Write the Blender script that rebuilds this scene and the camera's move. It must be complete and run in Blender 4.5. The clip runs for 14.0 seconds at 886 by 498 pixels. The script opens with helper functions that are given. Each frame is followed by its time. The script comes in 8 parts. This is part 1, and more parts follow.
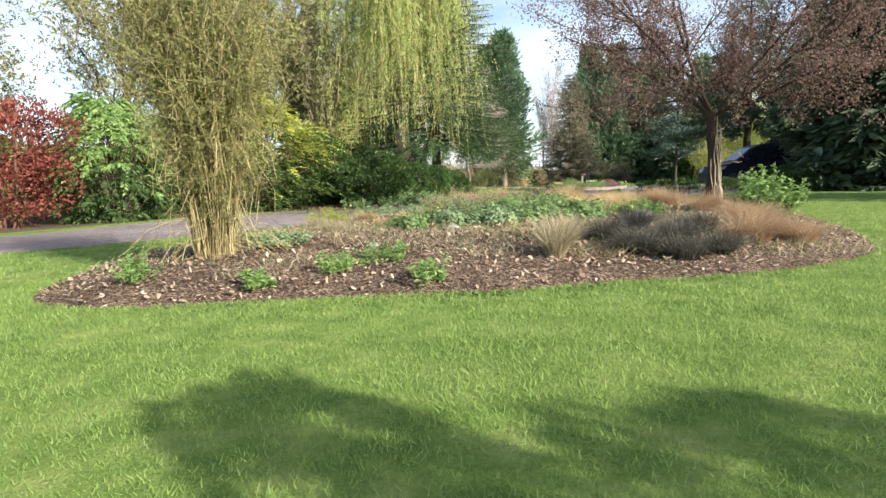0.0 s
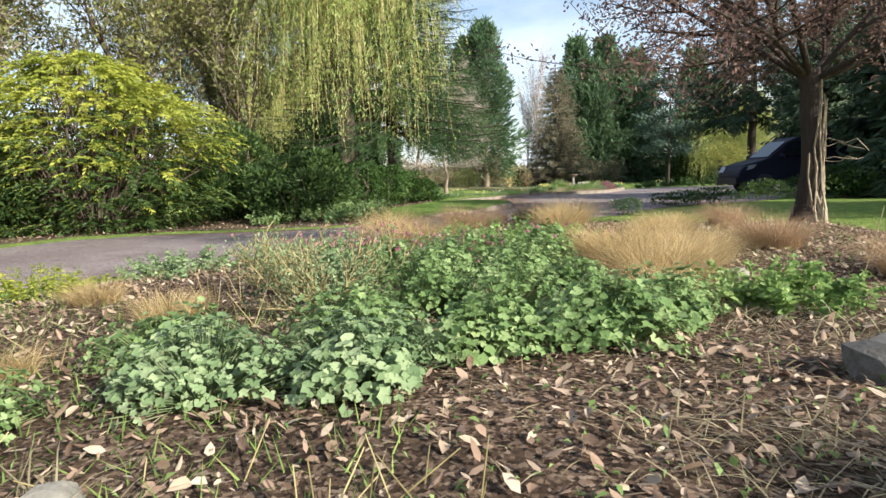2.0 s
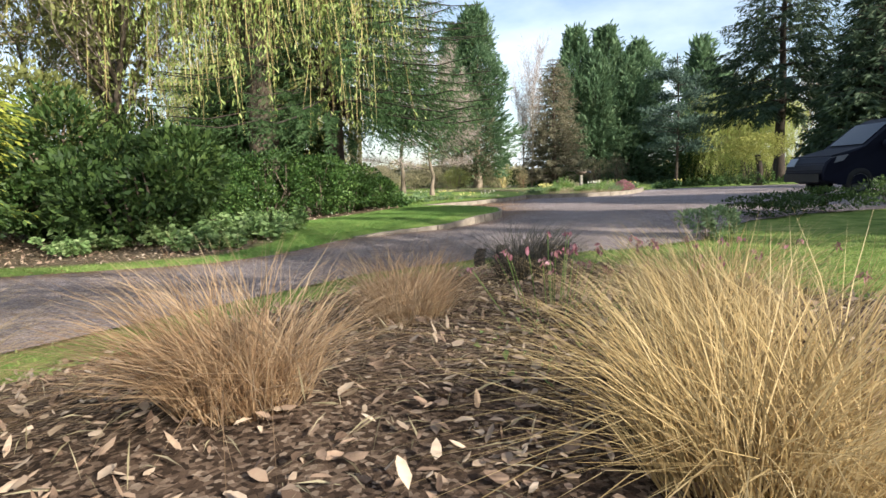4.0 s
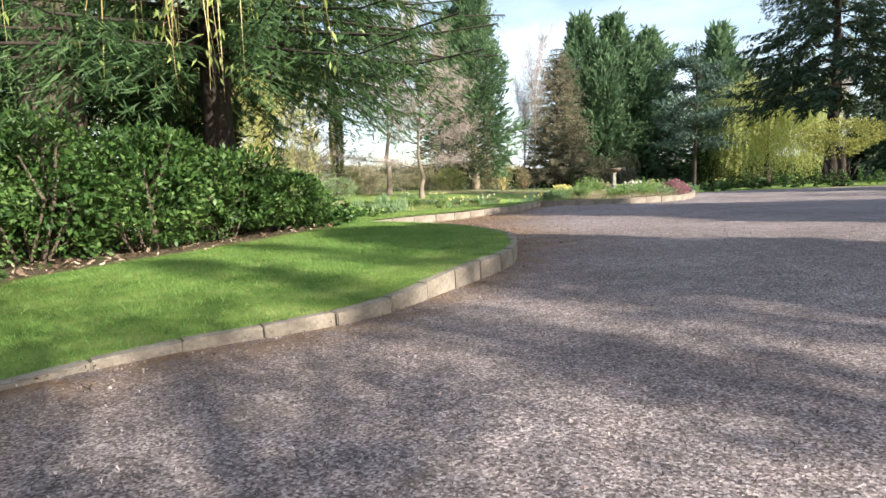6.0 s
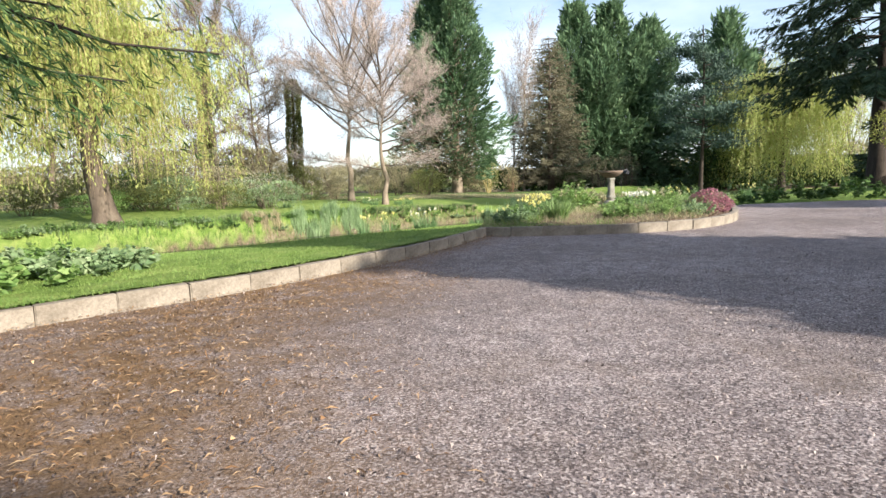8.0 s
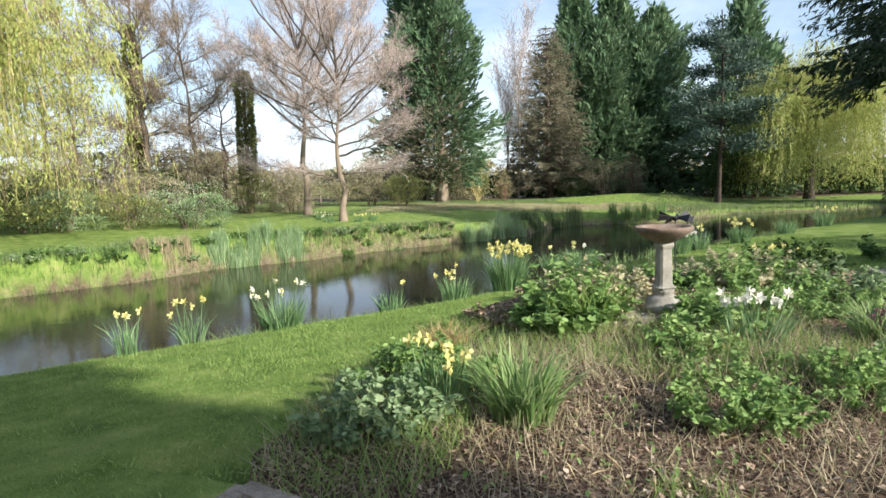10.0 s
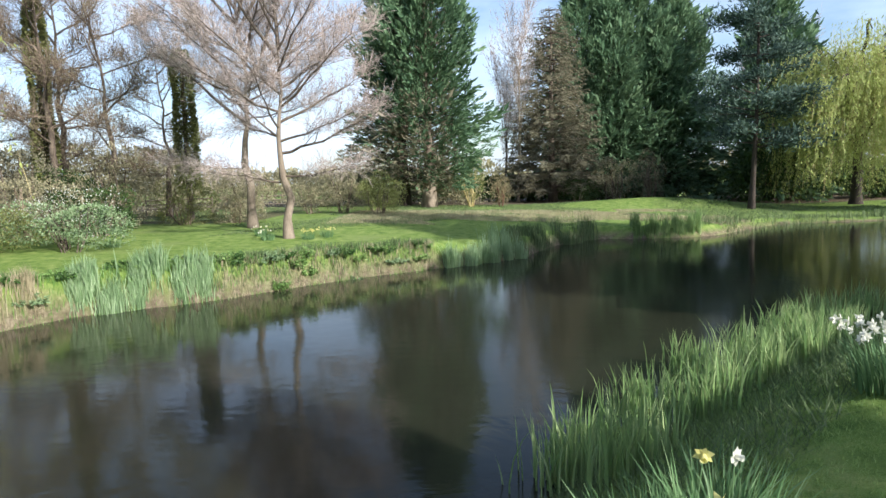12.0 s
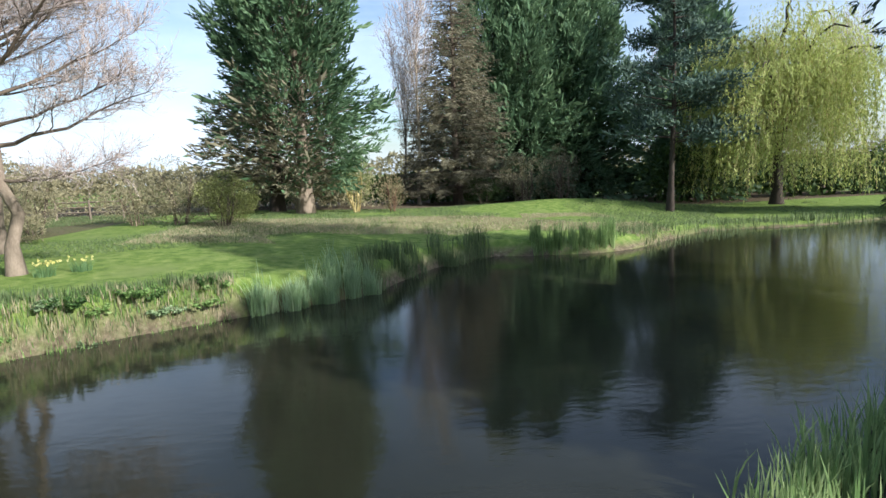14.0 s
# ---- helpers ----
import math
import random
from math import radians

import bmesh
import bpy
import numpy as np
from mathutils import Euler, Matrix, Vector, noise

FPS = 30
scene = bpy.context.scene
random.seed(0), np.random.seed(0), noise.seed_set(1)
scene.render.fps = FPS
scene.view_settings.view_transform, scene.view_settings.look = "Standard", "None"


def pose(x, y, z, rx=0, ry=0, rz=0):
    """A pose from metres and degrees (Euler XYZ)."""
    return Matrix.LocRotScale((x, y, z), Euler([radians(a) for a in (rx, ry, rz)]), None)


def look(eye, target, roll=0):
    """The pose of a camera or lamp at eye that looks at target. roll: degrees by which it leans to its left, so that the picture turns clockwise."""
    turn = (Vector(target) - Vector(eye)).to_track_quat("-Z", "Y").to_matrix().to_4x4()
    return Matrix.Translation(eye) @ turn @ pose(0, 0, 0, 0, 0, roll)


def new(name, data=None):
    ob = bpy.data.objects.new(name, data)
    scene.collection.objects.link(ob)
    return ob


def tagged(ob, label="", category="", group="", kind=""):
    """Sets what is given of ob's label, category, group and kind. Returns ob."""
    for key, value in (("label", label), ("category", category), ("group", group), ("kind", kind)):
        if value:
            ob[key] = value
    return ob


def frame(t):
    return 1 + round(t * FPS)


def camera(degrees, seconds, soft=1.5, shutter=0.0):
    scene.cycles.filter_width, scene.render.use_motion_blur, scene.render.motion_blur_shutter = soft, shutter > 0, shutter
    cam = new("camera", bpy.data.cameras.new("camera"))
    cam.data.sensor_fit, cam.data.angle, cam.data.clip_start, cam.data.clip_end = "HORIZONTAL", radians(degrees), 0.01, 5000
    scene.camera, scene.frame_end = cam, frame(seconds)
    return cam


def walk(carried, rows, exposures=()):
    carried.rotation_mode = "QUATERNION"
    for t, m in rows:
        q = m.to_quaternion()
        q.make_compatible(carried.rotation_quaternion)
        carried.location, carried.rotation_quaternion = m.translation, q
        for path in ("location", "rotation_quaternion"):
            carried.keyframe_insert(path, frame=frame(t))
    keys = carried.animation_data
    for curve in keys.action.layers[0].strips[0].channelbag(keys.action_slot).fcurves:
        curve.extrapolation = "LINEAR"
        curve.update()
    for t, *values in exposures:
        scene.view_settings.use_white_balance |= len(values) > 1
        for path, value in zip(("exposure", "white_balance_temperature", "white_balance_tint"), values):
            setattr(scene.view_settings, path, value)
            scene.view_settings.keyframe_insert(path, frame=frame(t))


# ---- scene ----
cam = camera(76.0, 14.0)
PATH = [
    (0, (2.489, 9.444, 0.987), (2.349, 11.424, 0.747), -1.9),
    (0.5, (2.549, 10.995, 1.069), (2.43, 12.977, 0.828), -1.9),
    (1, (2.735, 12.604, 1.087), (2.629, 14.587, 0.845), -2.1),
    (1.5, (2.991, 14.221, 1.11), (2.891, 16.204, 0.866), -2.3),
    (2, (3.232, 15.951, 1.141), (3.141, 17.933, 0.896), -2.2),
    (2.5, (3.417, 17.74, 1.103), (3.331, 19.723, 0.859), -2.2),
    (3, (3.607, 19.467, 1.058), (3.525, 21.451, 0.817), -2.3),
    (3.2, (3.696, 20.174, 1.049), (3.615, 22.157, 0.808), -2.4),
    (5.3, (4.09, 28.119, 0.894), (4.021, 30.104, 0.655), -2.2),
    (5.5, (4.111, 28.879, 0.896), (4.042, 30.863, 0.658), -2.2),
    (6, (4.265, 30.768, 0.918), (4.196, 32.753, 0.68), -2.4),
    (6.5, (4.619, 32.632, 0.909), (4.552, 34.617, 0.671), -2.4),
    (7, (5.073, 34.505, 0.891), (5.009, 36.489, 0.652), -2.4),
    (7.5, (5.687, 36.401, 0.907), (5.624, 38.386, 0.668), -2.4),
    (8, (6.276, 38.286, 1.038), (6.215, 40.271, 0.801), -2.4),
    (8.2, (6.481, 39.05, 1.073), (6.421, 41.035, 0.839), -2.4),
    (10.3, (7.993, 47.311, 1.709), (7.931, 49.296, 1.473), -2.4),
    (10.5, (8.056, 48.122, 1.749), (7.994, 50.107, 1.513), -2.3),
    (10.6, (8.071, 48.532, 1.761), (8.007, 50.517, 1.526), -2.5),
    (11, (8.169, 50.144, 1.814), (8.105, 52.129, 1.578), -2.3),
    (11.5, (8.385, 52.159, 1.846), (8.32, 54.144, 1.609), -2.3),
    (12, (8.811, 54.188, 1.845), (8.747, 56.172, 1.607), -2.4),
    (12.5, (9.446, 56.215, 1.851), (9.385, 58.2, 1.612), -2.5),
    (13, (10.239, 58.122, 1.861), (10.2, 60.107, 1.619), -2.6),
    (13.5, (11.2, 59.972, 1.896), (11.225, 61.956, 1.648), -2.7),
    (14, (12.256, 61.768, 1.929), (12.438, 63.743, 1.67), -2.7),
]
walk(cam, [(t, look(e, g, r)) for t, e, g, r in PATH], [(0, 0.95, 6550, 10), (1.5, 0.84, 6550, 10), (3, 0.74, 6550, 10), (5.5, 1.12, 6600, 10), (6.6, 1.08, 6580, 10), (8, 0.98, 6550, 10), (10.5, 0.76, 6300, 10), (11.5, 0.75, 6050, 10), (12.5, 0.73, 5950, 10), (14, 0.64, 5950, 10)])

# ---- world, sun, exposure ----
SUN_DIR = Vector((0.70, -0.58, 0.45)).normalized()
SUN_EL = math.asin(SUN_DIR.z)
SUN_AZ = math.atan2(SUN_DIR.x, SUN_DIR.y)
world = bpy.data.worlds.new("world")
scene.world = world
world.use_nodes = True
wn, wl = world.node_tree.nodes, world.node_tree.links
wn.clear()
sky = wn.new("ShaderNodeTexSky")
sky.sky_type = "NISHITA"
sky.sun_disc = False
sky.sun_elevation = SUN_EL
sky.sun_rotation = SUN_AZ
sky.air_density, sky.dust_density, sky.ozone_density = 1.0, 1.6, 1.2
wco = wn.new("ShaderNodeTexCoord")
wmap = wn.new("ShaderNodeMapping")
wmap.inputs["Scale"].default_value = (1.6, 1.6, 4.5)
cl = wn.new("ShaderNodeTexNoise")
cl.inputs["Scale"].default_value = 1.7
cl.inputs["Detail"].default_value = 7
cl.inputs["Roughness"].default_value = 0.55
clr = wn.new("ShaderNodeValToRGB")
clr.color_ramp.elements[0].position = 0.34
clr.color_ramp.elements[1].position = 0.72
cmix = wn.new("ShaderNodeMix")
cmix.data_type = "RGBA"
cmix.inputs["B"].default_value = (5.7, 6.4, 7.4, 1)
bg = wn.new("ShaderNodeBackground")
bg.inputs["Strength"].default_value = 0.128
wout = wn.new("ShaderNodeOutputWorld")
wl.new(wco.outputs["Generated"], wmap.inputs["Vector"])
wl.new(wmap.outputs["Vector"], cl.inputs["Vector"])
wl.new(cl.outputs["Fac"], clr.inputs["Fac"])
wsep = wn.new("ShaderNodeSeparateXYZ")
veil = wn.new("ShaderNodeMapRange")
veil.inputs["From Min"].default_value, veil.inputs["From Max"].default_value = 0.12, 0.50
veil.inputs["To Min"].default_value, veil.inputs["To Max"].default_value = 1.0, 0.35
wthin = wn.new("ShaderNodeMath")
wthin.operation = "MULTIPLY"
wl.new(wco.outputs["Generated"], wsep.inputs["Vector"])
wl.new(wsep.outputs["Z"], veil.inputs["Value"])
wl.new(clr.outputs["Color"], wthin.inputs[0])
wl.new(veil.outputs["Result"], wthin.inputs[1])
wl.new(wthin.outputs["Value"], cmix.inputs["Factor"])
wl.new(sky.outputs["Color"], cmix.inputs["A"])
wl.new(cmix.outputs["Result"], bg.inputs["Color"])
wl.new(bg.outputs["Background"], wout.inputs["Surface"])
sun_data = bpy.data.lights.new("sun", "SUN")
sun_data.energy = 5.0
sun_data.angle = radians(0.6)
sun_data.color = (1.0, 0.94, 0.84)
sun = new("sun", sun_data)
sun.matrix_world = look(SUN_DIR * 50, (0, 0, 0))
scene.view_settings.exposure = 0.7

# ---- materials ----


def nodes_of(name):
    m = bpy.data.materials.new(name)
    m.use_nodes = True
    nt = m.node_tree
    nt.nodes.clear()
    out = nt.nodes.new("ShaderNodeOutputMaterial")
    return m, nt.nodes, nt.links, out


def ramp(n, stops):
    r = n.new("ShaderNodeValToRGB")
    el = r.color_ramp.elements
    while len(el) < len(stops):
        el.new(0.5)
    for e, (p, c) in zip(el, stops):
        e.position, e.color = p, (*c, 1)
    return r


def tex_noise(n, l, vec, scale, detail=4, rough=0.55):
    t = n.new("ShaderNodeTexNoise")
    t.inputs["Scale"].default_value, t.inputs["Detail"].default_value = scale, detail
    t.inputs["Roughness"].default_value = rough
    l.new(vec, t.inputs["Vector"])
    return t.outputs["Fac"]


def mixc(n, l, fac, a, b, kind="MIX"):
    m = n.new("ShaderNodeMix")
    m.data_type, m.blend_type = "RGBA", kind
    for key, v in (("Factor", fac), ("A", a), ("B", b)):
        if isinstance(v, (int, float)):
            m.inputs[key].default_value = v
        elif isinstance(v, tuple):
            m.inputs[key].default_value = (*v, 1)
        else:
            l.new(v, m.inputs[key])
    return m.outputs["Result"]


def place_vec(n, kind="Object"):
    return n.new("ShaderNodeTexCoord").outputs[kind]


def world_vec(n):
    return n.new("ShaderNodeNewGeometry").outputs["Position"]


def bump_of(n, l, height, strength, distance):
    b = n.new("ShaderNodeBump")
    b.inputs["Strength"].default_value, b.inputs["Distance"].default_value = strength, distance
    l.new(height, b.inputs["Height"])
    return b.outputs["Normal"]


def leaf_mat(name, dark, mid, light, translucent=0.35, gloss=0.35, clump=0.9):
    """Leaves or blades: colour varies leaf by leaf and by clump; light passes through."""
    m, n, l, out = nodes_of(name)
    geo = n.new("ShaderNodeNewGeometry")
    r = ramp(n, [(0.0, dark), (0.5, mid), (1.0, light)])
    mixv = n.new("ShaderNodeMath")
    mixv.operation = "MULTIPLY_ADD"
    mixv.inputs[1].default_value = 0.62
    big = tex_noise(n, l, geo.outputs["Position"], clump, 3)
    sub = n.new("ShaderNodeMath")
    sub.operation = "MULTIPLY_ADD"
    sub.inputs[1].default_value, sub.inputs[2].default_value = 0.95, -0.28
    l.new(big, sub.inputs[0])
    l.new(geo.outputs["Random Per Island"], mixv.inputs[0])
    l.new(sub.outputs[0], mixv.inputs[2])
    l.new(mixv.outputs[0], r.inputs["Fac"])
    d = n.new("ShaderNodeBsdfPrincipled")
    d.inputs["Roughness"].default_value = 1 - gloss
    d.inputs["Specular IOR Level"].default_value = 0.3
    l.new(r.outputs["Color"], d.inputs["Base Color"])
    t = n.new("ShaderNodeBsdfTranslucent")
    tc = mixc(n, l, 0.55, r.outputs["Color"], light)
    l.new(tc, t.inputs["Color"])
    mx = n.new("ShaderNodeMixShader")
    mx.inputs[0].default_value = translucent
    l.new(d.outputs[0], mx.inputs[1])
    l.new(t.outputs[0], mx.inputs[2])
    l.new(mx.outputs[0], out.inputs["Surface"])
    return m


def solid_mat(name, stops, scale=6.0, fine=60.0, rough=0.85, bump=0.4, dist=0.01, metal=0.0, stretch=(1, 1, 1), spec=0.4, island=0.0):
    """Bark, stone, painted or dry surfaces: two scales of variation and fine relief."""
    m, n, l, out = nodes_of(name)
    mp = n.new("ShaderNodeMapping")
    mp.inputs["Scale"].default_value = stretch
    l.new(place_vec(n), mp.inputs["Vector"])
    v = mp.outputs["Vector"]
    a = tex_noise(n, l, v, scale, 5, 0.6)
    b = tex_noise(n, l, v, fine, 4, 0.65)
    mm = n.new("ShaderNodeMath")
    mm.operation = "MULTIPLY_ADD"
    mm.inputs[1].default_value = 0.45
    l.new(b, mm.inputs[0])
    sc = n.new("ShaderNodeMath")
    sc.operation = "MULTIPLY_ADD"
    sc.inputs[1].default_value, sc.inputs[2].default_value = 0.9, -0.2
    l.new(a, sc.inputs[0])
    l.new(sc.outputs[0], mm.inputs[2])
    fac = mm.outputs[0]
    if island:
        geo = n.new("ShaderNodeNewGeometry")
        im = n.new("ShaderNodeMath")
        im.operation = "MULTIPLY_ADD"
        im.inputs[1].default_value = island
        l.new(geo.outputs["Random Per Island"], im.inputs[0])
        ob = n.new("ShaderNodeMath")
        ob.operation = "SUBTRACT"
        ob.inputs[1].default_value = island / 2
        l.new(fac, ob.inputs[0])
        l.new(ob.outputs[0], im.inputs[2])
        fac = im.outputs[0]
    r = ramp(n, stops)
    l.new(fac, r.inputs["Fac"])
    p = n.new("ShaderNodeBsdfPrincipled")
    p.inputs["Roughness"].default_value, p.inputs["Metallic"].default_value = rough, metal
    p.inputs["Specular IOR Level"].default_value = spec
    l.new(r.outputs["Color"], p.inputs["Base Color"])
    l.new(bump_of(n, l, b, bump, dist), p.inputs["Normal"])
    l.new(p.outputs[0], out.inputs["Surface"])
    return m


BARK = solid_mat("bark_grey_brown", [(0.15, (0.05, 0.038, 0.028)), (0.5, (0.13, 0.10, 0.075)), (0.85, (0.24, 0.20, 0.15))], 3, 30, 0.95, 1.0, 0.03, stretch=(1, 1, 0.25))
BARK_PALE = solid_mat("bark_pale", [(0.15, (0.16, 0.12, 0.08)), (0.5, (0.34, 0.28, 0.20)), (0.85, (0.56, 0.50, 0.40))], 3, 26, 0.9, 0.8, 0.03, stretch=(1, 1, 0.3))
BARK_TAN = solid_mat("bark_tan", [(0.15, (0.09, 0.07, 0.05)), (0.5, (0.22, 0.175, 0.13)), (0.85, (0.38, 0.31, 0.24))], 3, 28, 0.95, 0.9, 0.03, stretch=(1, 1, 0.3))
BARK_RED = solid_mat("bark_red_brown", [(0.15, (0.07, 0.035, 0.022)), (0.5, (0.17, 0.09, 0.06)), (0.85, (0.30, 0.18, 0.12))], 3, 30, 0.95, 1.0, 0.03, stretch=(1, 1, 0.2))
BARK_DARK = solid_mat("bark_dark", [(0.15, (0.018, 0.014, 0.011)), (0.5, (0.05, 0.038, 0.03)), (0.85, (0.10, 0.08, 0.06))], 3, 30, 0.95, 1.0, 0.03, stretch=(1, 1, 0.25))
TWIG = solid_mat("twig_brown", [(0.1, (0.08, 0.055, 0.04)), (0.5, (0.19, 0.14, 0.10)), (0.9, (0.33, 0.26, 0.19))], 2, 20, 0.9, 0.2, 0.01, island=0.6)
TWIG_RED = solid_mat("twig_pinkish", [(0.1, (0.24, 0.19, 0.165)), (0.5, (0.41, 0.335, 0.30)), (0.9, (0.58, 0.50, 0.45))], 2, 20, 0.9, 0.2, 0.01, island=0.6)
STEM_OLIVE = solid_mat("stem_olive", [(0.1, (0.10, 0.08, 0.03)), (0.5, (0.27, 0.22, 0.10)), (0.9, (0.50, 0.43, 0.22))], 2, 30, 0.75, 0.2, 0.004, island=0.8)
STEM_STRAW = solid_mat("stem_straw", [(0.1, (0.22, 0.16, 0.06)), (0.5, (0.46, 0.36, 0.15)), (0.9, (0.62, 0.52, 0.27))], 2, 30, 0.7, 0.2, 0.004, island=0.7)
STONE = solid_mat("weathered_stone", [(0.1, (0.08, 0.074, 0.06)), (0.5, (0.27, 0.255, 0.215)), (0.9, (0.50, 0.48, 0.42))], 7, 70, 0.9, 0.6, 0.006)
STONE_BROWN = solid_mat("stained_stone", [(0.1, (0.06, 0.04, 0.03)), (0.5, (0.20, 0.145, 0.11)), (0.9, (0.38, 0.31, 0.26))], 8, 70, 0.9, 0.6, 0.006)
STONE_DARK = solid_mat("dark_grey_stone", [(0.1, (0.05, 0.047, 0.042)), (0.5, (0.16, 0.15, 0.135)), (0.9, (0.32, 0.30, 0.27))], 7, 60, 0.9, 0.7, 0.01)
KERB_MAT = solid_mat("kerb_concrete", [(0.08, (0.06, 0.05, 0.038)), (0.4, (0.21, 0.178, 0.14)), (0.62, (0.335, 0.292, 0.238)), (0.95, (0.56, 0.51, 0.43))], 3.5, 45, 0.92, 0.8, 0.006)
PEBBLE = solid_mat("loose_chippings", [(0.1, (0.09, 0.065, 0.055)), (0.5, (0.26, 0.20, 0.18)), (0.9, (0.50, 0.43, 0.39))], 3, 60, 0.9, 0.3, 0.003, island=0.9)
LITTER = solid_mat("dry_leaf_litter", [(0.05, (0.10, 0.062, 0.04)), (0.4, (0.29, 0.20, 0.14)), (0.7, (0.39, 0.295, 0.21)), (1.0, (0.52, 0.42, 0.32))], 4, 40, 0.85, 0.3, 0.004, island=0.9)
NEEDLES = solid_mat("rusty_needles", [(0.05, (0.09, 0.045, 0.02)), (0.5, (0.27, 0.15, 0.07)), (0.95, (0.48, 0.33, 0.19))], 4, 40, 0.85, 0.3, 0.004, island=0.9)
WOOD_POST = solid_mat("weathered_wood", [(0.1, (0.08, 0.06, 0.045)), (0.5, (0.21, 0.17, 0.13)), (0.9, (0.36, 0.31, 0.25))], 3, 40, 0.9, 0.5, 0.006, stretch=(1, 1, 0.15))
VAN_PAINT = solid_mat("dark_blue_paint", [(0.0, (0.006, 0.007, 0.014)), (1.0, (0.012, 0.014, 0.028))], 2, 90, 0.55, 0.02, 0.001, spec=0.15)
VAN_TRIM = solid_mat("black_plastic", [(0.0, (0.008, 0.008, 0.009)), (1.0, (0.02, 0.02, 0.022))], 9, 90, 0.6, 0.1, 0.001)
RIM_MAT = solid_mat("wheel_alloy", [(0.0, (0.25, 0.25, 0.27)), (1.0, (0.45, 0.45, 0.47))], 9, 90, 0.35, 0.05, 0.001, metal=0.9)
RUBBER = solid_mat("tyre_rubber", [(0.0, (0.012, 0.012, 0.012)), (1.0, (0.03, 0.03, 0.03))], 9, 90, 0.85, 0.1, 0.001)
LAMP_GLASS = solid_mat("lamp_lens", [(0.0, (0.16, 0.17, 0.19)), (1.0, (0.26, 0.27, 0.29))], 9, 60, 0.2, 0.05, 0.001, spec=0.8)
BLACK_IRON = solid_mat("dark_leaf_metal", [(0.1, (0.012, 0.012, 0.014)), (0.9, (0.05, 0.05, 0.055))], 9, 60, 0.6, 0.2, 0.002)


def glass_dark(name):
    m, n, l, out = nodes_of(name)
    p = n.new("ShaderNodeBsdfPrincipled")
    p.inputs["Base Color"].default_value = (0.01, 0.012, 0.016, 1)
    p.inputs["Roughness"].default_value = 0.05
    l.new(p.outputs[0], out.inputs["Surface"])
    return m


VAN_GLASS = glass_dark("tinted_glass")

LEAF_WILLOW = leaf_mat("leaf_willow", (0.25, 0.30, 0.075), (0.40, 0.455, 0.135), (0.54, 0.58, 0.22), 0.45)
LEAF_WILLOW_GREEN = leaf_mat("leaf_willow_green", (0.15, 0.21, 0.05), (0.33, 0.42, 0.12), (0.55, 0.62, 0.26), 0.4)
LEAF_WILLOW_OLD = leaf_mat("leaf_willow_dull", (0.08, 0.09, 0.03), (0.20, 0.22, 0.075), (0.40, 0.40, 0.17), 0.4)
LEAF_CYPRESS = leaf_mat("leaf_cypress", (0.03, 0.068, 0.036), (0.095, 0.172, 0.086), (0.21, 0.30, 0.16), 0.2, 0.3, 0.35)
LEAF_CYPRESS_NEAR = leaf_mat("leaf_cedar", (0.017, 0.038, 0.014), (0.052, 0.108, 0.038), (0.15, 0.24, 0.09), 0.25, 0.35, 0.6)
LEAF_SPRUCE = leaf_mat("leaf_spruce", (0.016, 0.034, 0.020), (0.05, 0.085, 0.045), (0.14, 0.18, 0.10), 0.12, 0.3, 0.4)
LEAF_PINE = leaf_mat("leaf_pine", (0.02, 0.042, 0.032), (0.06, 0.105, 0.08), (0.15, 0.21, 0.16), 0.1, 0.3, 0.4)
LEAF_LARCH = leaf_mat("leaf_brown_conifer", (0.085, 0.08, 0.05), (0.185, 0.17, 0.108), (0.31, 0.285, 0.195), 0.2, 0.2, 0.4)
LEAF_LAUREL = leaf_mat("leaf_laurel", (0.014, 0.038, 0.012), (0.055, 0.12, 0.03), (0.18, 0.28, 0.08), 0.25, 0.55, 1.2)
LEAF_FRESH = leaf_mat("leaf_fresh", (0.06, 0.135, 0.035), (0.18, 0.30, 0.085), (0.40, 0.52, 0.20), 0.35, 0.4, 1.3)
LEAF_YELLOW = leaf_mat("leaf_yellow_green", (0.08, 0.13, 0.025), (0.28, 0.33, 0.05), (0.58, 0.56, 0.11), 0.35, 0.4, 0.9)
LEAF_GOLD = leaf_mat("leaf_golden", (0.09, 0.105, 0.025), (0.24, 0.25, 0.06), (0.43, 0.42, 0.13), 0.3, 0.3, 1.2)
LEAF_RED = leaf_mat("leaf_red", (0.07, 0.02, 0.018), (0.20, 0.055, 0.04), (0.40, 0.15, 0.105), 0.3, 0.15, 1.0)
LEAF_PLUM = leaf_mat("leaf_plum", (0.06, 0.035, 0.038), (0.17, 0.10, 0.088), (0.36, 0.25, 0.20), 0.4, 0.12, 0.9)
LEAF_WOOD = leaf_mat("leaf_woodland", (0.065, 0.08, 0.028), (0.18, 0.20, 0.065), (0.38, 0.385, 0.15), 0.35, 0.3, 0.5)
# dark evergreen green with the shade of its spots put into the colour
LEAF_SHADE = leaf_mat("leaf_shade_tone", (0.012, 0.03, 0.010), (0.04, 0.08, 0.02), (0.11, 0.17, 0.045), 0.25, 0.4, 0.6)
BUD_PINK = leaf_mat("bud_pinkish", (0.36, 0.29, 0.24), (0.52, 0.44, 0.38), (0.68, 0.60, 0.53), 0.3, 0.2, 0.6)
BUD_BROWN = leaf_mat("bud_brown", (0.14, 0.115, 0.065), (0.26, 0.22, 0.125), (0.39, 0.34, 0.20), 0.3, 0.2, 0.6)
HEDGE_HAZE = leaf_mat("hedge_tan_olive", (0.20, 0.18, 0.10), (0.33, 0.30, 0.18), (0.47, 0.43, 0.28), 0.35, 0.15, 0.35)
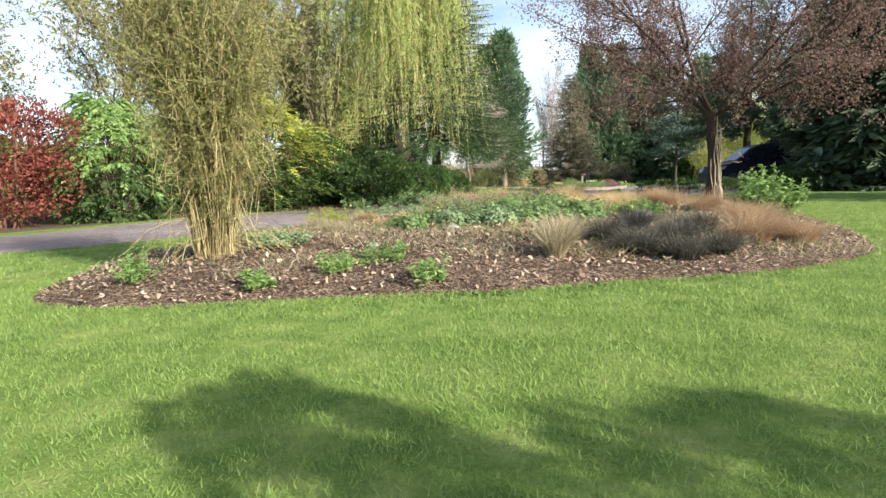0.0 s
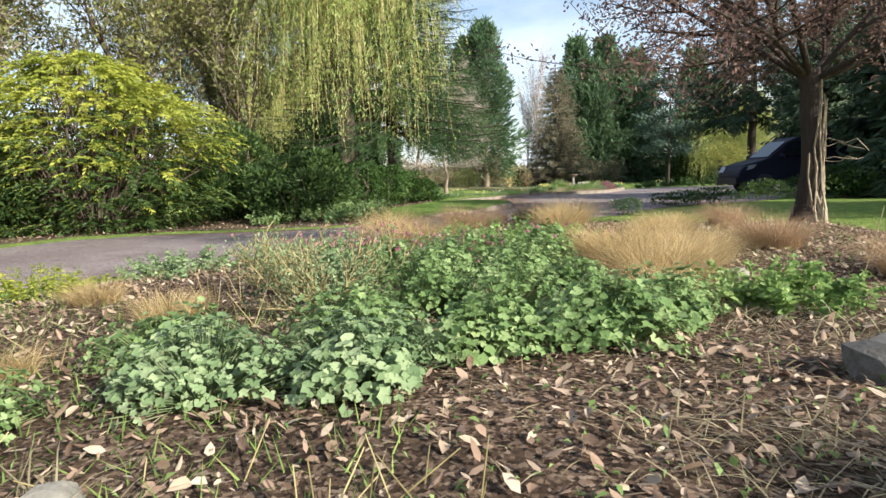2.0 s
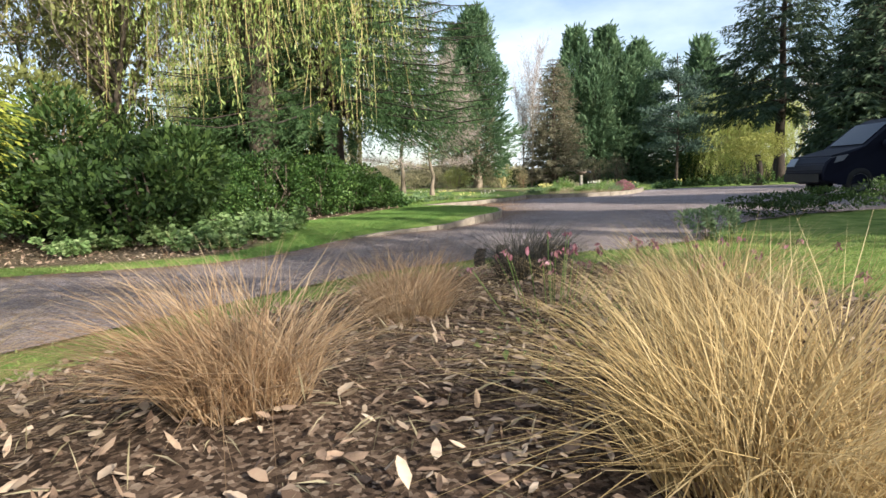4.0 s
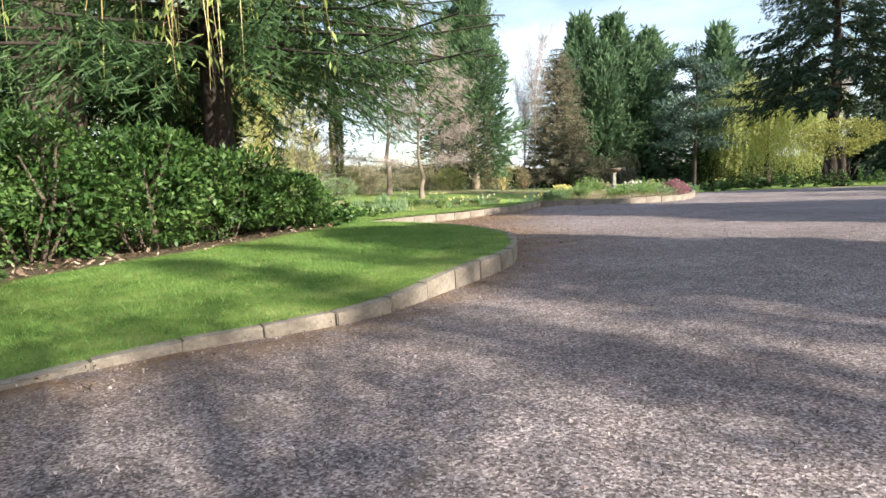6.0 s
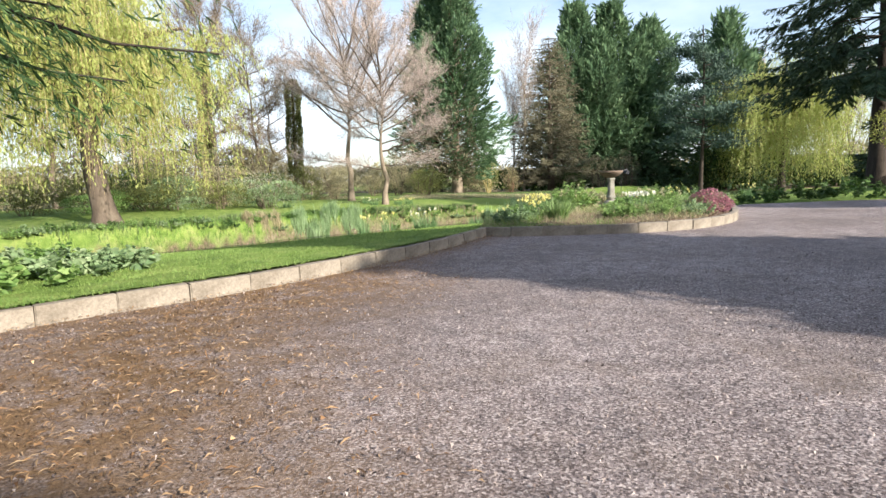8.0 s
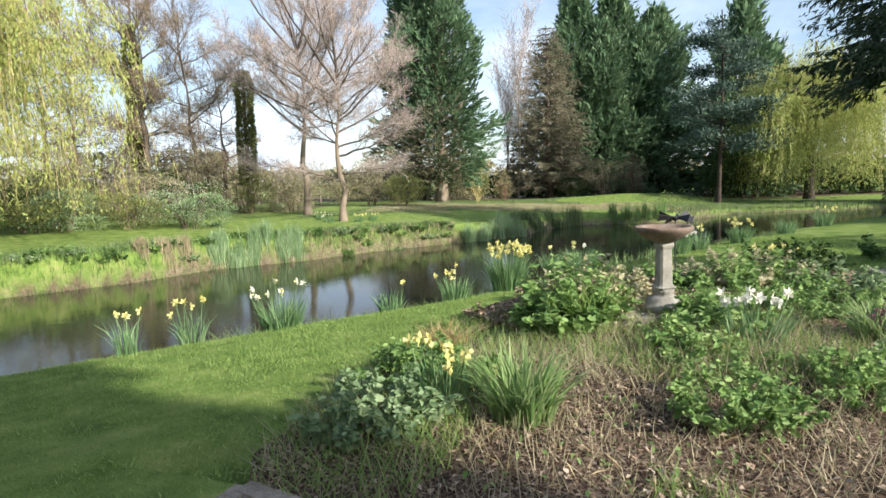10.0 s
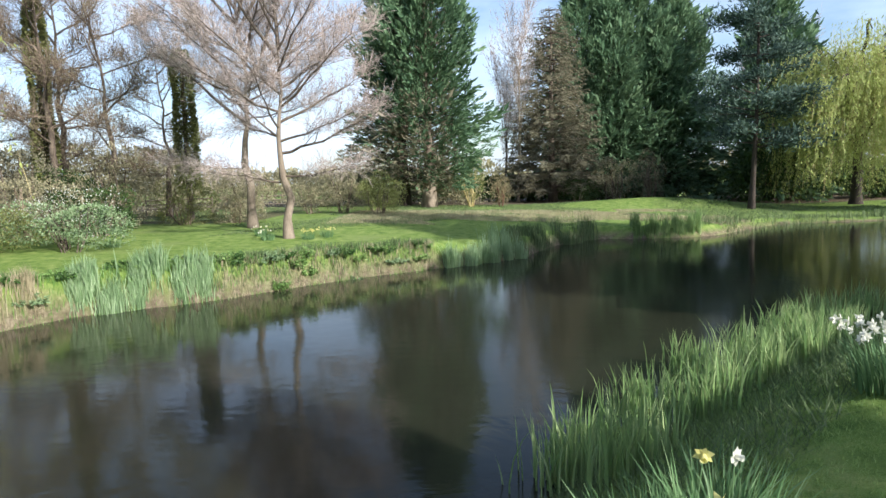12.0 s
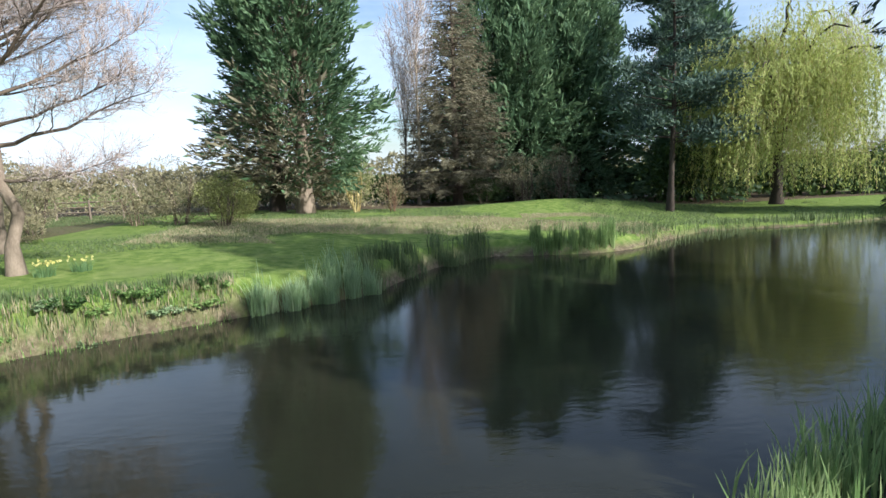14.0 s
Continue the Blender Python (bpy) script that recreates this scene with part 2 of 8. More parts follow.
BLOSSOM = leaf_mat("blossom_white", (0.45, 0.45, 0.38), (0.66, 0.66, 0.60), (0.82, 0.82, 0.78), 0.3, 0.2, 1.5)
GRASS = leaf_mat("grass_blades", (0.075, 0.15, 0.035), (0.20, 0.31, 0.075), (0.38, 0.47, 0.16), 0.35, 0.35, 2.6)
GRASS_VERGE = leaf_mat("grass_verge", (0.06, 0.14, 0.03), (0.15, 0.285, 0.065), (0.30, 0.43, 0.14), 0.35, 0.35, 2.0)
GRASS_FAR = leaf_mat("grass_rough", (0.05, 0.085, 0.03), (0.12, 0.175, 0.068), (0.25, 0.29, 0.14), 0.2, 0.3, 0.5)
STRAW = leaf_mat("grass_straw", (0.23, 0.15, 0.065), (0.48, 0.355, 0.165), (0.73, 0.60, 0.36), 0.3, 0.3, 1.6)
SEDGE = leaf_mat("sedge_buff", (0.16, 0.14, 0.075), (0.36, 0.31, 0.19), (0.58, 0.51, 0.35), 0.25, 0.2, 1.2)
STRAW_RED = leaf_mat("grass_straw_reddish", (0.17, 0.095, 0.05), (0.40, 0.265, 0.15), (0.66, 0.51, 0.34), 0.3, 0.3, 1.6)
FESCUE = leaf_mat("grass_blue_grey", (0.018, 0.018, 0.015), (0.06, 0.058, 0.046), (0.24, 0.225, 0.18), 0.2, 0.3, 1.6)
IRIS = leaf_mat("leaf_iris", (0.05, 0.115, 0.03), (0.20, 0.32, 0.10), (0.52, 0.61, 0.30), 0.4, 0.45, 0.9)
IRIS_PALE = leaf_mat("leaf_iris_pale", (0.10, 0.18, 0.08), (0.30, 0.43, 0.22), (0.58, 0.68, 0.44), 0.45, 0.45, 0.9)
DAFF_LEAF = leaf_mat("leaf_daffodil", (0.045, 0.11, 0.045), (0.14, 0.25, 0.10), (0.36, 0.48, 0.25), 0.3, 0.45, 1.0)
LEAF_SOFT = leaf_mat("leaf_soft_green", (0.06, 0.12, 0.04), (0.18, 0.285, 0.10), (0.40, 0.50, 0.24), 0.3, 0.3, 2.2)
GREY_LEAF = leaf_mat("leaf_grey_green", (0.08, 0.14, 0.06), (0.20, 0.29, 0.14), (0.40, 0.48, 0.28), 0.25, 0.3, 1.5)
PALE_LEAF = leaf_mat("leaf_dry_cream", (0.22, 0.20, 0.10), (0.46, 0.44, 0.26), (0.68, 0.62, 0.45), 0.3, 0.3, 1.5)
PETAL_Y = leaf_mat("petal_yellow", (0.66, 0.57, 0.14), (0.78, 0.71, 0.24), (0.85, 0.80, 0.44), 0.35, 0.3, 2)
PETAL_W = leaf_mat("petal_cream", (0.62, 0.60, 0.44), (0.76, 0.74, 0.62), (0.84, 0.83, 0.76), 0.35, 0.3, 2)
PETAL_P = leaf_mat("petal_pink", (0.20, 0.06, 0.085), (0.38, 0.15, 0.19), (0.60, 0.36, 0.40), 0.35, 0.3, 2)


def lawn_mat():
    m, n, l, out = nodes_of("lawn")
    v = world_vec(n)
    a = tex_noise(n, l, v, 0.35, 5, 0.6)
    b = tex_noise(n, l, v, 2.4, 5, 0.65)
    c = tex_noise(n, l, v, 55, 4, 0.7)
    r1 = ramp(n, [(0.30, (0.10, 0.165, 0.035)), (0.5, (0.19, 0.27, 0.065)), (0.72, (0.34, 0.38, 0.13))])
    l.new(b, r1.inputs["Fac"])
    r2 = ramp(n, [(0.3, (0.68, 0.74, 0.58)), (0.7, (1.06, 1.06, 1.06))])
    l.new(c, r2.inputs["Fac"])
    col = mixc(n, l, 1.0, r1.outputs["Color"], r2.outputs["Color"], "MULTIPLY")
    r3 = ramp(n, [(0.55, (0, 0, 0)), (0.75, (1, 1, 1))])
    l.new(a, r3.inputs["Fac"])
    col = mixc(n, l, r3.outputs["Color"], col, (0.21, 0.26, 0.085))
    dirt = n.new("ShaderNodeAttribute")
    dirt.attribute_name = "litter"
    d1 = ramp(n, [(0.3, (0.04, 0.03, 0.019)), (0.5, (0.12, 0.09, 0.058)), (0.72, (0.26, 0.21, 0.14))])
    dn = tex_noise(n, l, v, 9, 6, 0.7)
    l.new(dn, d1.inputs["Fac"])
    dm = n.new("ShaderNodeMath")
    dm.operation = "MULTIPLY_ADD"
    dm.inputs[1].default_value = 2.2
    l.new(dirt.outputs["Fac"], dm.inputs[0])
    ds = n.new("ShaderNodeMath")
    ds.operation = "MULTIPLY_ADD"
    ds.inputs[1].default_value, ds.inputs[2].default_value = 1.2, -1.15
    l.new(b, ds.inputs[0])
    l.new(ds.outputs[0], dm.inputs[2])
    dm.use_clamp = True
    col = mixc(n, l, dm.outputs[0], col, d1.outputs["Color"])
    # dry, crumbling earth and dead grass on the pond bank
    bank = n.new("ShaderNodeAttribute")
    bank.attribute_name = "bank"
    d2 = ramp(n, [(0.3, (0.06, 0.048, 0.03)), (0.5, (0.16, 0.13, 0.083)), (0.7, (0.32, 0.27, 0.185))])
    l.new(tex_noise(n, l, v, 6, 6, 0.75), d2.inputs["Fac"])
    bm_ = n.new("ShaderNodeMath")
    bm_.operation = "MULTIPLY_ADD"
    bm_.use_clamp = True
    bm_.inputs[1].default_value = 1.8
    l.new(bank.outputs["Fac"], bm_.inputs[0])
    l.new(ds.outputs[0], bm_.inputs[2])
    col = mixc(n, l, bm_.outputs[0], col, d2.outputs["Color"])
    p = n.new("ShaderNodeBsdfPrincipled")
    p.inputs["Roughness"].default_value = 0.9
    p.inputs["Specular IOR Level"].default_value = 0.15
    l.new(col, p.inputs["Base Color"])
    l.new(bump_of(n, l, c, 0.9, 0.03), p.inputs["Normal"])
    l.new(p.outputs[0], out.inputs["Surface"])
    return m


def drive_mat():
    m, n, l, out = nodes_of("tarmac_chippings")
    v = world_vec(n)
    vo = n.new("ShaderNodeTexVoronoi")
    vo.inputs["Scale"].default_value = 105
    l.new(v, vo.inputs["Vector"])
    a = tex_noise(n, l, v, 0.5, 5, 0.6)
    b = tex_noise(n, l, v, 5, 5, 0.65)
    sep = n.new("ShaderNodeSeparateColor")
    l.new(vo.outputs["Color"], sep.inputs[0])
    r = ramp(n, [(0.0, (0.08, 0.066, 0.065)), (0.4, (0.222, 0.192, 0.192)), (0.75, (0.35, 0.312, 0.312)), (1.0, (0.59, 0.55, 0.54))])
    l.new(sep.outputs[0], r.inputs["Fac"])
    r2 = ramp(n, [(0.3, (0.66, 0.64, 0.64)), (0.7, (1.2, 1.15, 1.12))])
    l.new(b, r2.inputs["Fac"])
    col = mixc(n, l, 1.0, r.outputs["Color"], r2.outputs["Color"], "MULTIPLY")
    r3 = ramp(n, [(0.32, (0.70, 0.66, 0.64)), (0.68, (1.15, 1.12, 1.11))])
    l.new(a, r3.inputs["Fac"])
    col = mixc(n, l, 1.0, col, r3.outputs["Color"], "MULTIPLY")
    # brownish worn patches
    rw = ramp(n, [(0.52, (0, 0, 0)), (0.72, (0.45, 0.45, 0.45))])
    l.new(tex_noise(n, l, v, 1.3, 6, 0.7), rw.inputs["Fac"])
    col = mixc(n, l, rw.outputs["Color"], col, (0.20, 0.15, 0.115))
    # fallen needles and moss gather along the kerb
    moss = n.new("ShaderNodeAttribute")
    moss.attribute_name = "litter"
    mm = n.new("ShaderNodeMath")
    mm.operation = "MULTIPLY"
    rb = ramp(n, [(0.30, (0, 0, 0)), (0.55, (1, 1, 1))])
    l.new(tex_noise(n, l, v, 3.2, 6, 0.72), rb.inputs["Fac"])
    l.new(moss.outputs["Fac"], mm.inputs[0])
    l.new(rb.outputs["Color"], mm.inputs[1])
    rm = ramp(n, [(0.3, (0.08, 0.045, 0.022)), (0.7, (0.27, 0.165, 0.085))])
    l.new(tex_noise(n, l, v, 40, 4, 0.7), rm.inputs["Fac"])
    col = mixc(n, l, mm.outputs[0], col, rm.outputs["Color"])
    p = n.new("ShaderNodeBsdfPrincipled")
    p.inputs["Roughness"].default_value = 0.82
    p.inputs["Specular IOR Level"].default_value = 0.3
    l.new(col, p.inputs["Base Color"])
    l.new(bump_of(n, l, tex_noise(n, l, v, 90, 3, 0.7), 0.7, 0.02), p.inputs["Normal"])
    l.new(p.outputs[0], out.inputs["Surface"])
    return m


def soil_mat():
    m, n, l, out = nodes_of("bed_mulch")
    v = world_vec(n)
    vo = n.new("ShaderNodeTexVoronoi")
    vo.inputs["Scale"].default_value = 60
    l.new(v, vo.inputs["Vector"])
    sep = n.new("ShaderNodeSeparateColor")
    l.new(vo.outputs["Color"], sep.inputs[0])
    r = ramp(n, [(0.0, (0.04, 0.027, 0.019)), (0.5, (0.145, 0.10, 0.072)), (0.85, (0.29, 0.215, 0.16)), (1.0, (0.46, 0.37, 0.29))])
    l.new(sep.outputs[0], r.inputs["Fac"])
    r2 = ramp(n, [(0.3, (0.55, 0.52, 0.5)), (0.7, (1.2, 1.15, 1.1))])
    l.new(tex_noise(n, l, v, 1.6, 5, 0.6), r2.inputs["Fac"])
    col = mixc(n, l, 1.0, r.outputs["Color"], r2.outputs["Color"], "MULTIPLY")
    p = n.new("ShaderNodeBsdfPrincipled")
    p.inputs["Roughness"].default_value = 0.95
    p.inputs["Specular IOR Level"].default_value = 0.15
    l.new(col, p.inputs["Base Color"])
    l.new(bump_of(n, l, tex_noise(n, l, v, 28, 6, 0.75), 1.0, 0.05), p.inputs["Normal"])
    l.new(p.outputs[0], out.inputs["Surface"])
    return m


def water_mat():
    m, n, l, out = nodes_of("pond_water")
    v = world_vec(n)
    mp = n.new("ShaderNodeMapping")
    mp.inputs["Scale"].default_value = (1.0, 1.7, 1.0)
    l.new(v, mp.inputs["Vector"])
    a = tex_noise(n, l, mp.outputs["Vector"], 2.2, 5, 0.55)
    p = n.new("ShaderNodeBsdfPrincipled")
    r = ramp(n, [(0.3, (0.017, 0.018, 0.011)), (0.7, (0.029, 0.029, 0.019))])
    l.new(tex_noise(n, l, v, 0.25, 4), r.inputs["Fac"])
    l.new(r.outputs["Color"], p.inputs["Base Color"])
    p.inputs["Roughness"].default_value = 0.06
    p.inputs["IOR"].default_value = 1.33
    l.new(bump_of(n, l, a, 0.16, 0.03), p.inputs["Normal"])
    l.new(p.outputs[0], out.inputs["Surface"])
    return m


LAWN, TARMAC, SOIL, WATER = lawn_mat(), drive_mat(), soil_mat(), water_mat()

# ---- mesh helpers ----
RNG = np.random.default_rng(7)


def mesh_np(name, V, quads=None, tris=None, mats=(), smooth=False):
    """A mesh from arrays: vertices (n,3), quads (m,4), tris (k,3)."""
    V = np.asarray(V, dtype=np.float32).reshape(-1, 3)
    loops, sizes = [], []
    if quads is not None and len(quads):
        loops.append(np.asarray(quads, dtype=np.int32).ravel())
        sizes.append(np.full(len(quads), 4, dtype=np.int32))
    if tris is not None and len(tris):
        loops.append(np.asarray(tris, dtype=np.int32).ravel())
        sizes.append(np.full(len(tris), 3, dtype=np.int32))
    me = bpy.data.meshes.new(name)
    loops, sizes = np.concatenate(loops), np.concatenate(sizes)
    me.vertices.add(len(V))
    me.vertices.foreach_set("co", V.ravel())
    me.loops.add(len(loops))
    me.loops.foreach_set("vertex_index", loops)
    me.polygons.add(len(sizes))
    me.polygons.foreach_set("loop_start", np.concatenate([[0], np.cumsum(sizes)[:-1]]).astype(np.int32))
    if smooth:
        me.polygons.foreach_set("use_smooth", np.ones(len(sizes), dtype=bool))
    me.update(calc_edges=True)
    for mt in mats:
        me.materials.append(mt)
    return me


def part(name, me, parent, label="", at=None):
    """Links one mesh under a thing or a part."""
    ob = new(name, me)
    ob.parent = parent
    if at is not None:
        ob.location = at
    if name.endswith(("_mass", "_haze")):
        tagged(ob, kind="stuff")
    if label:
        tagged(ob, label)
    return ob


def bm_part(name, bm, material, parent, label=""):
    me = bpy.data.meshes.new(name)
    bm.to_mesh(me)
    bm.free()
    me.materials.append(material)
    return part(name, me, parent, label)


def thing(name, label, category, at, group="", kind="", turn=0.0):
    ob = new(name)
    ob.empty_display_size = 0.2
    ob.matrix_world = pose(*at, 0, 0, turn)
    return tagged(ob, label, category, group, kind)


def unit(a):
    a = np.asarray(a, dtype=float)
    return a / np.maximum(np.linalg.norm(a, axis=-1, keepdims=True), 1e-9)


def side_of(D, rng):
    """A random direction at right angles to each row of D."""
    R = rng.normal(size=D.shape)
    return unit(np.cross(D, R))


def leaves(P, D, L, W, rng, fold=0.25):
    """Kite-shaped leaves from base points P along D: 4 vertices, one quad each."""
    n = len(P)
    L, W = np.broadcast_to(L, n)[:, None], np.broadcast_to(W, n)[:, None]
    S = side_of(D, rng)
    N = np.cross(D, S)
    mid = P + D * L * 0.45
    V = np.stack([P, mid + S * W * 0.5 + N * W * fold, P + D * L, mid - S * W * 0.5 + N * W * fold], axis=1)
    return V.reshape(-1, 3), np.arange(4 * n).reshape(n, 4)


def round_leaves(P, D, L, W, rng, fold=0.2, curl=0.25):
    """Rounder leaves of 6 vertices and two quads that bend down towards the tip."""
    n = len(P)
    L, W = np.broadcast_to(L, n)[:, None], np.broadcast_to(W, n)[:, None]
    S = side_of(D, rng)
    N = np.cross(D, S)
    N = N * np.where(N[:, 2:3] < 0, -1, 1)
    lo, hi = P + D * L * 0.30, P + D * L * 0.72 - N * L * curl * 0.25
    V = np.stack([P, lo + S * W * 0.5 + N * W * fold, hi + S * W * 0.38 + N * W * fold * 0.6, P + D * L - N * L * curl * 0.5, hi - S * W * 0.38 + N * W * fold * 0.6, lo - S * W * 0.5 + N * W * fold], axis=1)
    k = np.arange(n)[:, None] * 6
    return V.reshape(-1, 3), np.concatenate([k + np.array([0, 1, 2, 3]), k + np.array([0, 3, 4, 5])])


def blades(P, H, lean, width, rng, curl=0.5, segs=2, spread=None):
    """Grass-like blades: strips from P, height H, bending over by lean; 5 (or 7) vertices each."""
    n = len(P)
    H, lean, width = (np.broadcast_to(v, n)[:, None] for v in (H, lean, width))
    ang = rng.uniform(0, 2 * np.pi, n) if spread is None else spread
    A = np.stack([np.cos(ang), np.sin(ang), np.zeros(n)], axis=1)
    tw = rng.uniform(0, np.pi, n)
    S = np.stack([np.cos(tw), np.sin(tw), np.zeros(n)], axis=1)
    rows = []
    for k in range(segs + 1):
        f = k / segs
        c = P + A * lean * H * f ** (1 + curl) + np.array([0, 0, 1.0]) * H * (f - 0.35 * np.minimum(lean, 2) * f ** 2.5)
        w = width * (1 - f) ** 0.6 * 0.5
        rows.append((c, w))
    V = []
    for k, (c, w) in enumerate(rows):
        if k < segs:
            V += [c - S * w, c + S * w]
        else:
            V.append(c)
    m = len(V)
    V = np.stack(V, axis=1).reshape(-1, 3)
    base = np.arange(n)[:, None] * m
    quads = np.concatenate([base + np.array([2 * k, 2 * k + 1, 2 * k + 3, 2 * k + 2]) for k in range(segs - 1)]) if segs > 1 else np.zeros((0, 4), int)
    tris = base + np.array([2 * segs - 2, 2 * segs - 1, 2 * segs])
    return V, quads, tris


def tubes(A, B, ra, rb, sides=5):
    """Tapered prisms from A to B with end radii ra, rb."""
    A, B = np.asarray(A, float), np.asarray(B, float)
    n = len(A)
    D = unit(B - A)
    ref = np.where(np.abs(D[:, 2:3]) > 0.9, np.array([[1.0, 0, 0]]), np.array([[0, 0, 1.0]]))
    S = unit(np.cross(D, ref))
    T = np.cross(D, S)
    V = []
    for c, r in ((A, ra), (B, rb)):
        r = np.broadcast_to(r, n)[:, None]
        for k in range(sides):
            a = 2 * math.pi * k / sides
            V.append(c + (S * math.cos(a) + T * math.sin(a)) * r)
    V = np.stack(V, axis=1).reshape(-1, 3)
    base = np.arange(n)[:, None] * 2 * sides
    Q = np.concatenate([base + np.array([k, (k + 1) % sides, sides + (k + 1) % sides, sides + k]) for k in range(sides)])
    return V, Q


def merge(*pieces):
    """Joins (V, quads) or (V, quads, tris) tuples."""
    Vs, Qs, Ts, off = [], [], [], 0
    for p in pieces:
        Vs.append(p[0])
        if len(p[1]):
            Qs.append(np.asarray(p[1]) + off)
        if len(p) > 2 and len(p[2]):
            Ts.append(np.asarray(p[2]) + off)
        off += len(p[0])
    return np.concatenate(Vs), (np.concatenate(Qs) if Qs else np.zeros((0, 4), int)), (np.concatenate(Ts) if Ts else np.zeros((0, 3), int))


def inside(px, py, poly):
    """Which points lie in the polygon."""
    poly = np.asarray(poly, float)
    x0, y0 = poly[:, 0], poly[:, 1]
    x1, y1 = np.roll(x0, -1), np.roll(y0, -1)
    res = np.zeros(px.shape, bool)
    for a, b, c, d in zip(x0, y0, x1, y1):
        if b == d:
            continue
        hit = ((b > py) != (d > py)) & (px < (c - a) * (py - b) / (d - b) + a)
        res ^= hit
    return res


def edge_distance(px, py, poly, closed=True):
    poly = np.asarray(poly, float)
    nxt = np.roll(poly, -1, axis=0)
    best = np.full(px.shape, 1e9)
    for (a, b), (c, d) in list(zip(poly, nxt))[: None if closed else -1]:
        ex, ey = c - a, d - b
        t = np.clip(((px - a) * ex + (py - b) * ey) / max(ex * ex + ey * ey, 1e-9), 0, 1)
        best = np.minimum(best, np.hypot(px - a - t * ex, py - b - t * ey))
    return best


def smooth_line(pts, closed=False, step=0.25):
    """A Catmull-Rom line through the points, at about even steps."""
    P = np.asarray(pts, float)
    n = len(P)
    out = []
    for i in range(n if closed else n - 1):
        p0, p1, p2, p3 = (P[(i + k) % n] if closed else P[min(max(i + k, 0), n - 1)] for k in (-1, 0, 1, 2))
        m = max(1, int(np.linalg.norm(p2 - p1) / step))
        for k in range(m):
            t = k / m
            out.append(0.5 * (2 * p1 + (p2 - p0) * t + (2 * p0 - 5 * p1 + 4 * p2 - p3) * t ** 2 + (3 * p1 - p0 - 3 * p2 + p3) * t ** 3))
    if not closed:
        out.append(P[-1])
    return np.array(out)


def value_noise(x, y, scale, seed=0):
    """Cheap smooth noise in -1..1 from a few sines."""
    r = np.random.default_rng(seed)
    s = np.zeros(np.shape(x))
    for k in range(5):
        a, ph, f = r.uniform(0, 2 * np.pi), r.uniform(0, 2 * np.pi), scale * (0.6 + 0.45 * k)
        s = s + np.sin((x * np.cos(a) + y * np.sin(a)) * f + ph) / (1 + 0.5 * k)
    return s / 2.6


# ---- plan ----
WATER_Z = -1.87
BED = smooth_line([(-2.0, 14.7), (-1.64, 14.3), (-0.76, 13.95), (0.25, 14.1), (1.7, 14.32), (2.7, 14.44), (3.5, 14.72), (4.6, 14.98), (6.06, 15.6), (7.35, 16.8), (8.5, 19.5),
                   (9.3, 22.5), (10.0, 25.4), (9.2, 26.5), (7.0, 27.2), (5.7, 28.8), (4.4, 29.3), (3.0, 28.4), (1.8, 26.6), (0.7, 25.2), (-0.4, 24.0), (-1.4, 22.4), (-2.1, 20.5), (-2.6, 18), (-2.5, 16.2)], True, 0.3)
KERB_A = smooth_line([(1.45, 32.0), (1.8, 33.1), (2.5, 33.85), (3.54, 34.55), (4.15, 35.55), (4.65, 36.5), (4.85, 37.4), (4.88, 38.5), (4.67, 39.3), (4.2, 40.3), (3.4, 41.2), (2.6, 41.9)], False, 0.25)
KERB_B = smooth_line([(2.35, 42.3), (3.1, 43.1), (3.96, 43.9), (5.35, 45.8), (6.1, 47.2), (6.74, 48.75)], False, 0.25)
ISLAND_FRONT = smooth_line([(6.74, 48.75), (7.3, 48.45), (8.2, 48.3), (9.4, 48.3), (10.5, 48.65), (11.3, 49.3), (11.95, 50.15), (12.6, 51.5), (13.2, 52.9), (13.6, 54.2)], False, 0.25)
ROAD_NEAR = [(-30, -14), (-12, 9.5), (-8.0, 15.3), (-5.64, 18.4), (-4.0, 20.2), (-2.7, 21.9), (-1.5, 23.3), (0.1, 25.2), (1.5, 27.4), (2.8, 29.2), (4.3, 30.2), (6.0, 30.5), (7.3, 31.2), (8.1, 32.5), (9.3, 33.9), (10.9, 34.9), (12.8, 35.4), (14.2, 36.4), (15.3, 38.6), (18, 39.4), (23, 39.6)]
ROAD_FAR = [(23, 46), (22.8, 51), (22.4, 54.2), (18.2, 54.9), (14.6, 55.2)]
ROAD_LEFT = [(1.2, 31.3), (0.5, 30.55), (-1.9, 29.9), (-4.5, 30.0), (-6.4, 29.2), (-7.6, 26.4), (-8.9, 22.5), (-11.5, 18.5), (-17, 11), (-38, -14)]
DRIVE = np.array([*ROAD_NEAR, *ROAD_FAR, *ISLAND_FRONT[::-1].tolist(), *KERB_B[::-1].tolist()[1:], *KERB_A[::-1].tolist(), *ROAD_LEFT])
ISLAND = smooth_line([(6.74, 48.8), (8.2, 48.4), (9.4, 48.4), (10.5, 48.75), (11.3, 49.4), (11.9, 50.25), (12.5, 51.6), (13.1, 53.0), (13.4, 54.2), (12.6, 54.75), (11.4, 54.5), (9.9, 54.05), (8.95, 53.56), (8.4, 53.0), (8.0, 52.4), (7.5, 51.2), (7.0, 50.3), (6.75, 49.5)], True, 0.3)
NEAR_CREST = [(-16, 40.5), (-6, 46.4), (0, 49.8), (3.66, 52.3), (5.8, 53.65), (7.85, 55.0), (9.0, 55.9), (11.0, 57.55), (13.6, 59.5), (16.5, 61.6), (19, 63.6), (28, 69), (48, 78)]
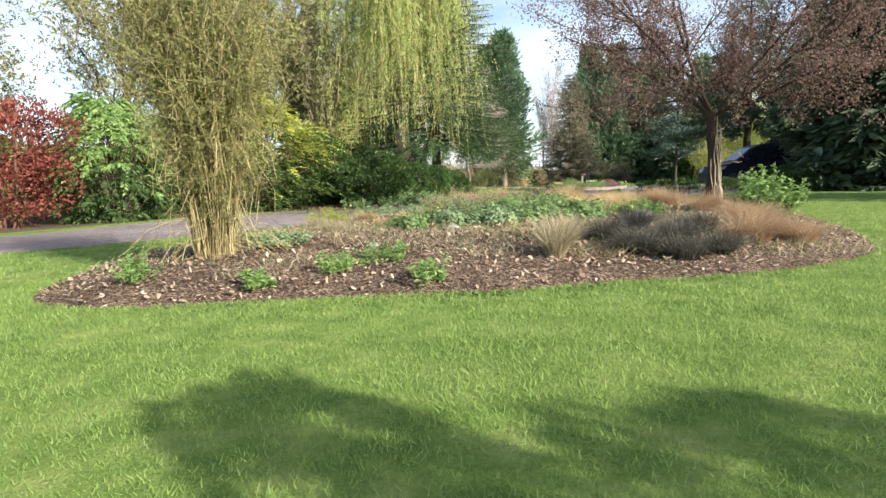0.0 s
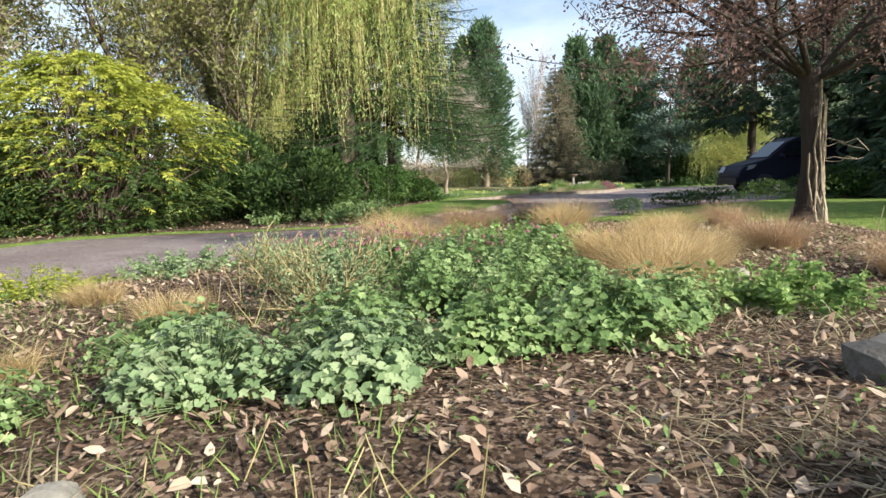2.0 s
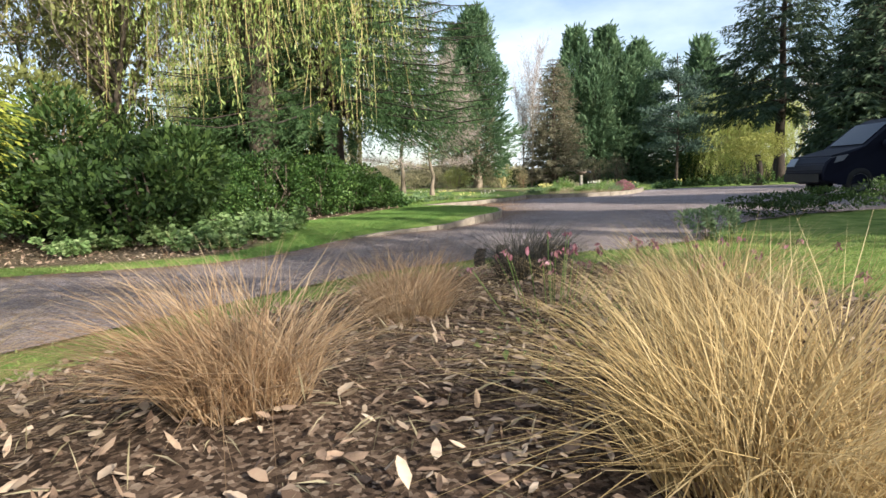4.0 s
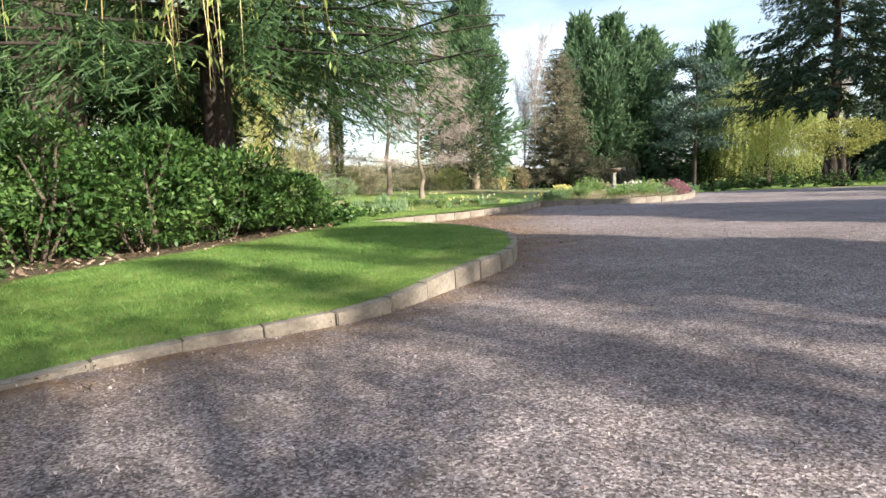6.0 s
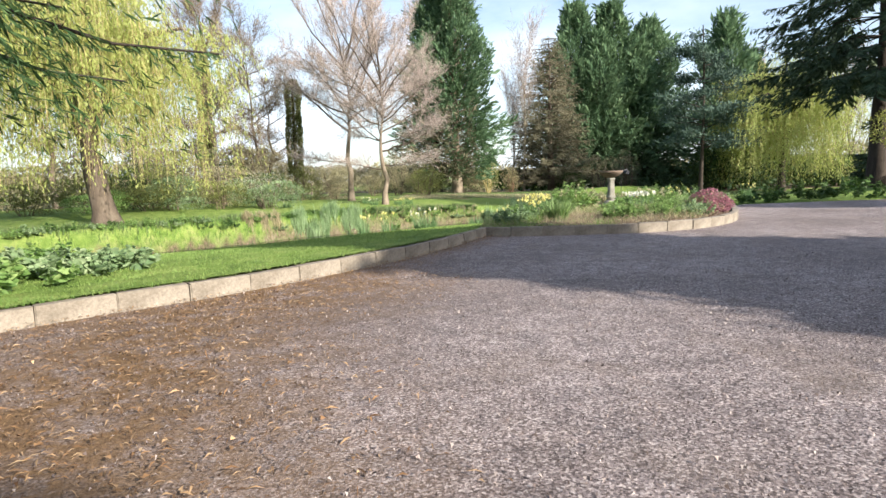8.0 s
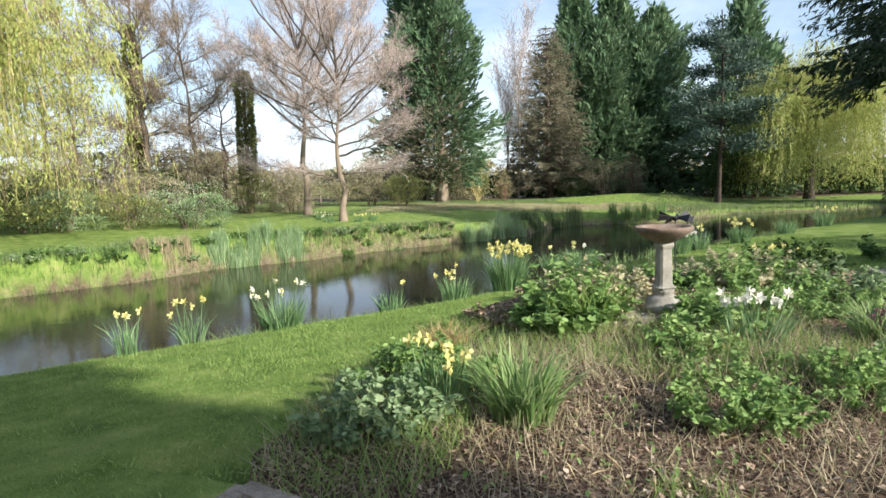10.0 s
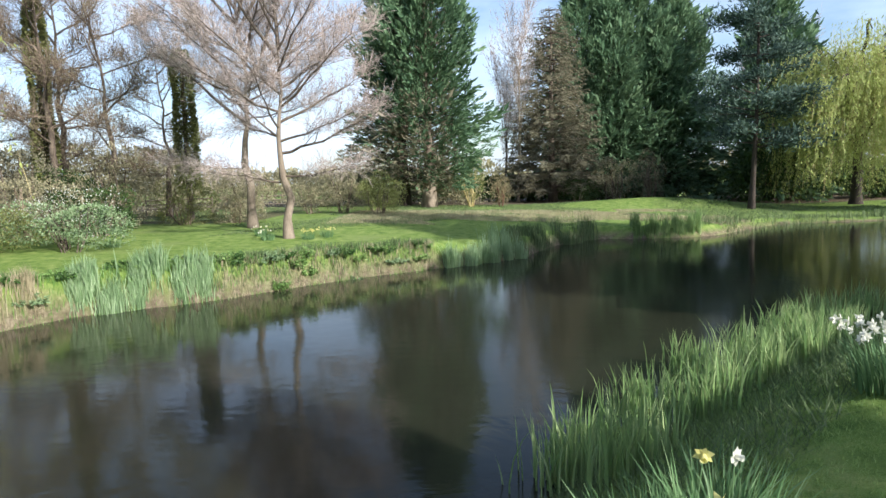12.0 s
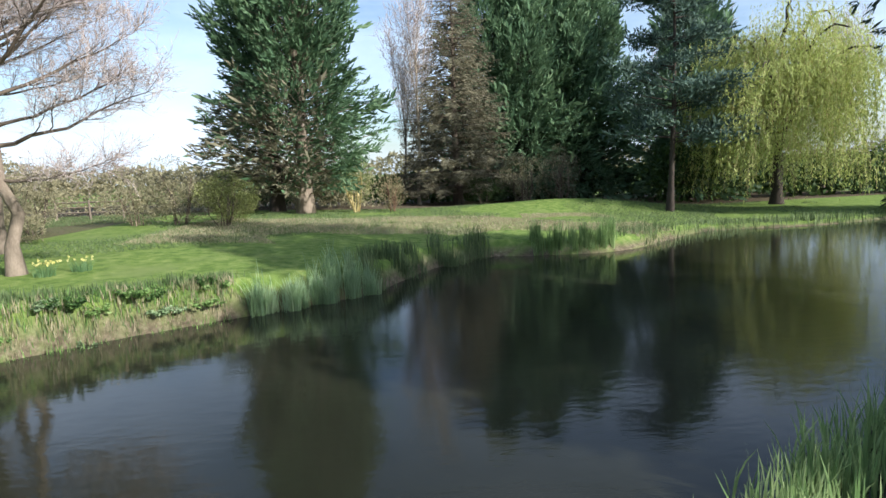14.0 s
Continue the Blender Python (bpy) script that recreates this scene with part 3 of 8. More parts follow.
POND = np.array(smooth_line([(-40, 34), (-17.5, 43), (-7.6, 48.8), (-1.6, 52.2), (2.2, 54.7), (4.3, 56.0), (6.3, 57.3), (7.5, 58.4), (9.5, 60.2), (12.1, 62.6), (15, 64.9), (17.5, 66.8), (26.5, 71.9), (47, 81), (80, 90),
                 (80, 98), (47, 93.5), (37, 91.5), (30, 91.6), (26.5, 89.2), (22.5, 86.4), (18.5, 86.6), (16.2, 87.0), (13.4, 84.0), (11.6, 80.6), (9.0, 79.0), (7.5, 78.1), (4.8, 76.6), (2.7, 75.0), (0.4, 73.0), (-1.5, 72.0), (-3.4, 71.0), (-4.8, 68.7), (-6.5, 67.3), (-14, 62), (-26, 56), (-50, 52)], True, 1.0))
WOODS = np.array([(-80, 10), (-19, 12), (-12.6, 18.8), (-9.8, 22.8), (-8.4, 26.6), (-6.9, 30.2), (-4.4, 31.0), (-1.9, 30.9), (0.2, 31.6), (0.55, 33.2), (0.1, 36.0), (0.6, 37.6), (1.3, 39.0), (2.0, 41.0), (1.2, 44.0), (-2.0, 46.5), (-9, 43.6), (-40, 30), (-80, 30)])


def far_level(x, y):
    return np.where(x > 3, np.maximum(-0.25 - 0.043 * (x - 3), -1.62), -0.25 + 0.02 * np.minimum(3 - x, 15))


def ground_z(x, y):
    """Height of the ground sheet."""
    x, y = np.asarray(x, float), np.asarray(y, float)
    z = 0.03 * value_noise(x, y, 0.35, 3)
    # lawn behind the kerb stands higher than the drive
    dk = np.minimum(edge_distance(x, y, KERB_A[6:], False), edge_distance(x, y, KERB_B, False))
    left = (y > 32.5) & (y < 60) & (x < 9)
    z = z + np.where(left, 0.17 * np.clip(1.3 - dk / 9, 0, 1) * np.clip((y - 32.8) / 3.0, 0, 1), 0)
    # beds are raised
    pond_in = inside(x, y, POND)
    dp = edge_distance(x, y, POND)
    near = (y < 62 + 0.55 * x) & (y < 83)
    d = np.where(pond_in, -dp, dp)
    zn = np.interp(d, [-3, -0.6, 0, 2.0, 2.7, 3.4, 8], [-2.7, -2.35, WATER_Z, -0.62, -0.30, -0.22, 0.0])
    shore = np.clip(1 - d / 8, 0, 1)
    zl = z * (1 - shore) + 0.10 * shore * np.clip((d - 3) / 5, 0, 1)
    z_near = np.where(d < 8, zn + zl, z)
    fl = far_level(x, y) + 0.06 * value_noise(x, y, 0.22, 8)
    rise = np.interp(d, [-3, -0.5, 0, 0.35, 0.6, 8, 14], [0, 0, 0, 0.62, 0.70, 0.93, 1.0])
    z_far = np.where(d <= 0, np.interp(d, [-3, -0.5, 0], [-2.7, -2.35, WATER_Z]), WATER_Z + (fl - WATER_Z) * rise)
    z_far = z_far + 0.85 * np.exp(-((x - 27) / 8) ** 2 - ((y - 107) / 3.5) ** 2)
    z_far = z_far + np.where(y > 160, (y - 160) * 0.006, 0)
    z = np.where(near, z_near, z_far)
    return z


def drop(x, y, dz=0.0):
    return float(ground_z(np.array([x]), np.array([y]))[0]) + dz


# ---- ground, drive, beds, water ----


def axis(parts_):
    out = [parts_[0][0]]
    for a, b, s in parts_:
        m = max(1, int(round((b - a) / s)))
        out += list(np.linspace(a, b, m + 1)[1:])
    return np.array(out)


GX = axis([(-4000, -400, 900), (-400, -80, 40), (-80, -20, 4), (-20, -8, 0.6), (-8, 20, 0.28), (20, 50, 0.7), (50, 90, 4), (90, 400, 40), (400, 4000, 900)])
GY = axis([(-3000, -200, 700), (-200, -20, 30), (-20, 8, 2), (8, 66, 0.28), (66, 110, 0.5), (110, 170, 4), (170, 500, 33), (500, 4500, 800)])


def build_ground():
    X, Y = np.meshgrid(GX, GY)
    Z = ground_z(X, Y)
    under_drive = inside(X, Y, DRIVE)
    Z = np.where(under_drive, np.where(edge_distance(X, Y, DRIVE) < 0.4, -0.03, -0.12), Z)
    bedded = inside(X, Y, BED) | inside(X, Y, ISLAND)
    Z = np.where(bedded, -0.10, Z)
    dk = np.minimum(edge_distance(X, Y, KERB_A[4:], False), edge_distance(X, Y, KERB_B, False))
    Z = Z - np.where(under_drive, 0, np.interp(dk, [0, 0.45, 0.9], [0.32, 0.26, 0]))
    Z = np.where(edge_distance(X, Y, ISLAND_FRONT, False) < 0.42, np.minimum(Z, -0.10), Z)
    V = np.stack([X, Y, Z], axis=-1).reshape(-1, 3)
    ny, nx = X.shape
    i = (np.arange(ny - 1)[:, None] * nx + np.arange(nx - 1)).ravel()
    me = mesh_np("ground", V, np.stack([i, i + 1, i + nx + 1, i + nx], axis=1), None, (LAWN,), True)
    lit = np.where(inside(X, Y, WOODS), 1.0, 0.0)
    dw = edge_distance(X, Y, WOODS)
    lit = np.where(lit > 0, np.clip(0.35 + dw, 0, 1), np.clip(0.3 - dw, 0, 1))
    dpd = edge_distance(X, Y, POND)
    lit = np.maximum(lit, np.where((Z < WATER_Z + 0.5) & (dpd < 0.6) & (Y < 66 + 0.3 * X) | (Z < WATER_Z), 1.0, 0.0))
    lit = np.maximum(lit, np.where((Y > 108) & (Y < 135) & (X < 60), 0.75, 0.0))
    lit = np.maximum(lit, np.where((Y > 88) & (X < -4) & (Y < 112), 0.6, 0.0))
    at = me.attributes.new("litter", "FLOAT", "POINT")
    at.data.foreach_set("value", lit.ravel().astype(np.float32))
    bank = np.where((Y > 58 + 0.3 * X) & (Z > WATER_Z - 0.3), np.clip(0.98 - dpd * 1.8, 0, 1), 0.0)
    bank = bank * np.where(X < -4.5, 0.62, 1.0)
    at = me.attributes.new("bank", "FLOAT", "POINT")
    at.data.foreach_set("value", bank.ravel().astype(np.float32))
    return tagged(new("ground", me), "mown green lawn and rough grass sheet", "ground", kind="structure")


build_ground()


def fill_poly(name, poly, height, mat, step, kind_label, category, litter=None, wall=0.0):
    """A surface over a polygon: grid cells inside it, fitted to its rim by a triangle fill of rim and grid points."""
    P = np.asarray(poly, float)
    bm = bmesh.new()
    rim = [bm.verts.new((x, y, 0)) for x, y in P]
    edges = [bm.edges.new((rim[i], rim[(i + 1) % len(rim)])) for i in range(len(rim))]
    bmesh.ops.triangle_fill(bm, use_beauty=True, use_dissolve=False, edges=edges)
    for _ in range(7):
        longe = [e for e in bm.edges if e.calc_length() > step]
        if not longe:
            break
        bmesh.ops.subdivide_edges(bm, edges=longe, cuts=1)
        bmesh.ops.triangulate(bm, faces=[f for f in bm.faces if len(f.verts) > 3])
    co = np.array([v.co[:] for v in bm.verts])
    z = height(co[:, 0], co[:, 1])
    for v, h in zip(bm.verts, z):
        v.co.z = h
    me = bpy.data.meshes.new(name)
    bmesh.ops.recalc_face_normals(bm, faces=bm.faces)
    if sum(f.normal.z for f in bm.faces) < 0:
        bmesh.ops.reverse_faces(bm, faces=bm.faces)
    bm.to_mesh(me)
    bm.free()
    me.materials.append(mat)
    me.polygons.foreach_set("use_smooth", np.ones(len(me.polygons), bool))
    if litter is not None:
        c = np.empty(len(me.vertices) * 3, np.float32)
        me.vertices.foreach_get("co", c)
        c = c.reshape(-1, 3)
        at = me.attributes.new("litter", "FLOAT", "POINT")
        at.data.foreach_set("value", litter(c[:, 0], c[:, 1]).astype(np.float32))
    return tagged(new(name, me), kind_label, category, kind="structure")


def kerb_litter(x, y):
    d = np.minimum(edge_distance(x, y, KERB_A, False), edge_distance(x, y, KERB_B, False))
    corner = edge_distance(x, y, [(4.95, 38.8), (4.5, 41.0), (3.9, 42.6), (4.9, 44.2)], False)
    d = np.minimum(d, edge_distance(x, y, ROAD_LEFT[:4], False))
    return np.clip(np.maximum(1.0 - d / 0.7, 1.2 - corner / 1.5), 0, 1)


drive = fill_poly("road", DRIVE, lambda x, y: 0.004 + 0.012 * value_noise(x, y, 0.5, 5), TARMAC, 0.8, "worn mauve-grey tarmac drive with loose chippings", "driveway", kerb_litter)


def verge(line):
    """Turf strip behind a kerb, from the kerb's back to where the lawn sheet takes over."""
    t = np.gradient(line, axis=0)
    nrm = unit(np.stack([-t[:, 1], t[:, 0]], axis=1))
    rows = []
    for d in (0.03, 0.15, 0.4, 0.7, 1.0):
        p = line + nrm * d
        rows.append(np.stack([p[:, 0], p[:, 1], ground_z(p[:, 0], p[:, 1]) + (0.006 if d < 0.9 else -0.02)], axis=1))
    m = len(line)
    Q = np.concatenate([np.stack([np.arange(m - 1) + r * m, np.arange(1, m) + r * m, np.arange(1, m) + (r + 1) * m, np.arange(m - 1) + (r + 1) * m], axis=1) for r in range(4)])
    me = mesh_np("verge", np.concatenate(rows), Q, None, (LAWN,), True)
    me.attributes.new("litter", "FLOAT", "POINT")
    return tagged(new("verge", me), "mown turf verge behind the kerb", "lawn", kind="structure")


verge(KERB_A[4:])
verge(KERB_B)


def bed_z(x, y):
    d = edge_distance(x, y, BED)
    return -0.02 + 0.30 * np.clip(d / 2.2, 0, 1) ** 0.7 + 0.03 * value_noise(x, y, 3.0, 2)


def island_z(x, y):
    d = edge_distance(x, y, ISLAND)
    return 0.14 + 0.10 * np.clip(d / 1.5, 0, 1) + 0.02 * value_noise(x, y, 3.0, 4)


fill_poly("flower_bed", BED, bed_z, SOIL, 0.45, "raised flower bed of dark leaf mulch", "flower bed")
fill_poly("island_bed", ISLAND, island_z, SOIL, 0.45, "raised island bed of dark soil behind a kerb", "flower bed")


def build_water():
    me = mesh_np("water", [(-90, 20, WATER_Z), (110, 20, WATER_Z), (110, 110, WATER_Z), (-90, 110, WATER_Z)], [(0, 1, 2, 3)], None, (WATER,))
    return tagged(new("water", me), "still dark green-brown pond water", "pond", kind="structure")


build_water()

# ---- growing things ----


def grow(start, heading, length, radius, levels, rng, seg=4, kids=(4, 3, 3, 3), spread=0.7, up=0.1, shrink=0.62, thin=0.55, start_at=0.3, droop=0.0, wob=0.12):
    """A branching skeleton. Returns lists of segment starts, ends, radii at both ends, level, and all twig tips with headings."""
    A, B, RA, RB, LV, tips = [], [], [], [], [], []

    def limb(p, h, ln, r, lv):
        pts = [p]
        hh = h
        for k in range(seg):
            hh = unit(hh + rng.normal(0, wob, 3) + np.array([0, 0, up * (1 if lv else 0.3) - droop * lv]))
            q = pts[-1] + hh * ln / seg
            A.append(pts[-1]), B.append(q)
            RA.append(r * (1 - (1 - thin) * k / seg)), RB.append(r * (1 - (1 - thin) * (k + 1) / seg)), LV.append(lv)
            pts.append(q)
            if lv < levels:
                f = (k + 1) / seg
                if f >= start_at or lv > 0:
                    for _ in range(kids[min(lv, len(kids) - 1)] if lv == 0 else max(1, kids[min(lv, len(kids) - 1)] // 2)):
                        d = unit(hh + side_of(hh[None], rng)[0] * spread * rng.uniform(0.7, 1.4))
                        limb(pts[-1], d, ln * shrink * rng.uniform(0.65, 1.15) * (1.15 - 0.45 * f if lv == 0 else 1), max(RB[-1] * rng.uniform(0.55, 0.8), 0.012), lv + 1)
        if lv == levels:
            tips.append((pts[-1], hh))
            tips.append((pts[len(pts) // 2], hh))

    limb(np.array(start, float), unit(np.array(heading, float)), length, radius, 0)
    return (np.array(A), np.array(B), np.array(RA), np.array(RB), np.array(LV), np.array([t[0] for t in tips]), np.array([t[1] for t in tips]))


def trunk_mesh(name, path, radii, mat, sides=10, rough=0.06, rng=RNG):
    """One continuous tapered trunk along a path, with a flared and uneven skin."""
    path = np.asarray(path, float)
    V, Q = [], []
    for i, (p, r) in enumerate(zip(path, radii)):
        for k in range(sides):
            a = 2 * math.pi * k / sides
            rr = r * (1 + rough * math.sin(3 * a + i) + rng.uniform(-rough, rough))
            V.append(p + np.array([math.cos(a) * rr, math.sin(a) * rr, 0]))
    for i in range(len(path) - 1):
        for k in range(sides):
            Q.append((i * sides + k, i * sides + (k + 1) % sides, (i + 1) * sides + (k + 1) % sides, (i + 1) * sides + k))
    return mesh_np(name, V, Q, None, (mat,), True)


def bare_tree(name, label, x, y, height, trunk_r, seed, bark=BARK, twig=TWIG, bud=BUD_PINK, levels=3, buds=5000, bud_size=0.09, lean=(0, 0), spread=0.75, group="", first=0.35, kids=(3, 4, 3, 3), dz=0.0, wide=0.0):
    rng = np.random.default_rng(seed)
    th = thing(name, label, "tree", (x, y, drop(x, y, -0.05 + dz)), group)
    A, B, ra, rb, lv, tp, td = grow((0, 0, 0), (lean[0], lean[1], 1), height * 0.74, trunk_r, levels, rng, seg=6, kids=kids, spread=spread, up=0.10, shrink=0.60, start_at=first, thin=0.3)
    sz = height / max(B[:, 2].max() + 0.03 * height, 0.1)
    reach = np.percentile(np.hypot(B[:, 0], B[:, 1]), 97) * 2
    sx = wide / reach if wide else sz
    A, B = A * np.array([sx, sx, sz]), B * np.array([sx, sx, sz])
    tr = lv == 0
    a0 = np.concatenate([A[tr][:1], B[tr]])
    r0 = np.concatenate([[trunk_r * 1.5], rb[tr]])
    a0 = np.insert(a0, 1, a0[0] + (a0[1] - a0[0]) * 0.12, axis=0)
    r0 = np.insert(r0, 1, trunk_r * 1.05)
    part("trunk", trunk_mesh("trunk", a0, r0, bark), th)
    mid = (lv > 0) & (lv < levels)
    part("branch_mass", mesh_np("branch_mass", *tubes(A[mid], B[mid], ra[mid], rb[mid], 5), None, (bark,), True), th)
    tw = lv == levels
    At, Bt, rt = A[tw], B[tw], np.maximum(ra[tw], 0.008)
    # fine twigs along the last branches
    m = max(1, int(buds * 0.5 / max(len(At), 1)))
    f = rng.uniform(0, 1, (len(At), m, 1))
    S = (At[:, None] + (Bt - At)[:, None] * f).reshape(-1, 3)
    D = unit(np.repeat(unit(Bt - At), m, axis=0) + rng.normal(0, 0.6, S.shape) + np.array([0, 0, 0.15]))
    E = S + D * rng.uniform(0.25, 0.95, (len(S), 1)) * height / 14
    L1, L2 = np.linalg.norm(Bt - At, axis=1), np.linalg.norm(E - S, axis=1)
    tV = merge(tubes(At, Bt, rt, rt * 0.6, 3), leaves(S, unit(E - S), L2, 0.02 * height / 14, rng, 0.0), ) if len(At) < 900 else merge(leaves(At, unit(Bt - At), L1 * 1.15, rt * 2, rng, 0.0), leaves(S, unit(E - S), L2, 0.02 * height / 14, rng, 0.0))
    part("twig_haze", mesh_np("twig_haze", tV[0], tV[1], None, (twig,)), th)
    k = max(1, int(buds / max(len(S), 1)))
    P = np.repeat(S, k, axis=0) + np.repeat(E - S, k, axis=0) * rng.uniform(0.1, 1, (len(S) * k, 1))
    part("bud_haze", mesh_np("bud_haze", *leaves(P, unit(rng.normal(size=P.shape) + np.array([0, 0, 0.4])), rng.uniform(0.6, 1.3, len(P)) * bud_size, bud_size * 0.5, rng), None, (bud,)), th)
    return th


def spreading_tree(name, label, x, y, height, trunk_r, seed, limbs, radius, bark, twig, bud, fill=16, low=0.35, rise=(15, 60), lean=(0.0, 0.0), bud_size=0.05, fine=2, twigs=3, group="", limb_bark=BARK):
    """An open-crowned bare tree: a trunk drawn up into a leader, arching limbs, side branches and fine twigs with buds.
    limbs: (height on the trunk, compass angle, rise, length) of the great limbs; the rest fill a rounded crown."""
    rng = np.random.default_rng(seed)
    th = thing(name, label, "tree", (x, y, drop(x, y, -0.05)), group)
    m = 12
    k = np.linspace(0, 1, m)
    path = np.stack([lean[0] * k * height + rng.normal(0, 0.13, m) * (k > 0.1), lean[1] * k * height + rng.normal(0, 0.13, m) * (k > 0.1), k * height * 0.82], axis=1)
    part("trunk", trunk_mesh("trunk", path, np.interp(k, [0, 0.04, 0.30, 0.5, 1], [trunk_r * 1.45, trunk_r, trunk_r * 0.75, trunk_r * 0.42, 0.02]), bark), th)

    def run(p, az, el, ln, segs, bend, wob):
        pts = [np.asarray(p, float)]
        for j in range(segs):
            a, e = az + rng.normal(0, wob), el + bend * (j + 1) / segs + rng.normal(0, wob)
            pts.append(pts[-1] + np.array([math.cos(a) * math.cos(e), math.sin(a) * math.cos(e), math.sin(e)]) * ln / segs)
        return pts

    def on_trunk(z):
        return np.array([np.interp(z, path[:, 2], path[:, 0]), np.interp(z, path[:, 2], path[:, 1]), z])

    main = [(z, radians(a), radians(e), ln) for z, a, e, ln in limbs]
    for j in range(fill):
        f = low + (0.97 - low) * (j + rng.uniform(0.2, 0.8)) / fill
        reach = radius * np.interp(f, [low, low + 0.3 * (1 - low), low + 0.7 * (1 - low), 1], [0.75, 1.0, 0.85, 0.5]) * rng.uniform(0.75, 1.1)
        e = radians(np.interp(f, [low, 1], rise) + rng.normal(0, 8))
        main.append((f * height * 0.80, j * 2.4 + rng.normal(0, 0.3), e, reach / max(math.cos(e), 0.45)))
    A, B, RA, RB, TA, TB, TR, S, D = [], [], [], [], [], [], [], [], []
    for z, az, el, ln in main:
        r0 = max(0.02, trunk_r * 0.55 * ln / (radius * 1.2) * (1 - 0.55 * z / height))
        pts = run(on_trunk(z), az, el, ln, 9, radians(12), 0.10)
        for j in range(9):
            A.append(pts[j]), B.append(pts[j + 1]), RA.append(r0 * (1 - 0.092 * j)), RB.append(r0 * (1 - 0.092 * (j + 1)))
        ends = [(p, az, el, 1.0) for p in pts[6:]]
        for j in range(2, 10):
            for sgn in ((-1, 1) if j > 3 and j % 2 else (rng.choice([-1, 1]),)):
                l2 = ln * rng.uniform(0.24, 0.42) * (1.15 - 0.06 * j)
                az2, el2 = az + sgn * rng.uniform(0.5, 1.15), el + rng.normal(0.05, 0.25)
                q = run(pts[j], az2, el2, l2, 6, rng.normal(0.15, 0.2), 0.16)
                r1 = max(0.011, r0 * 0.36 * (1 - 0.06 * j))
                for a, b, t in zip(q[:-1], q[1:], range(6)):
                    A.append(a), B.append(b), RA.append(r1 * (1 - 0.12 * t)), RB.append(r1 * (1 - 0.12 * (t + 1)))
                ends += [(p, az2, el2, 0.8) for p in q[1:]]
        for p, a3, e3, w in ends:
            for _ in range(twigs):
                t3 = run(p, a3 + rng.normal(0, 0.75), e3 + rng.normal(0.12, 0.35), height / 14 * rng.uniform(0.5, 1.5) * w, 3, rng.normal(0.2, 0.3), 0.2)
                for a, b in zip(t3[:-1], t3[1:]):
                    TA.append(a), TB.append(b), TR.append(0.020 * height / 14)
                    for _ in range(fine):
                        S.append(a + (b - a) * rng.uniform()), D.append(unit(b - a))
    part("branch_mass", mesh_np("branch_mass", *tubes(A, B, np.array(RA), np.array(RB), 5), None, (limb_bark,), True), th)
    S = np.array(S)
    D = unit(np.array(D) + rng.normal(0, 0.5, S.shape) + np.array([0, 0, 0.08]))
    L = rng.uniform(0.15, 0.65, len(S)) * height / 14
    TA, TB = np.array(TA), np.array(TB)
    V, Q, _ = merge(leaves(TA, unit(TB - TA), np.linalg.norm(TB - TA, axis=1) * 1.1, np.array(TR), rng, 0.0), leaves(S, D, L, 0.015 * height / 14, rng, 0.0))
    part("twig_haze", mesh_np("twig_haze", V, Q, None, (twig,)), th)
    P = S + D * (L * rng.uniform(0.5, 1, len(S)))[:, None]
    part("bud_haze", mesh_np("bud_haze", *leaves(P, unit(rng.normal(size=P.shape) + np.array([0, 0, 0.3])), rng.uniform(0.6, 1.4, len(P)) * bud_size, bud_size * 0.5, rng), None, (bud,)), th)
    return th


def blob_points(n, rng, rx, ry, rz, blobs):
    """Points on the skins of many overlapping leafy lobes, with outward directions."""
    C = unit(rng.normal(size=(blobs, 3)) + np.array([0, 0, 0.08])) * rng.uniform(0.35, 0.68, (blobs, 1))
    rb = rng.uniform(0.26, 0.46, blobs)
    k = rng.choice(blobs, n, p=rb ** 2 / (rb ** 2).sum())
    D = unit(rng.normal(size=(n, 3)) + np.array([0, 0, 0.2]))
    P = C[k] + D * (rb[k] * (1.06 - 0.42 * rng.uniform(0, 1, n) ** 1.6))[:, None]
    deep = (np.linalg.norm(P[:, None] - C[None], axis=2) < rb[None] * 0.62).any(axis=1)
    P, D = P[~deep], D[~deep]
    return P * np.array([rx, ry, rz]), D


def shrub(name, label, x, y, rx, ry, height, leaf, n, size, seed, stem=BARK, aspect=0.45, lumps=9, droop=0.0, category="shrub", group="", base=0.0, depth=0.5, up=0.3, dz=0.0, jitter=0.6, blobs=16):
    """A shrub: several stems from the ground and a lumpy crown of single leaves."""
    rng = np.random.default_rng(seed)
    th = thing(name, label, category, (x, y, drop(x, y, dz)), group)
    P, D = blob_points(n, rng, rx, ry, height * 0.52, blobs)
    P[:, 2] += height * (0.46 + base * 0.5)
    keep = P[:, 2] > 0.02
    P, D = P[keep], D[keep]
    D = unit(D + rng.normal(0, jitter, D.shape) + np.array([0, 0, up - droop]))
    s = rng.uniform(0.6, 1.3, len(P)) * size
    A, B = [], []
    for k in range(9):
        a = rng.uniform(0, 2 * math.pi)
        p = np.array([math.cos(a) * rx * 0.12, math.sin(a) * ry * 0.12, -0.05])
        q = np.array([math.cos(a) * rx * 0.34, math.sin(a) * ry * 0.34, height * rng.uniform(0.5, 0.75)])
        mid = (p + q) / 2 + rng.normal(0, 0.06, 3) * height
        A += [p, mid]
        B += [mid, q]
    r = 0.011 * height
    part("stem_mass", mesh_np("stem_mass", *tubes(A, B, r, r * 0.6, 5), None, (stem,), True), th)
    part("crown", mesh_np("crown", *leaves(P, D, s, s * aspect, rng), None, (leaf,)), th)
    return th


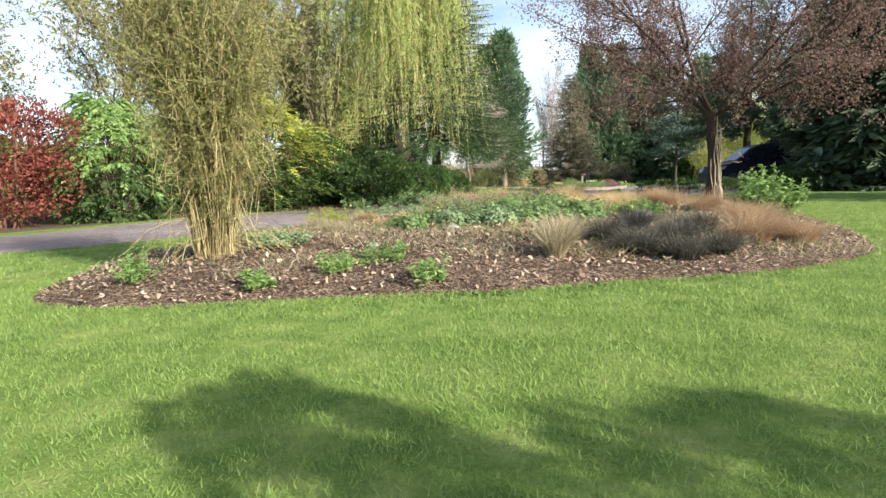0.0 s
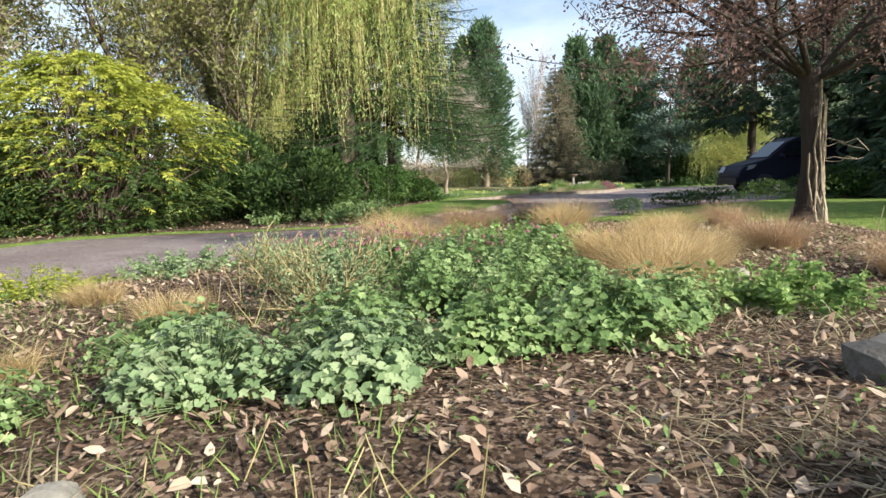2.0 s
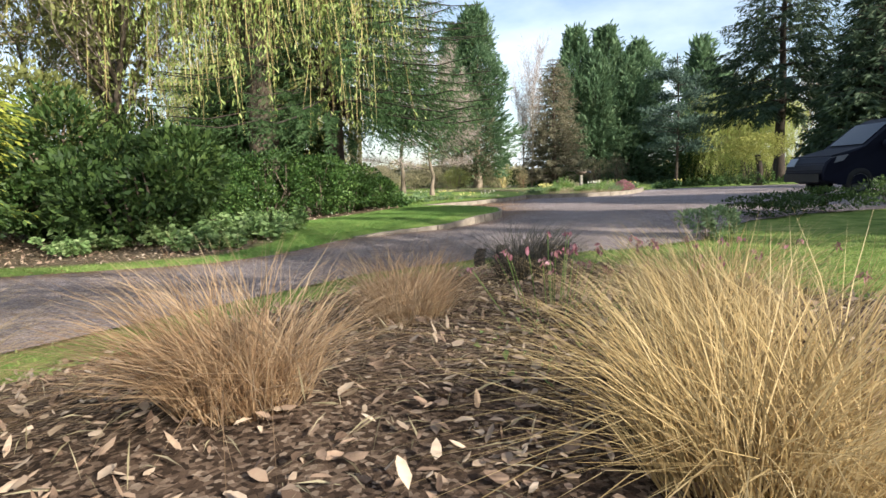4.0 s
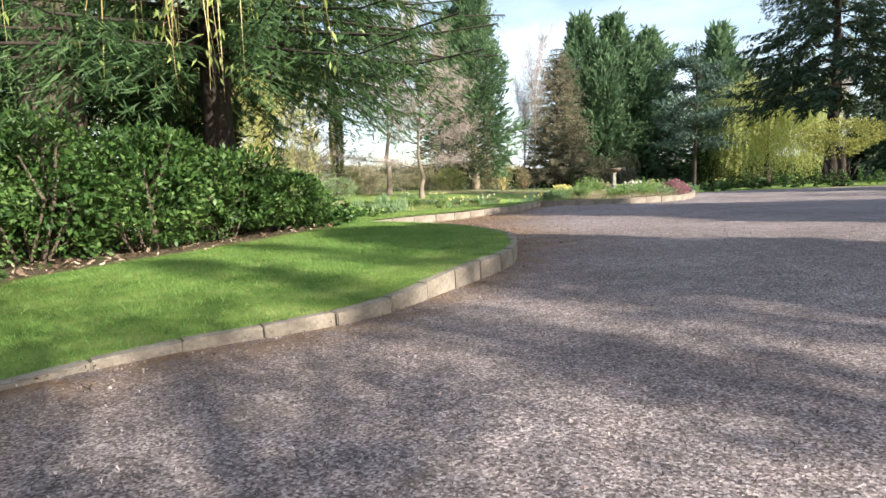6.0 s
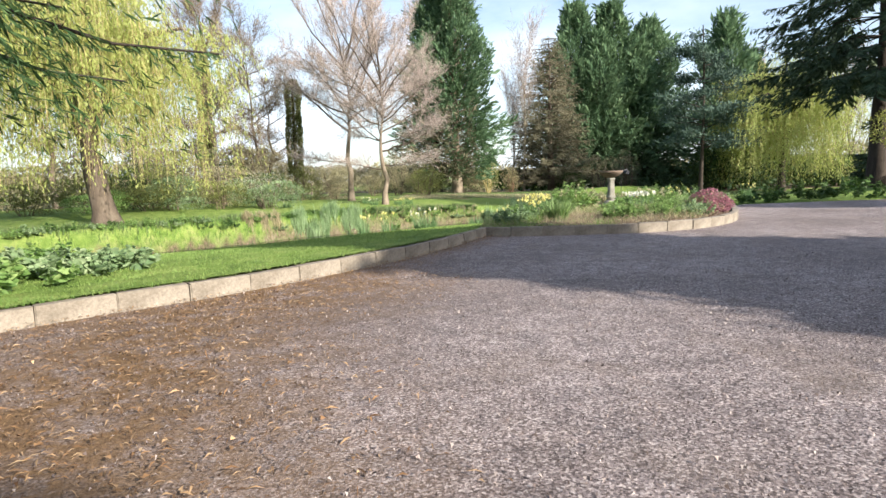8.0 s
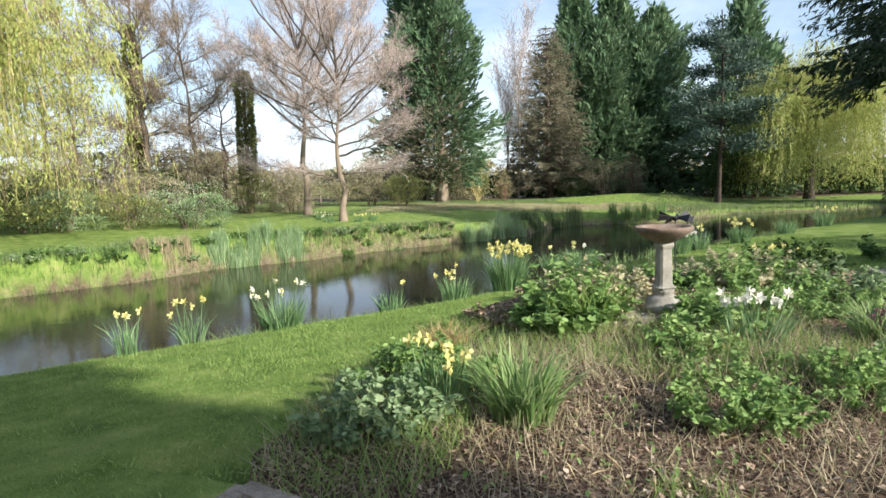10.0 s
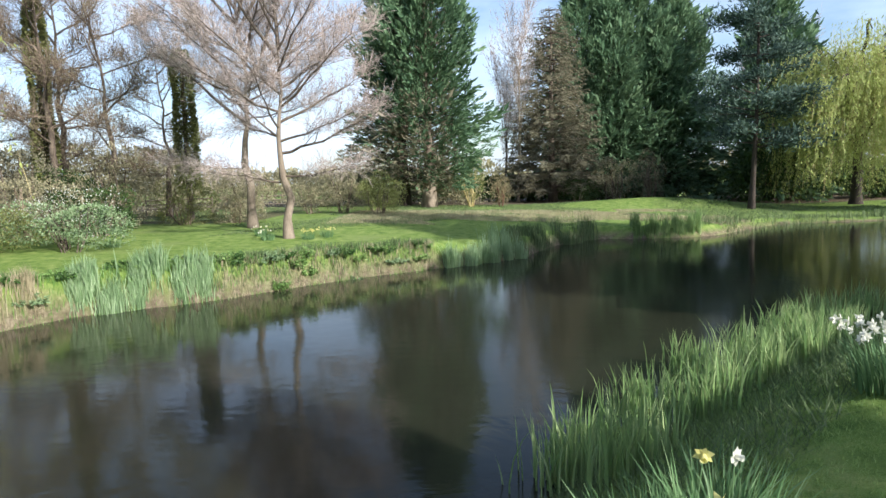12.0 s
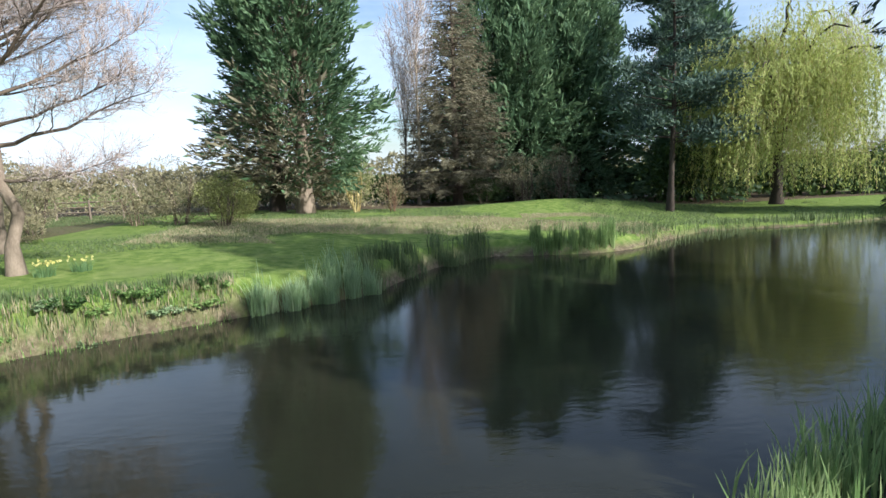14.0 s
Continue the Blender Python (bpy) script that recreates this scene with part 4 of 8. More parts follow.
def frond_shrub(name, label, x, y, rx, ry, height, leaf, seed, fronds, length, leaflet, tiers=7, stem=BARK, droop=0.5, pairs=9, low_leaf=None, low_to=0.42):
    """A shrub of arching pinnate leaves held in loose tiers, each a midrib with paired leaflets."""
    rng = np.random.default_rng(seed)
    th = thing(name, label, "shrub", (x, y, drop(x, y)))
    lobes = rng.uniform(0, 2 * np.pi, (tiers, 3))
    k = rng.integers(0, tiers, fronds)
    f = (k + 0.5 + rng.normal(0, 0.16, fronds)) / tiers
    a = rng.uniform(0, 2 * np.pi, fronds)
    prof = np.sin(np.clip(0.16 + 0.84 * f, 0, 1) * np.pi) ** 0.55
    lob = 0.78 + 0.16 * np.sin(2 * a + lobes[k, 0]) + 0.14 * np.sin(5 * a + lobes[k, 1])
    r = prof * lob * rng.uniform(0.35, 1, fronds) ** 0.45
    P = np.stack([np.cos(a) * r * rx, np.sin(a) * r * ry, f * height * (0.9 + 0.12 * lob)], axis=1)
    H = unit(np.stack([np.cos(a), np.sin(a), rng.uniform(0.0, 0.5, fronds)], axis=1) + rng.normal(0, 0.25, (fronds, 3)))
    ln = length * rng.uniform(0.6, 1.25, fronds)
    PP, DD, LL, A, B = [], [], [], [], []
    side = unit(np.cross(H, np.array([0, 0, 1.0])))
    prev = P
    for j in range(1, pairs + 1):
        t = j / pairs
        q = P + H * (ln * t)[:, None] + np.array([0, 0, -1.0]) * (ln * droop * t ** 2)[:, None]
        A.append(prev), B.append(q)
        fw = unit(q - prev)
        for sgn in (-1, 1):
            PP.append(q)
            DD.append(unit(side * sgn * (1.05 - 0.5 * t) + fw * (0.45 + 0.5 * t) + np.array([0, 0, -0.22]) + rng.normal(0, 0.12, q.shape)))
            LL.append(leaflet * rng.uniform(0.75, 1.2, fronds) * np.interp(t, [0, 0.4, 1], [0.7, 1.0, 0.75]))
        prev = q
    A, B = np.concatenate(A), np.concatenate(B)
    ends = P[::18]
    stems = np.stack([ends[:, 0] * 0.15, ends[:, 1] * 0.15, np.full(len(ends), -0.05)], axis=1)
    mid = (stems + ends) / 2 + rng.normal(0, 0.03, stems.shape) * height
    part("stem_mass", mesh_np("stem_mass", *tubes(np.concatenate([stems, mid]), np.concatenate([mid, ends]), 0.006 * height, 0.003 * height, 4), None, (stem,), True), th)
    rib = leaves(A, unit(B - A), np.linalg.norm(B - A, axis=1) * 1.05, 0.014, rng, 0.0)
    PP, DD, LL = np.concatenate(PP), np.concatenate(DD), np.concatenate(LL)
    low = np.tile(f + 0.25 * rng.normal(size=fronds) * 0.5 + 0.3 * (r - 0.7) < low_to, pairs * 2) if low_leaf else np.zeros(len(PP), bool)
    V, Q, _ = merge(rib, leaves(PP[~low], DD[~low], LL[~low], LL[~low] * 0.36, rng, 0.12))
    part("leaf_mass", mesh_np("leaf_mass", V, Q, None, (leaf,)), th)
    # low and inner fronds take a darker leaf colour that carries their shade
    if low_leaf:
        part("inner_leaf_mass", mesh_np("inner_leaf_mass", *leaves(PP[low], DD[low], LL[low], LL[low] * 0.36, rng, 0.12), None, (low_leaf,)), th, "lower and inner leaves with shade put into their colour")
    return th


def plume_points(n, rng, height, radius, base, power=0.8, tiers=0):
    """Points on a conical crown, denser outside, with outward-upward directions."""
    f = rng.uniform(0, 1, n) ** 0.75
    z = base + (height - base) * f
    prof = (1 - f) ** power * (0.80 + 0.20 * np.sin(f * 17 + rng.uniform(0, 6)))
    a = rng.uniform(0, 2 * np.pi, n)
    ph = rng.uniform(0, 6)
    lob = 0.80 + 0.22 * np.sin(a * 4 + z * 0.55 + ph) + 0.14 * np.sin(a * 9 - z * 1.3)
    r = radius * np.minimum(1, prof * 1.25 + 0.02) * lob * (1 - 0.5 * rng.uniform(0, 1, n) ** 2.2)
    P = np.stack([np.cos(a) * r, np.sin(a) * r, z], axis=1)
    D = np.stack([np.cos(a), np.sin(a), np.zeros(n)], axis=1)
    return P, D, f


def cypress(name, label, x, y, height, radius, leaf, seed, n=5200, base=0.6, sub=6, size=1.0, power=0.62, bark=BARK_DARK, droop=0.0, group="", gaps=0.0, slim=0.30, skirt=0.0):
    """A dense conifer: trunk, and upswept sprays, each of several scale-leaf fans; the lowest boughs may be brown and thin."""
    rng = np.random.default_rng(seed)
    th = thing(name, label, "tree", (x, y, drop(x, y, -0.1)), group)
    k = np.linspace(0, 1, 9)
    path = np.stack([rng.normal(0, 0.06, 9), rng.normal(0, 0.06, 9), k * height * 0.96], axis=1)
    part("trunk", trunk_mesh("trunk", path, np.interp(k, [0, 0.04, 1], [height * 0.03, height * 0.02, 0.03]), bark), th)
    P, D, f = plume_points(n, rng, height, radius, base, power)
    if gaps:
        keep = value_noise(P[:, 0] * 2 + P[:, 1], P[:, 2] * 2, 1.1, seed) > -gaps
        P, D, f = P[keep], D[keep], f[keep]
    up = np.interp(f, [0, 0.3, 1], [-0.15, 0.45, 1.6])[:, None] - droop
    H = unit(D + np.array([0, 0, 1.0]) * up + rng.normal(0, 0.22, D.shape))
    ln = size * rng.uniform(0.6, 1.35, len(P)) * np.interp(f, [0, 1], [1.0, 0.7])
    # some sprays stand out of the outline
    ln = np.where(rng.uniform(size=len(P)) < 0.10, ln * rng.uniform(1.4, 2.0, len(P)), ln)
    PP, DD, LL = [], [], []
    for j in range(sub):
        t = (j + 0.5) / sub
        s = side_of(H, rng) * rng.uniform(0.15, 0.8, (len(P), 1))
        PP.append(P + H * (ln * t * 0.8)[:, None])
        DD.append(unit(H + s - np.array([0, 0, droop * 0.6])))
        LL.append(ln * rng.uniform(0.32, 0.62, len(P)))
    PP, DD, LL = np.concatenate(PP), np.concatenate(DD), np.concatenate(LL)
    A = np.stack([np.zeros(len(P)), np.zeros(len(P)), P[:, 2] - np.hypot(P[:, 0], P[:, 1]) * 0.25], axis=1)[::12]
    part("branch_mass", mesh_np("branch_mass", *tubes(A, P[::12], 0.05, 0.02, 4), None, (bark,)), th)
    dull = np.tile((f < skirt * rng.uniform(0.3, 1.0, len(f))) & (P[:, 0] < radius * 0.3), sub) & (rng.uniform(size=len(PP)) < 0.85)
    part("crown", mesh_np("crown", *leaves(PP[~dull], DD[~dull], LL[~dull], LL[~dull] * slim, rng, 0.15), None, (leaf,)), th)
    if dull.any():
        part("lower_bough_mass", mesh_np("lower_bough_mass", *leaves(PP[dull], DD[dull], LL[dull], LL[dull] * slim * 0.7, rng, 0.15), None, (LEAF_LARCH,)), th, "dull brown-green lower boughs")
    return th


def spruce(name, label, x, y, height, radius, leaf, seed, tiers=26, per=9, base=1.5, needles=26, droop=0.5, group="", power=0.9, size=0.5, thin=0.26, hang=0.0, bark=BARK_DARK):
    """A layered conifer: whorls of arching boughs, each hung with needle sprays."""
    rng = np.random.default_rng(seed)
    th = thing(name, label, "tree", (x, y, drop(x, y, -0.1)), group)
    k = np.linspace(0, 1, 10)
    path = np.stack([rng.normal(0, 0.05, 10), rng.normal(0, 0.05, 10), k * height], axis=1)
    part("trunk", trunk_mesh("trunk", path, np.interp(k, [0, 0.05, 1], [height * 0.028, height * 0.02, 0.03]), bark), th)
    A, B, RA, NP, ND, NL = [], [], [], [], [], []
    for i in range(tiers):
        f = (i + rng.uniform(-0.3, 0.3)) / tiers
        f = min(max(f, 0), 1)
        z0 = base + (height - base) * f
        R = radius * (1 - f) ** power + 0.25
        for j in range(per):
            a = 2 * math.pi * (j + rng.uniform(-0.4, 0.4)) / per + i * 1.1
            h = np.array([math.cos(a), math.sin(a), 0])
            rl = R * rng.uniform(0.7, 1.12)
            sag = droop * rl * (0.25 + 0.35 * (1 - f))
            pts = [np.array([0, 0, z0]) + h * rl * t + np.array([0, 0, rl * 0.10 * t - sag * t ** 1.6 + sag * 0.35 * t ** 6]) for t in np.linspace(0, 1, 6)]
            for p, q, t in zip(pts[:-1], pts[1:], range(5)):
                A.append(p), B.append(q), RA.append(0.045 * (1 - t / 6))
            m = int(needles * (0.4 + rl / radius) * (1 - 0.55 * f))
            t = rng.uniform(0.12, 1.0, m) ** 0.62
            seg = np.minimum((t * 5).astype(int), 4)
            P0 = np.array(pts)
            p = P0[seg] + (P0[seg + 1] - P0[seg]) * (t * 5 - seg)[:, None]
            sd = np.cross(h, [0, 0, 1.0]) * rng.choice([-1, 1], m)[:, None]
            d = unit(sd * rng.uniform(0.4, 1.0, (m, 1)) + h * rng.uniform(0.3, 0.9, (m, 1)) + np.array([0, 0, -droop]) * rng.uniform(0.3, 1.5, (m, 1)))
            wid = rl * 0.30 * np.sin(np.clip(t, 0, 1) * 2.7 + 0.3)[:, None]
            p[:, 2] -= hang * np.maximum(0, rng.uniform(-0.6, 1, m)) ** 1.3 * (0.3 + t)
            NP.append(p), ND.append(d), NL.append(size * rng.uniform(0.6, 1.3, m) * (0.5 + wid[:, 0]))
    NP, ND, NL = np.concatenate(NP), np.concatenate(ND), np.concatenate(NL)
    PP = np.concatenate([NP, NP + ND * (NL * 0.45)[:, None], NP + ND * (NL * 0.3)[:, None]])
    DD = np.concatenate([ND, unit(ND + rng.normal(0, 0.5, ND.shape)), unit(ND + rng.normal(0, 0.5, ND.shape) - np.array([0, 0, 0.4]))])
    LL = np.concatenate([NL, NL * 0.6, NL * 0.6])
    part("branch_mass", mesh_np("branch_mass", *tubes(A, B, np.array(RA), np.array(RA) * 0.8, 4), None, (bark,)), th)
    part("crown", mesh_np("crown", *leaves(PP, DD, LL, LL * thin, rng, 0.1), None, (leaf,)), th)
    return th


def willow(name, label, x, y, height, radius, leaf, seed, strands=420, per=26, low=1.2, trunk_r=0.4, bark=BARK, leaf_len=0.17, lean=(0, 0), slim=0.24, group=""):
    """A weeping willow: stout trunk, arching limbs, and curtains of hanging strands with narrow leaves."""
    rng = np.random.default_rng(seed)
    th = thing(name, label, "tree", (x, y, drop(x, y, -0.1)), group)
    fork = height * 0.28
    k = np.linspace(0, 1, 6)
    part("trunk", trunk_mesh("trunk", np.stack([lean[0] * k * fork, lean[1] * k * fork, k * fork], axis=1), np.interp(k, [0, 0.15, 1], [trunk_r * 1.5, trunk_r * 1.1, trunk_r * 0.85]), bark), th)
    A, B, RA, RB, tops = [], [], [], [], []
    for i in range(13):
        a = 2 * math.pi * (i + rng.uniform(-0.3, 0.3)) / 13
        R = radius * rng.uniform(0.3, 0.92)
        H = height * rng.uniform(0.86, 1.04) * (1.05 - 0.38 * (R / radius) ** 2)
        p = np.array([lean[0] * fork, lean[1] * fork, fork])
        m = 9
        for t in np.linspace(1 / m, 1, m):
            q = np.array([lean[0] * fork + math.cos(a) * R * t ** 1.2, lean[1] * fork + math.sin(a) * R * t ** 1.2, fork + (H - fork) * math.sin(t * 1.95) / math.sin(1.57)]) + rng.normal(0, 0.13, 3)
            r = trunk_r * 0.55 * (1 - 0.85 * t)
            A.append(p), B.append(q), RA.append(r + 0.03), RB.append(r)
            if t > 0.25:
                tops.append(q)
            p = q
    for i in range(13):
        s = slice(9 * i, 9 * i + 9)
        part("limb", mesh_np("limb", *tubes(A[s], B[s], np.array(RA[s]), np.array(RB[s]), 6), None, (bark,), True), th)
    tops = np.array(tops)
    idx = rng.integers(0, len(tops), strands)
    per = max(4, int(per * 0.85) // 4 * 4)
    ang = rng.uniform(0, 2 * np.pi, strands)
    off = rng.uniform(0.1, 0.30, strands) * radius
    T = tops[idx] + np.stack([np.cos(ang) * off, np.sin(ang) * off, rng.uniform(-0.3, 0.5, strands)], axis=1)
    rr = np.hypot(T[:, 0], T[:, 1]) / radius
    lowz = low + rng.uniform(0, 1, strands) ** 1.3 * height * 0.62 + np.maximum(0, 0.55 - rr) * height * 0.45
    lowz = np.minimum(lowz, T[:, 2] - 0.4)
    SA, SB, LP, LD = [], [], [], []
    out = unit(np.stack([T[:, 0], T[:, 1], np.zeros(strands)], axis=1) + 1e-6)
    prev = T
    segs = 4
    sway = rng.normal(0, 0.20, (strands, 3)) * np.array([1, 1, 0])
    for s in range(1, segs + 1):
        f = s / segs
        q = T + out * (0.12 * radius * f ** 0.5) + sway * f * 3
        q[:, 2] = T[:, 2] + (lowz - T[:, 2]) * f
        SA.append(prev), SB.append(q)
        m = per // segs
        g = rng.uniform(0, 1, (strands, m, 1))
        P = (prev[:, None] + (q - prev)[:, None] * g).reshape(-1, 3)
        LP.append(P + rng.normal(0, 0.065, P.shape))
        LD.append(unit(rng.normal(0, 0.45, P.shape) + np.array([0, 0, -1.0])))
        prev = q
    LP, LD = np.concatenate(LP), np.concatenate(LD)
    part("strand_mass", mesh_np("strand_mass", *leaves(np.concatenate(SA), unit(np.concatenate(SB) - np.concatenate(SA)), np.linalg.norm(np.concatenate(SB) - np.concatenate(SA), axis=1) * 1.1, 0.013, rng, 0.0), None, (STEM_STRAW,)), th)
    ln = leaf_len * rng.uniform(0.7, 1.5, len(LP))
    part("leaf_mass", mesh_np("leaf_mass", *leaves(LP, LD, ln, ln * slim, rng, 0.12), None, (leaf,)), th)
    return th


def tussock(name, label, x, y, z, radius, height, mat, n, seed, lean=(0.5, 1.4), width=0.006, group="", category="ornamental grass", curl=0.7, flop=None):
    rng = np.random.default_rng(seed)
    th = thing(name, label, category, (x, y, z), group)
    r = radius * 0.35 * np.sqrt(rng.uniform(0, 1, n))
    a = rng.uniform(0, 2 * np.pi, n)
    P = np.stack([np.cos(a) * r, np.sin(a) * r, np.full(n, -0.02)], axis=1)
    sp = a + rng.normal(0, 0.6, n)
    if category == "dead leaves":
        P[:, :2] *= 2.6
        sp = rng.uniform(0, 2 * np.pi, n)
    if category == "ornamental grass":
        flop = rng.uniform(0, 2 * np.pi)
        sp = np.where(rng.uniform(size=n) < 0.45, flop + rng.normal(0, 0.7, n), sp)
    V, Q, T = blades(P, height * rng.uniform(0.55, 1.15, n), rng.uniform(*lean, n), width * rng.uniform(0.7, 1.4, n), rng, curl, 3, sp)
    part("blade_mass", mesh_np("blade_mass", V, Q, T, (mat,)), th)
    return th


def leafy_clump(name, label, x, y, z, radius, height, mat, n, size, seed, aspect=0.7, group="", category="plant", stems=STEM_STRAW):
    """A low herbaceous clump: short stems, leaves in a mound."""
    rng = np.random.default_rng(seed)
    th = thing(name, label, category, (x, y, z), group)
    m = max(14, n // 40)
    k = np.sqrt(rng.uniform(0, 1, m)) * radius
    a = rng.uniform(0, 2 * np.pi, m)
    root = np.stack([np.cos(a) * k * 0.7, np.sin(a) * k * 0.7, np.full(m, -0.02)], axis=1)
    hh = height * rng.uniform(0.45, 1.2, m) * (1.1 - 0.45 * (k / radius) ** 2)
    top = np.stack([np.cos(a) * k * 1.15, np.sin(a) * k * 1.15, hh], axis=1) + rng.normal(0, 0.05, (m, 3)) * np.array([1, 1, 0.3])
    part("stem_mass", mesh_np("stem_mass", *tubes(root, top, 0.004, 0.0025, 3), None, (LEAF_FRESH,)), th)
    i = rng.integers(0, m, n)
    f = rng.uniform(0.12, 1.0, n) ** 0.6
    P = root[i] + (top - root)[i] * f[:, None] + rng.normal(0, 0.012, (n, 3))
    P[:, 2] = np.maximum(P[:, 2], 0.01)
    w = rng.uniform(0, 2 * np.pi, n)
    D = unit(np.stack([np.cos(w), np.sin(w), rng.uniform(-0.45, 0.75, n)], axis=1))
    s = rng.uniform(0.5, 1.5, n) * size * np.interp(f, [0, 0.7, 1], [1.15, 1.0, 0.65])
    part("leaf_mass", mesh_np("leaf_mass", *round_leaves(P, D, s, s * aspect, rng), None, (mat,)), th)
    return th


def flower_heads(P, rng, size, petals=6):
    """Open flowers: a ring of petals round each point, facing outwards, and a short trumpet."""
    n = len(P)
    face = unit(np.stack([rng.normal(size=n), rng.normal(size=n) - 0.4, rng.uniform(-0.2, 0.5, n)], axis=1))
    S = side_of(face, rng)
    T = np.cross(face, S)
    PV, PD = [], []
    for k in range(petals):
        a = 2 * math.pi * k / petals
        d = unit(S * math.cos(a) + T * math.sin(a) + face * 0.15)
        PV.append(P), PD.append(d)
    petal = leaves(np.concatenate(PV), np.concatenate(PD), size, size * 0.62, rng, 0.05)
    cup = tubes(P, P + face * size * 0.75, size * 0.20, size * 0.33, 6)
    return petal, cup


FLOWERS = {}


def flower_mesh(petal, cup, k):
    """One of three shared daffodil flowers: petals and trumpet."""
    key = (petal.name, cup.name, k)
    if key not in FLOWERS:
        pt, cu = flower_heads(np.zeros((1, 3)), np.random.default_rng(40 + k), 0.060)
        V, Q, _ = merge(pt, cu)
        me = mesh_np("flower", V, Q, None, (petal, cup))
        me.polygons.foreach_set("material_index", np.array([0] * len(pt[1]) + [1] * len(cu[1]), dtype=np.int32))
        FLOWERS[key] = me
    return FLOWERS[key]


def daffodils(name, label, x, y, z, radius, height, blades_n, flowers, petal, seed, cup=None, group="daffodil clumps on the bank"):
    rng = np.random.default_rng(seed)
    th = thing(name, label, "daffodils", (x, y, z), group)
    r = radius * 0.55 * np.sqrt(rng.uniform(0, 1, blades_n))
    a = rng.uniform(0, 2 * np.pi, blades_n)
    P = np.stack([np.cos(a) * r, np.sin(a) * r, np.full(blades_n, -0.03)], axis=1)
    V, Q, T = blades(P, height * rng.uniform(0.6, 1.1, blades_n), rng.uniform(0.08, 0.55, blades_n), 0.022 * rng.uniform(0.7, 1.2, blades_n), rng, 0.8, 3, a + rng.normal(0, 0.5, blades_n))
    part("leaf_mass", mesh_np("leaf_mass", V, Q, T, (DAFF_LEAF,)), th)
    if flowers:
        r = radius * 0.9 * np.sqrt(rng.uniform(0, 1, flowers))
        a = rng.uniform(0, 2 * np.pi, flowers)
        F = np.stack([np.cos(a) * r, np.sin(a) * r, height * rng.uniform(0.82, 1.12, flowers)], axis=1)
        part("stalk_mass", mesh_np("stalk_mass", *tubes(F * np.array([0.5, 0.5, 0]), F, 0.004, 0.0035, 4), None, (DAFF_LEAF,)), th)
        for f in F:
            ob = part("flower", flower_mesh(petal, cup or PETAL_Y, int(rng.integers(0, 3))), th)
            ob.matrix_basis = pose(*f, rng.uniform(-25, 25), rng.uniform(-25, 25), rng.uniform(0, 360))
    return th


def reed_bed(name, label, line, depth, n, height, seed, mat=IRIS, width=0.022, clumps=10):
    """Sword-leaved reeds or irises along a line of the shore, clump by clump."""
    rng = np.random.default_rng(seed)
    L = smooth_line(line, False, 0.2)
    for c in range(clumps):
        at = L[min(len(L) - 1, int((c + 0.5) / clumps * len(L)))] + rng.normal(0, depth * 0.35, 2)
        gz = max(drop(*at), WATER_Z - 0.12)
        th = thing(name, label, "reeds", (*at, gz), label)
        m = int(n / clumps * rng.uniform(0.7, 1.3))
        reach = max(0.55 * math.dist(L[0], L[-1]) / clumps, depth * 0.35)
        P = np.concatenate([rng.normal(0, reach * 0.6, (m, 2)), np.zeros((m, 1))], axis=1)
        P[:, 2] = np.maximum(ground_z(P[:, 0] + at[0], P[:, 1] + at[1]), WATER_Z - 0.12) - gz - 0.03
        V, Q, T = blades(P, height * rng.uniform(0.75, 1.15) * rng.uniform(0.55, 1.15, m), rng.uniform(0.02, 0.34, m), width * rng.uniform(0.6, 1.3, m), rng, 1.4, 4)
        part("blade_mass", mesh_np("blade_mass", V, Q, T, (mat,)), th)


# ---- kerbs and bird bath ----


def kerb_run(name, label, line, length, height, thick, seed, taper=0, wobble=0.012):
    """A row of kerb stones, each a stone of its own with worn edges, along a line."""
    rng = np.random.default_rng(seed)
    root = tagged(new(name), label, "kerb", kind="structure")
    seglen = np.hypot(*np.diff(line, axis=0).T)
    s = np.concatenate([[0], np.cumsum(seglen)])
    count = max(1, round(s[-1] / length))
    length = s[-1] / count
    shared = []
    for k in range(4):
        bm = bmesh.new()
        bmesh.ops.create_cube(bm, size=1)
        bmesh.ops.scale(bm, vec=(length * 1.0, thick, height + 0.14), verts=bm.verts)
        bmesh.ops.bevel(bm, geom=list(bm.edges), offset=0.008, segments=2, affect="EDGES")
        for v in bm.verts:
            v.co += Vector(rng.normal(0, 0.003, 3))
        me = bpy.data.meshes.new("kerb_stone")
        bm.to_mesh(me)
        bm.free()
        me.materials.append(KERB_MAT)
        shared.append(me)
    for i in range(count):
        m = (i + 0.5) * s[-1] / count
        p = np.array([np.interp(m, s, line[:, 0]), np.interp(m, s, line[:, 1])])
        o_ = np.array([np.interp(m - length / 2, s, line[:, 0]), np.interp(m - length / 2, s, line[:, 1])])
        q = np.array([np.interp(m + length / 2, s, line[:, 0]), np.interp(m + length / 2, s, line[:, 1])])
        ang = math.degrees(math.atan2(q[1] - o_[1], q[0] - o_[0]))
        h0, h, h1 = (height * (min(1, max(0.14, (yy - 32.8) / 3.0)) if taper else 1) for yy in (o_[1], p[1], q[1]))
        ob = part("kerb_stone", shared[i % 4], root)
        ob.matrix_basis = pose(p[0], p[1], h - (height + 0.14) / 2 + rng.normal(0, wobble * 0.12), rng.normal(0, 0.4), -math.degrees(math.atan2(h1 - h0, length)) + rng.normal(0, 0.08), ang + rng.normal(0, 0.15))
    return root


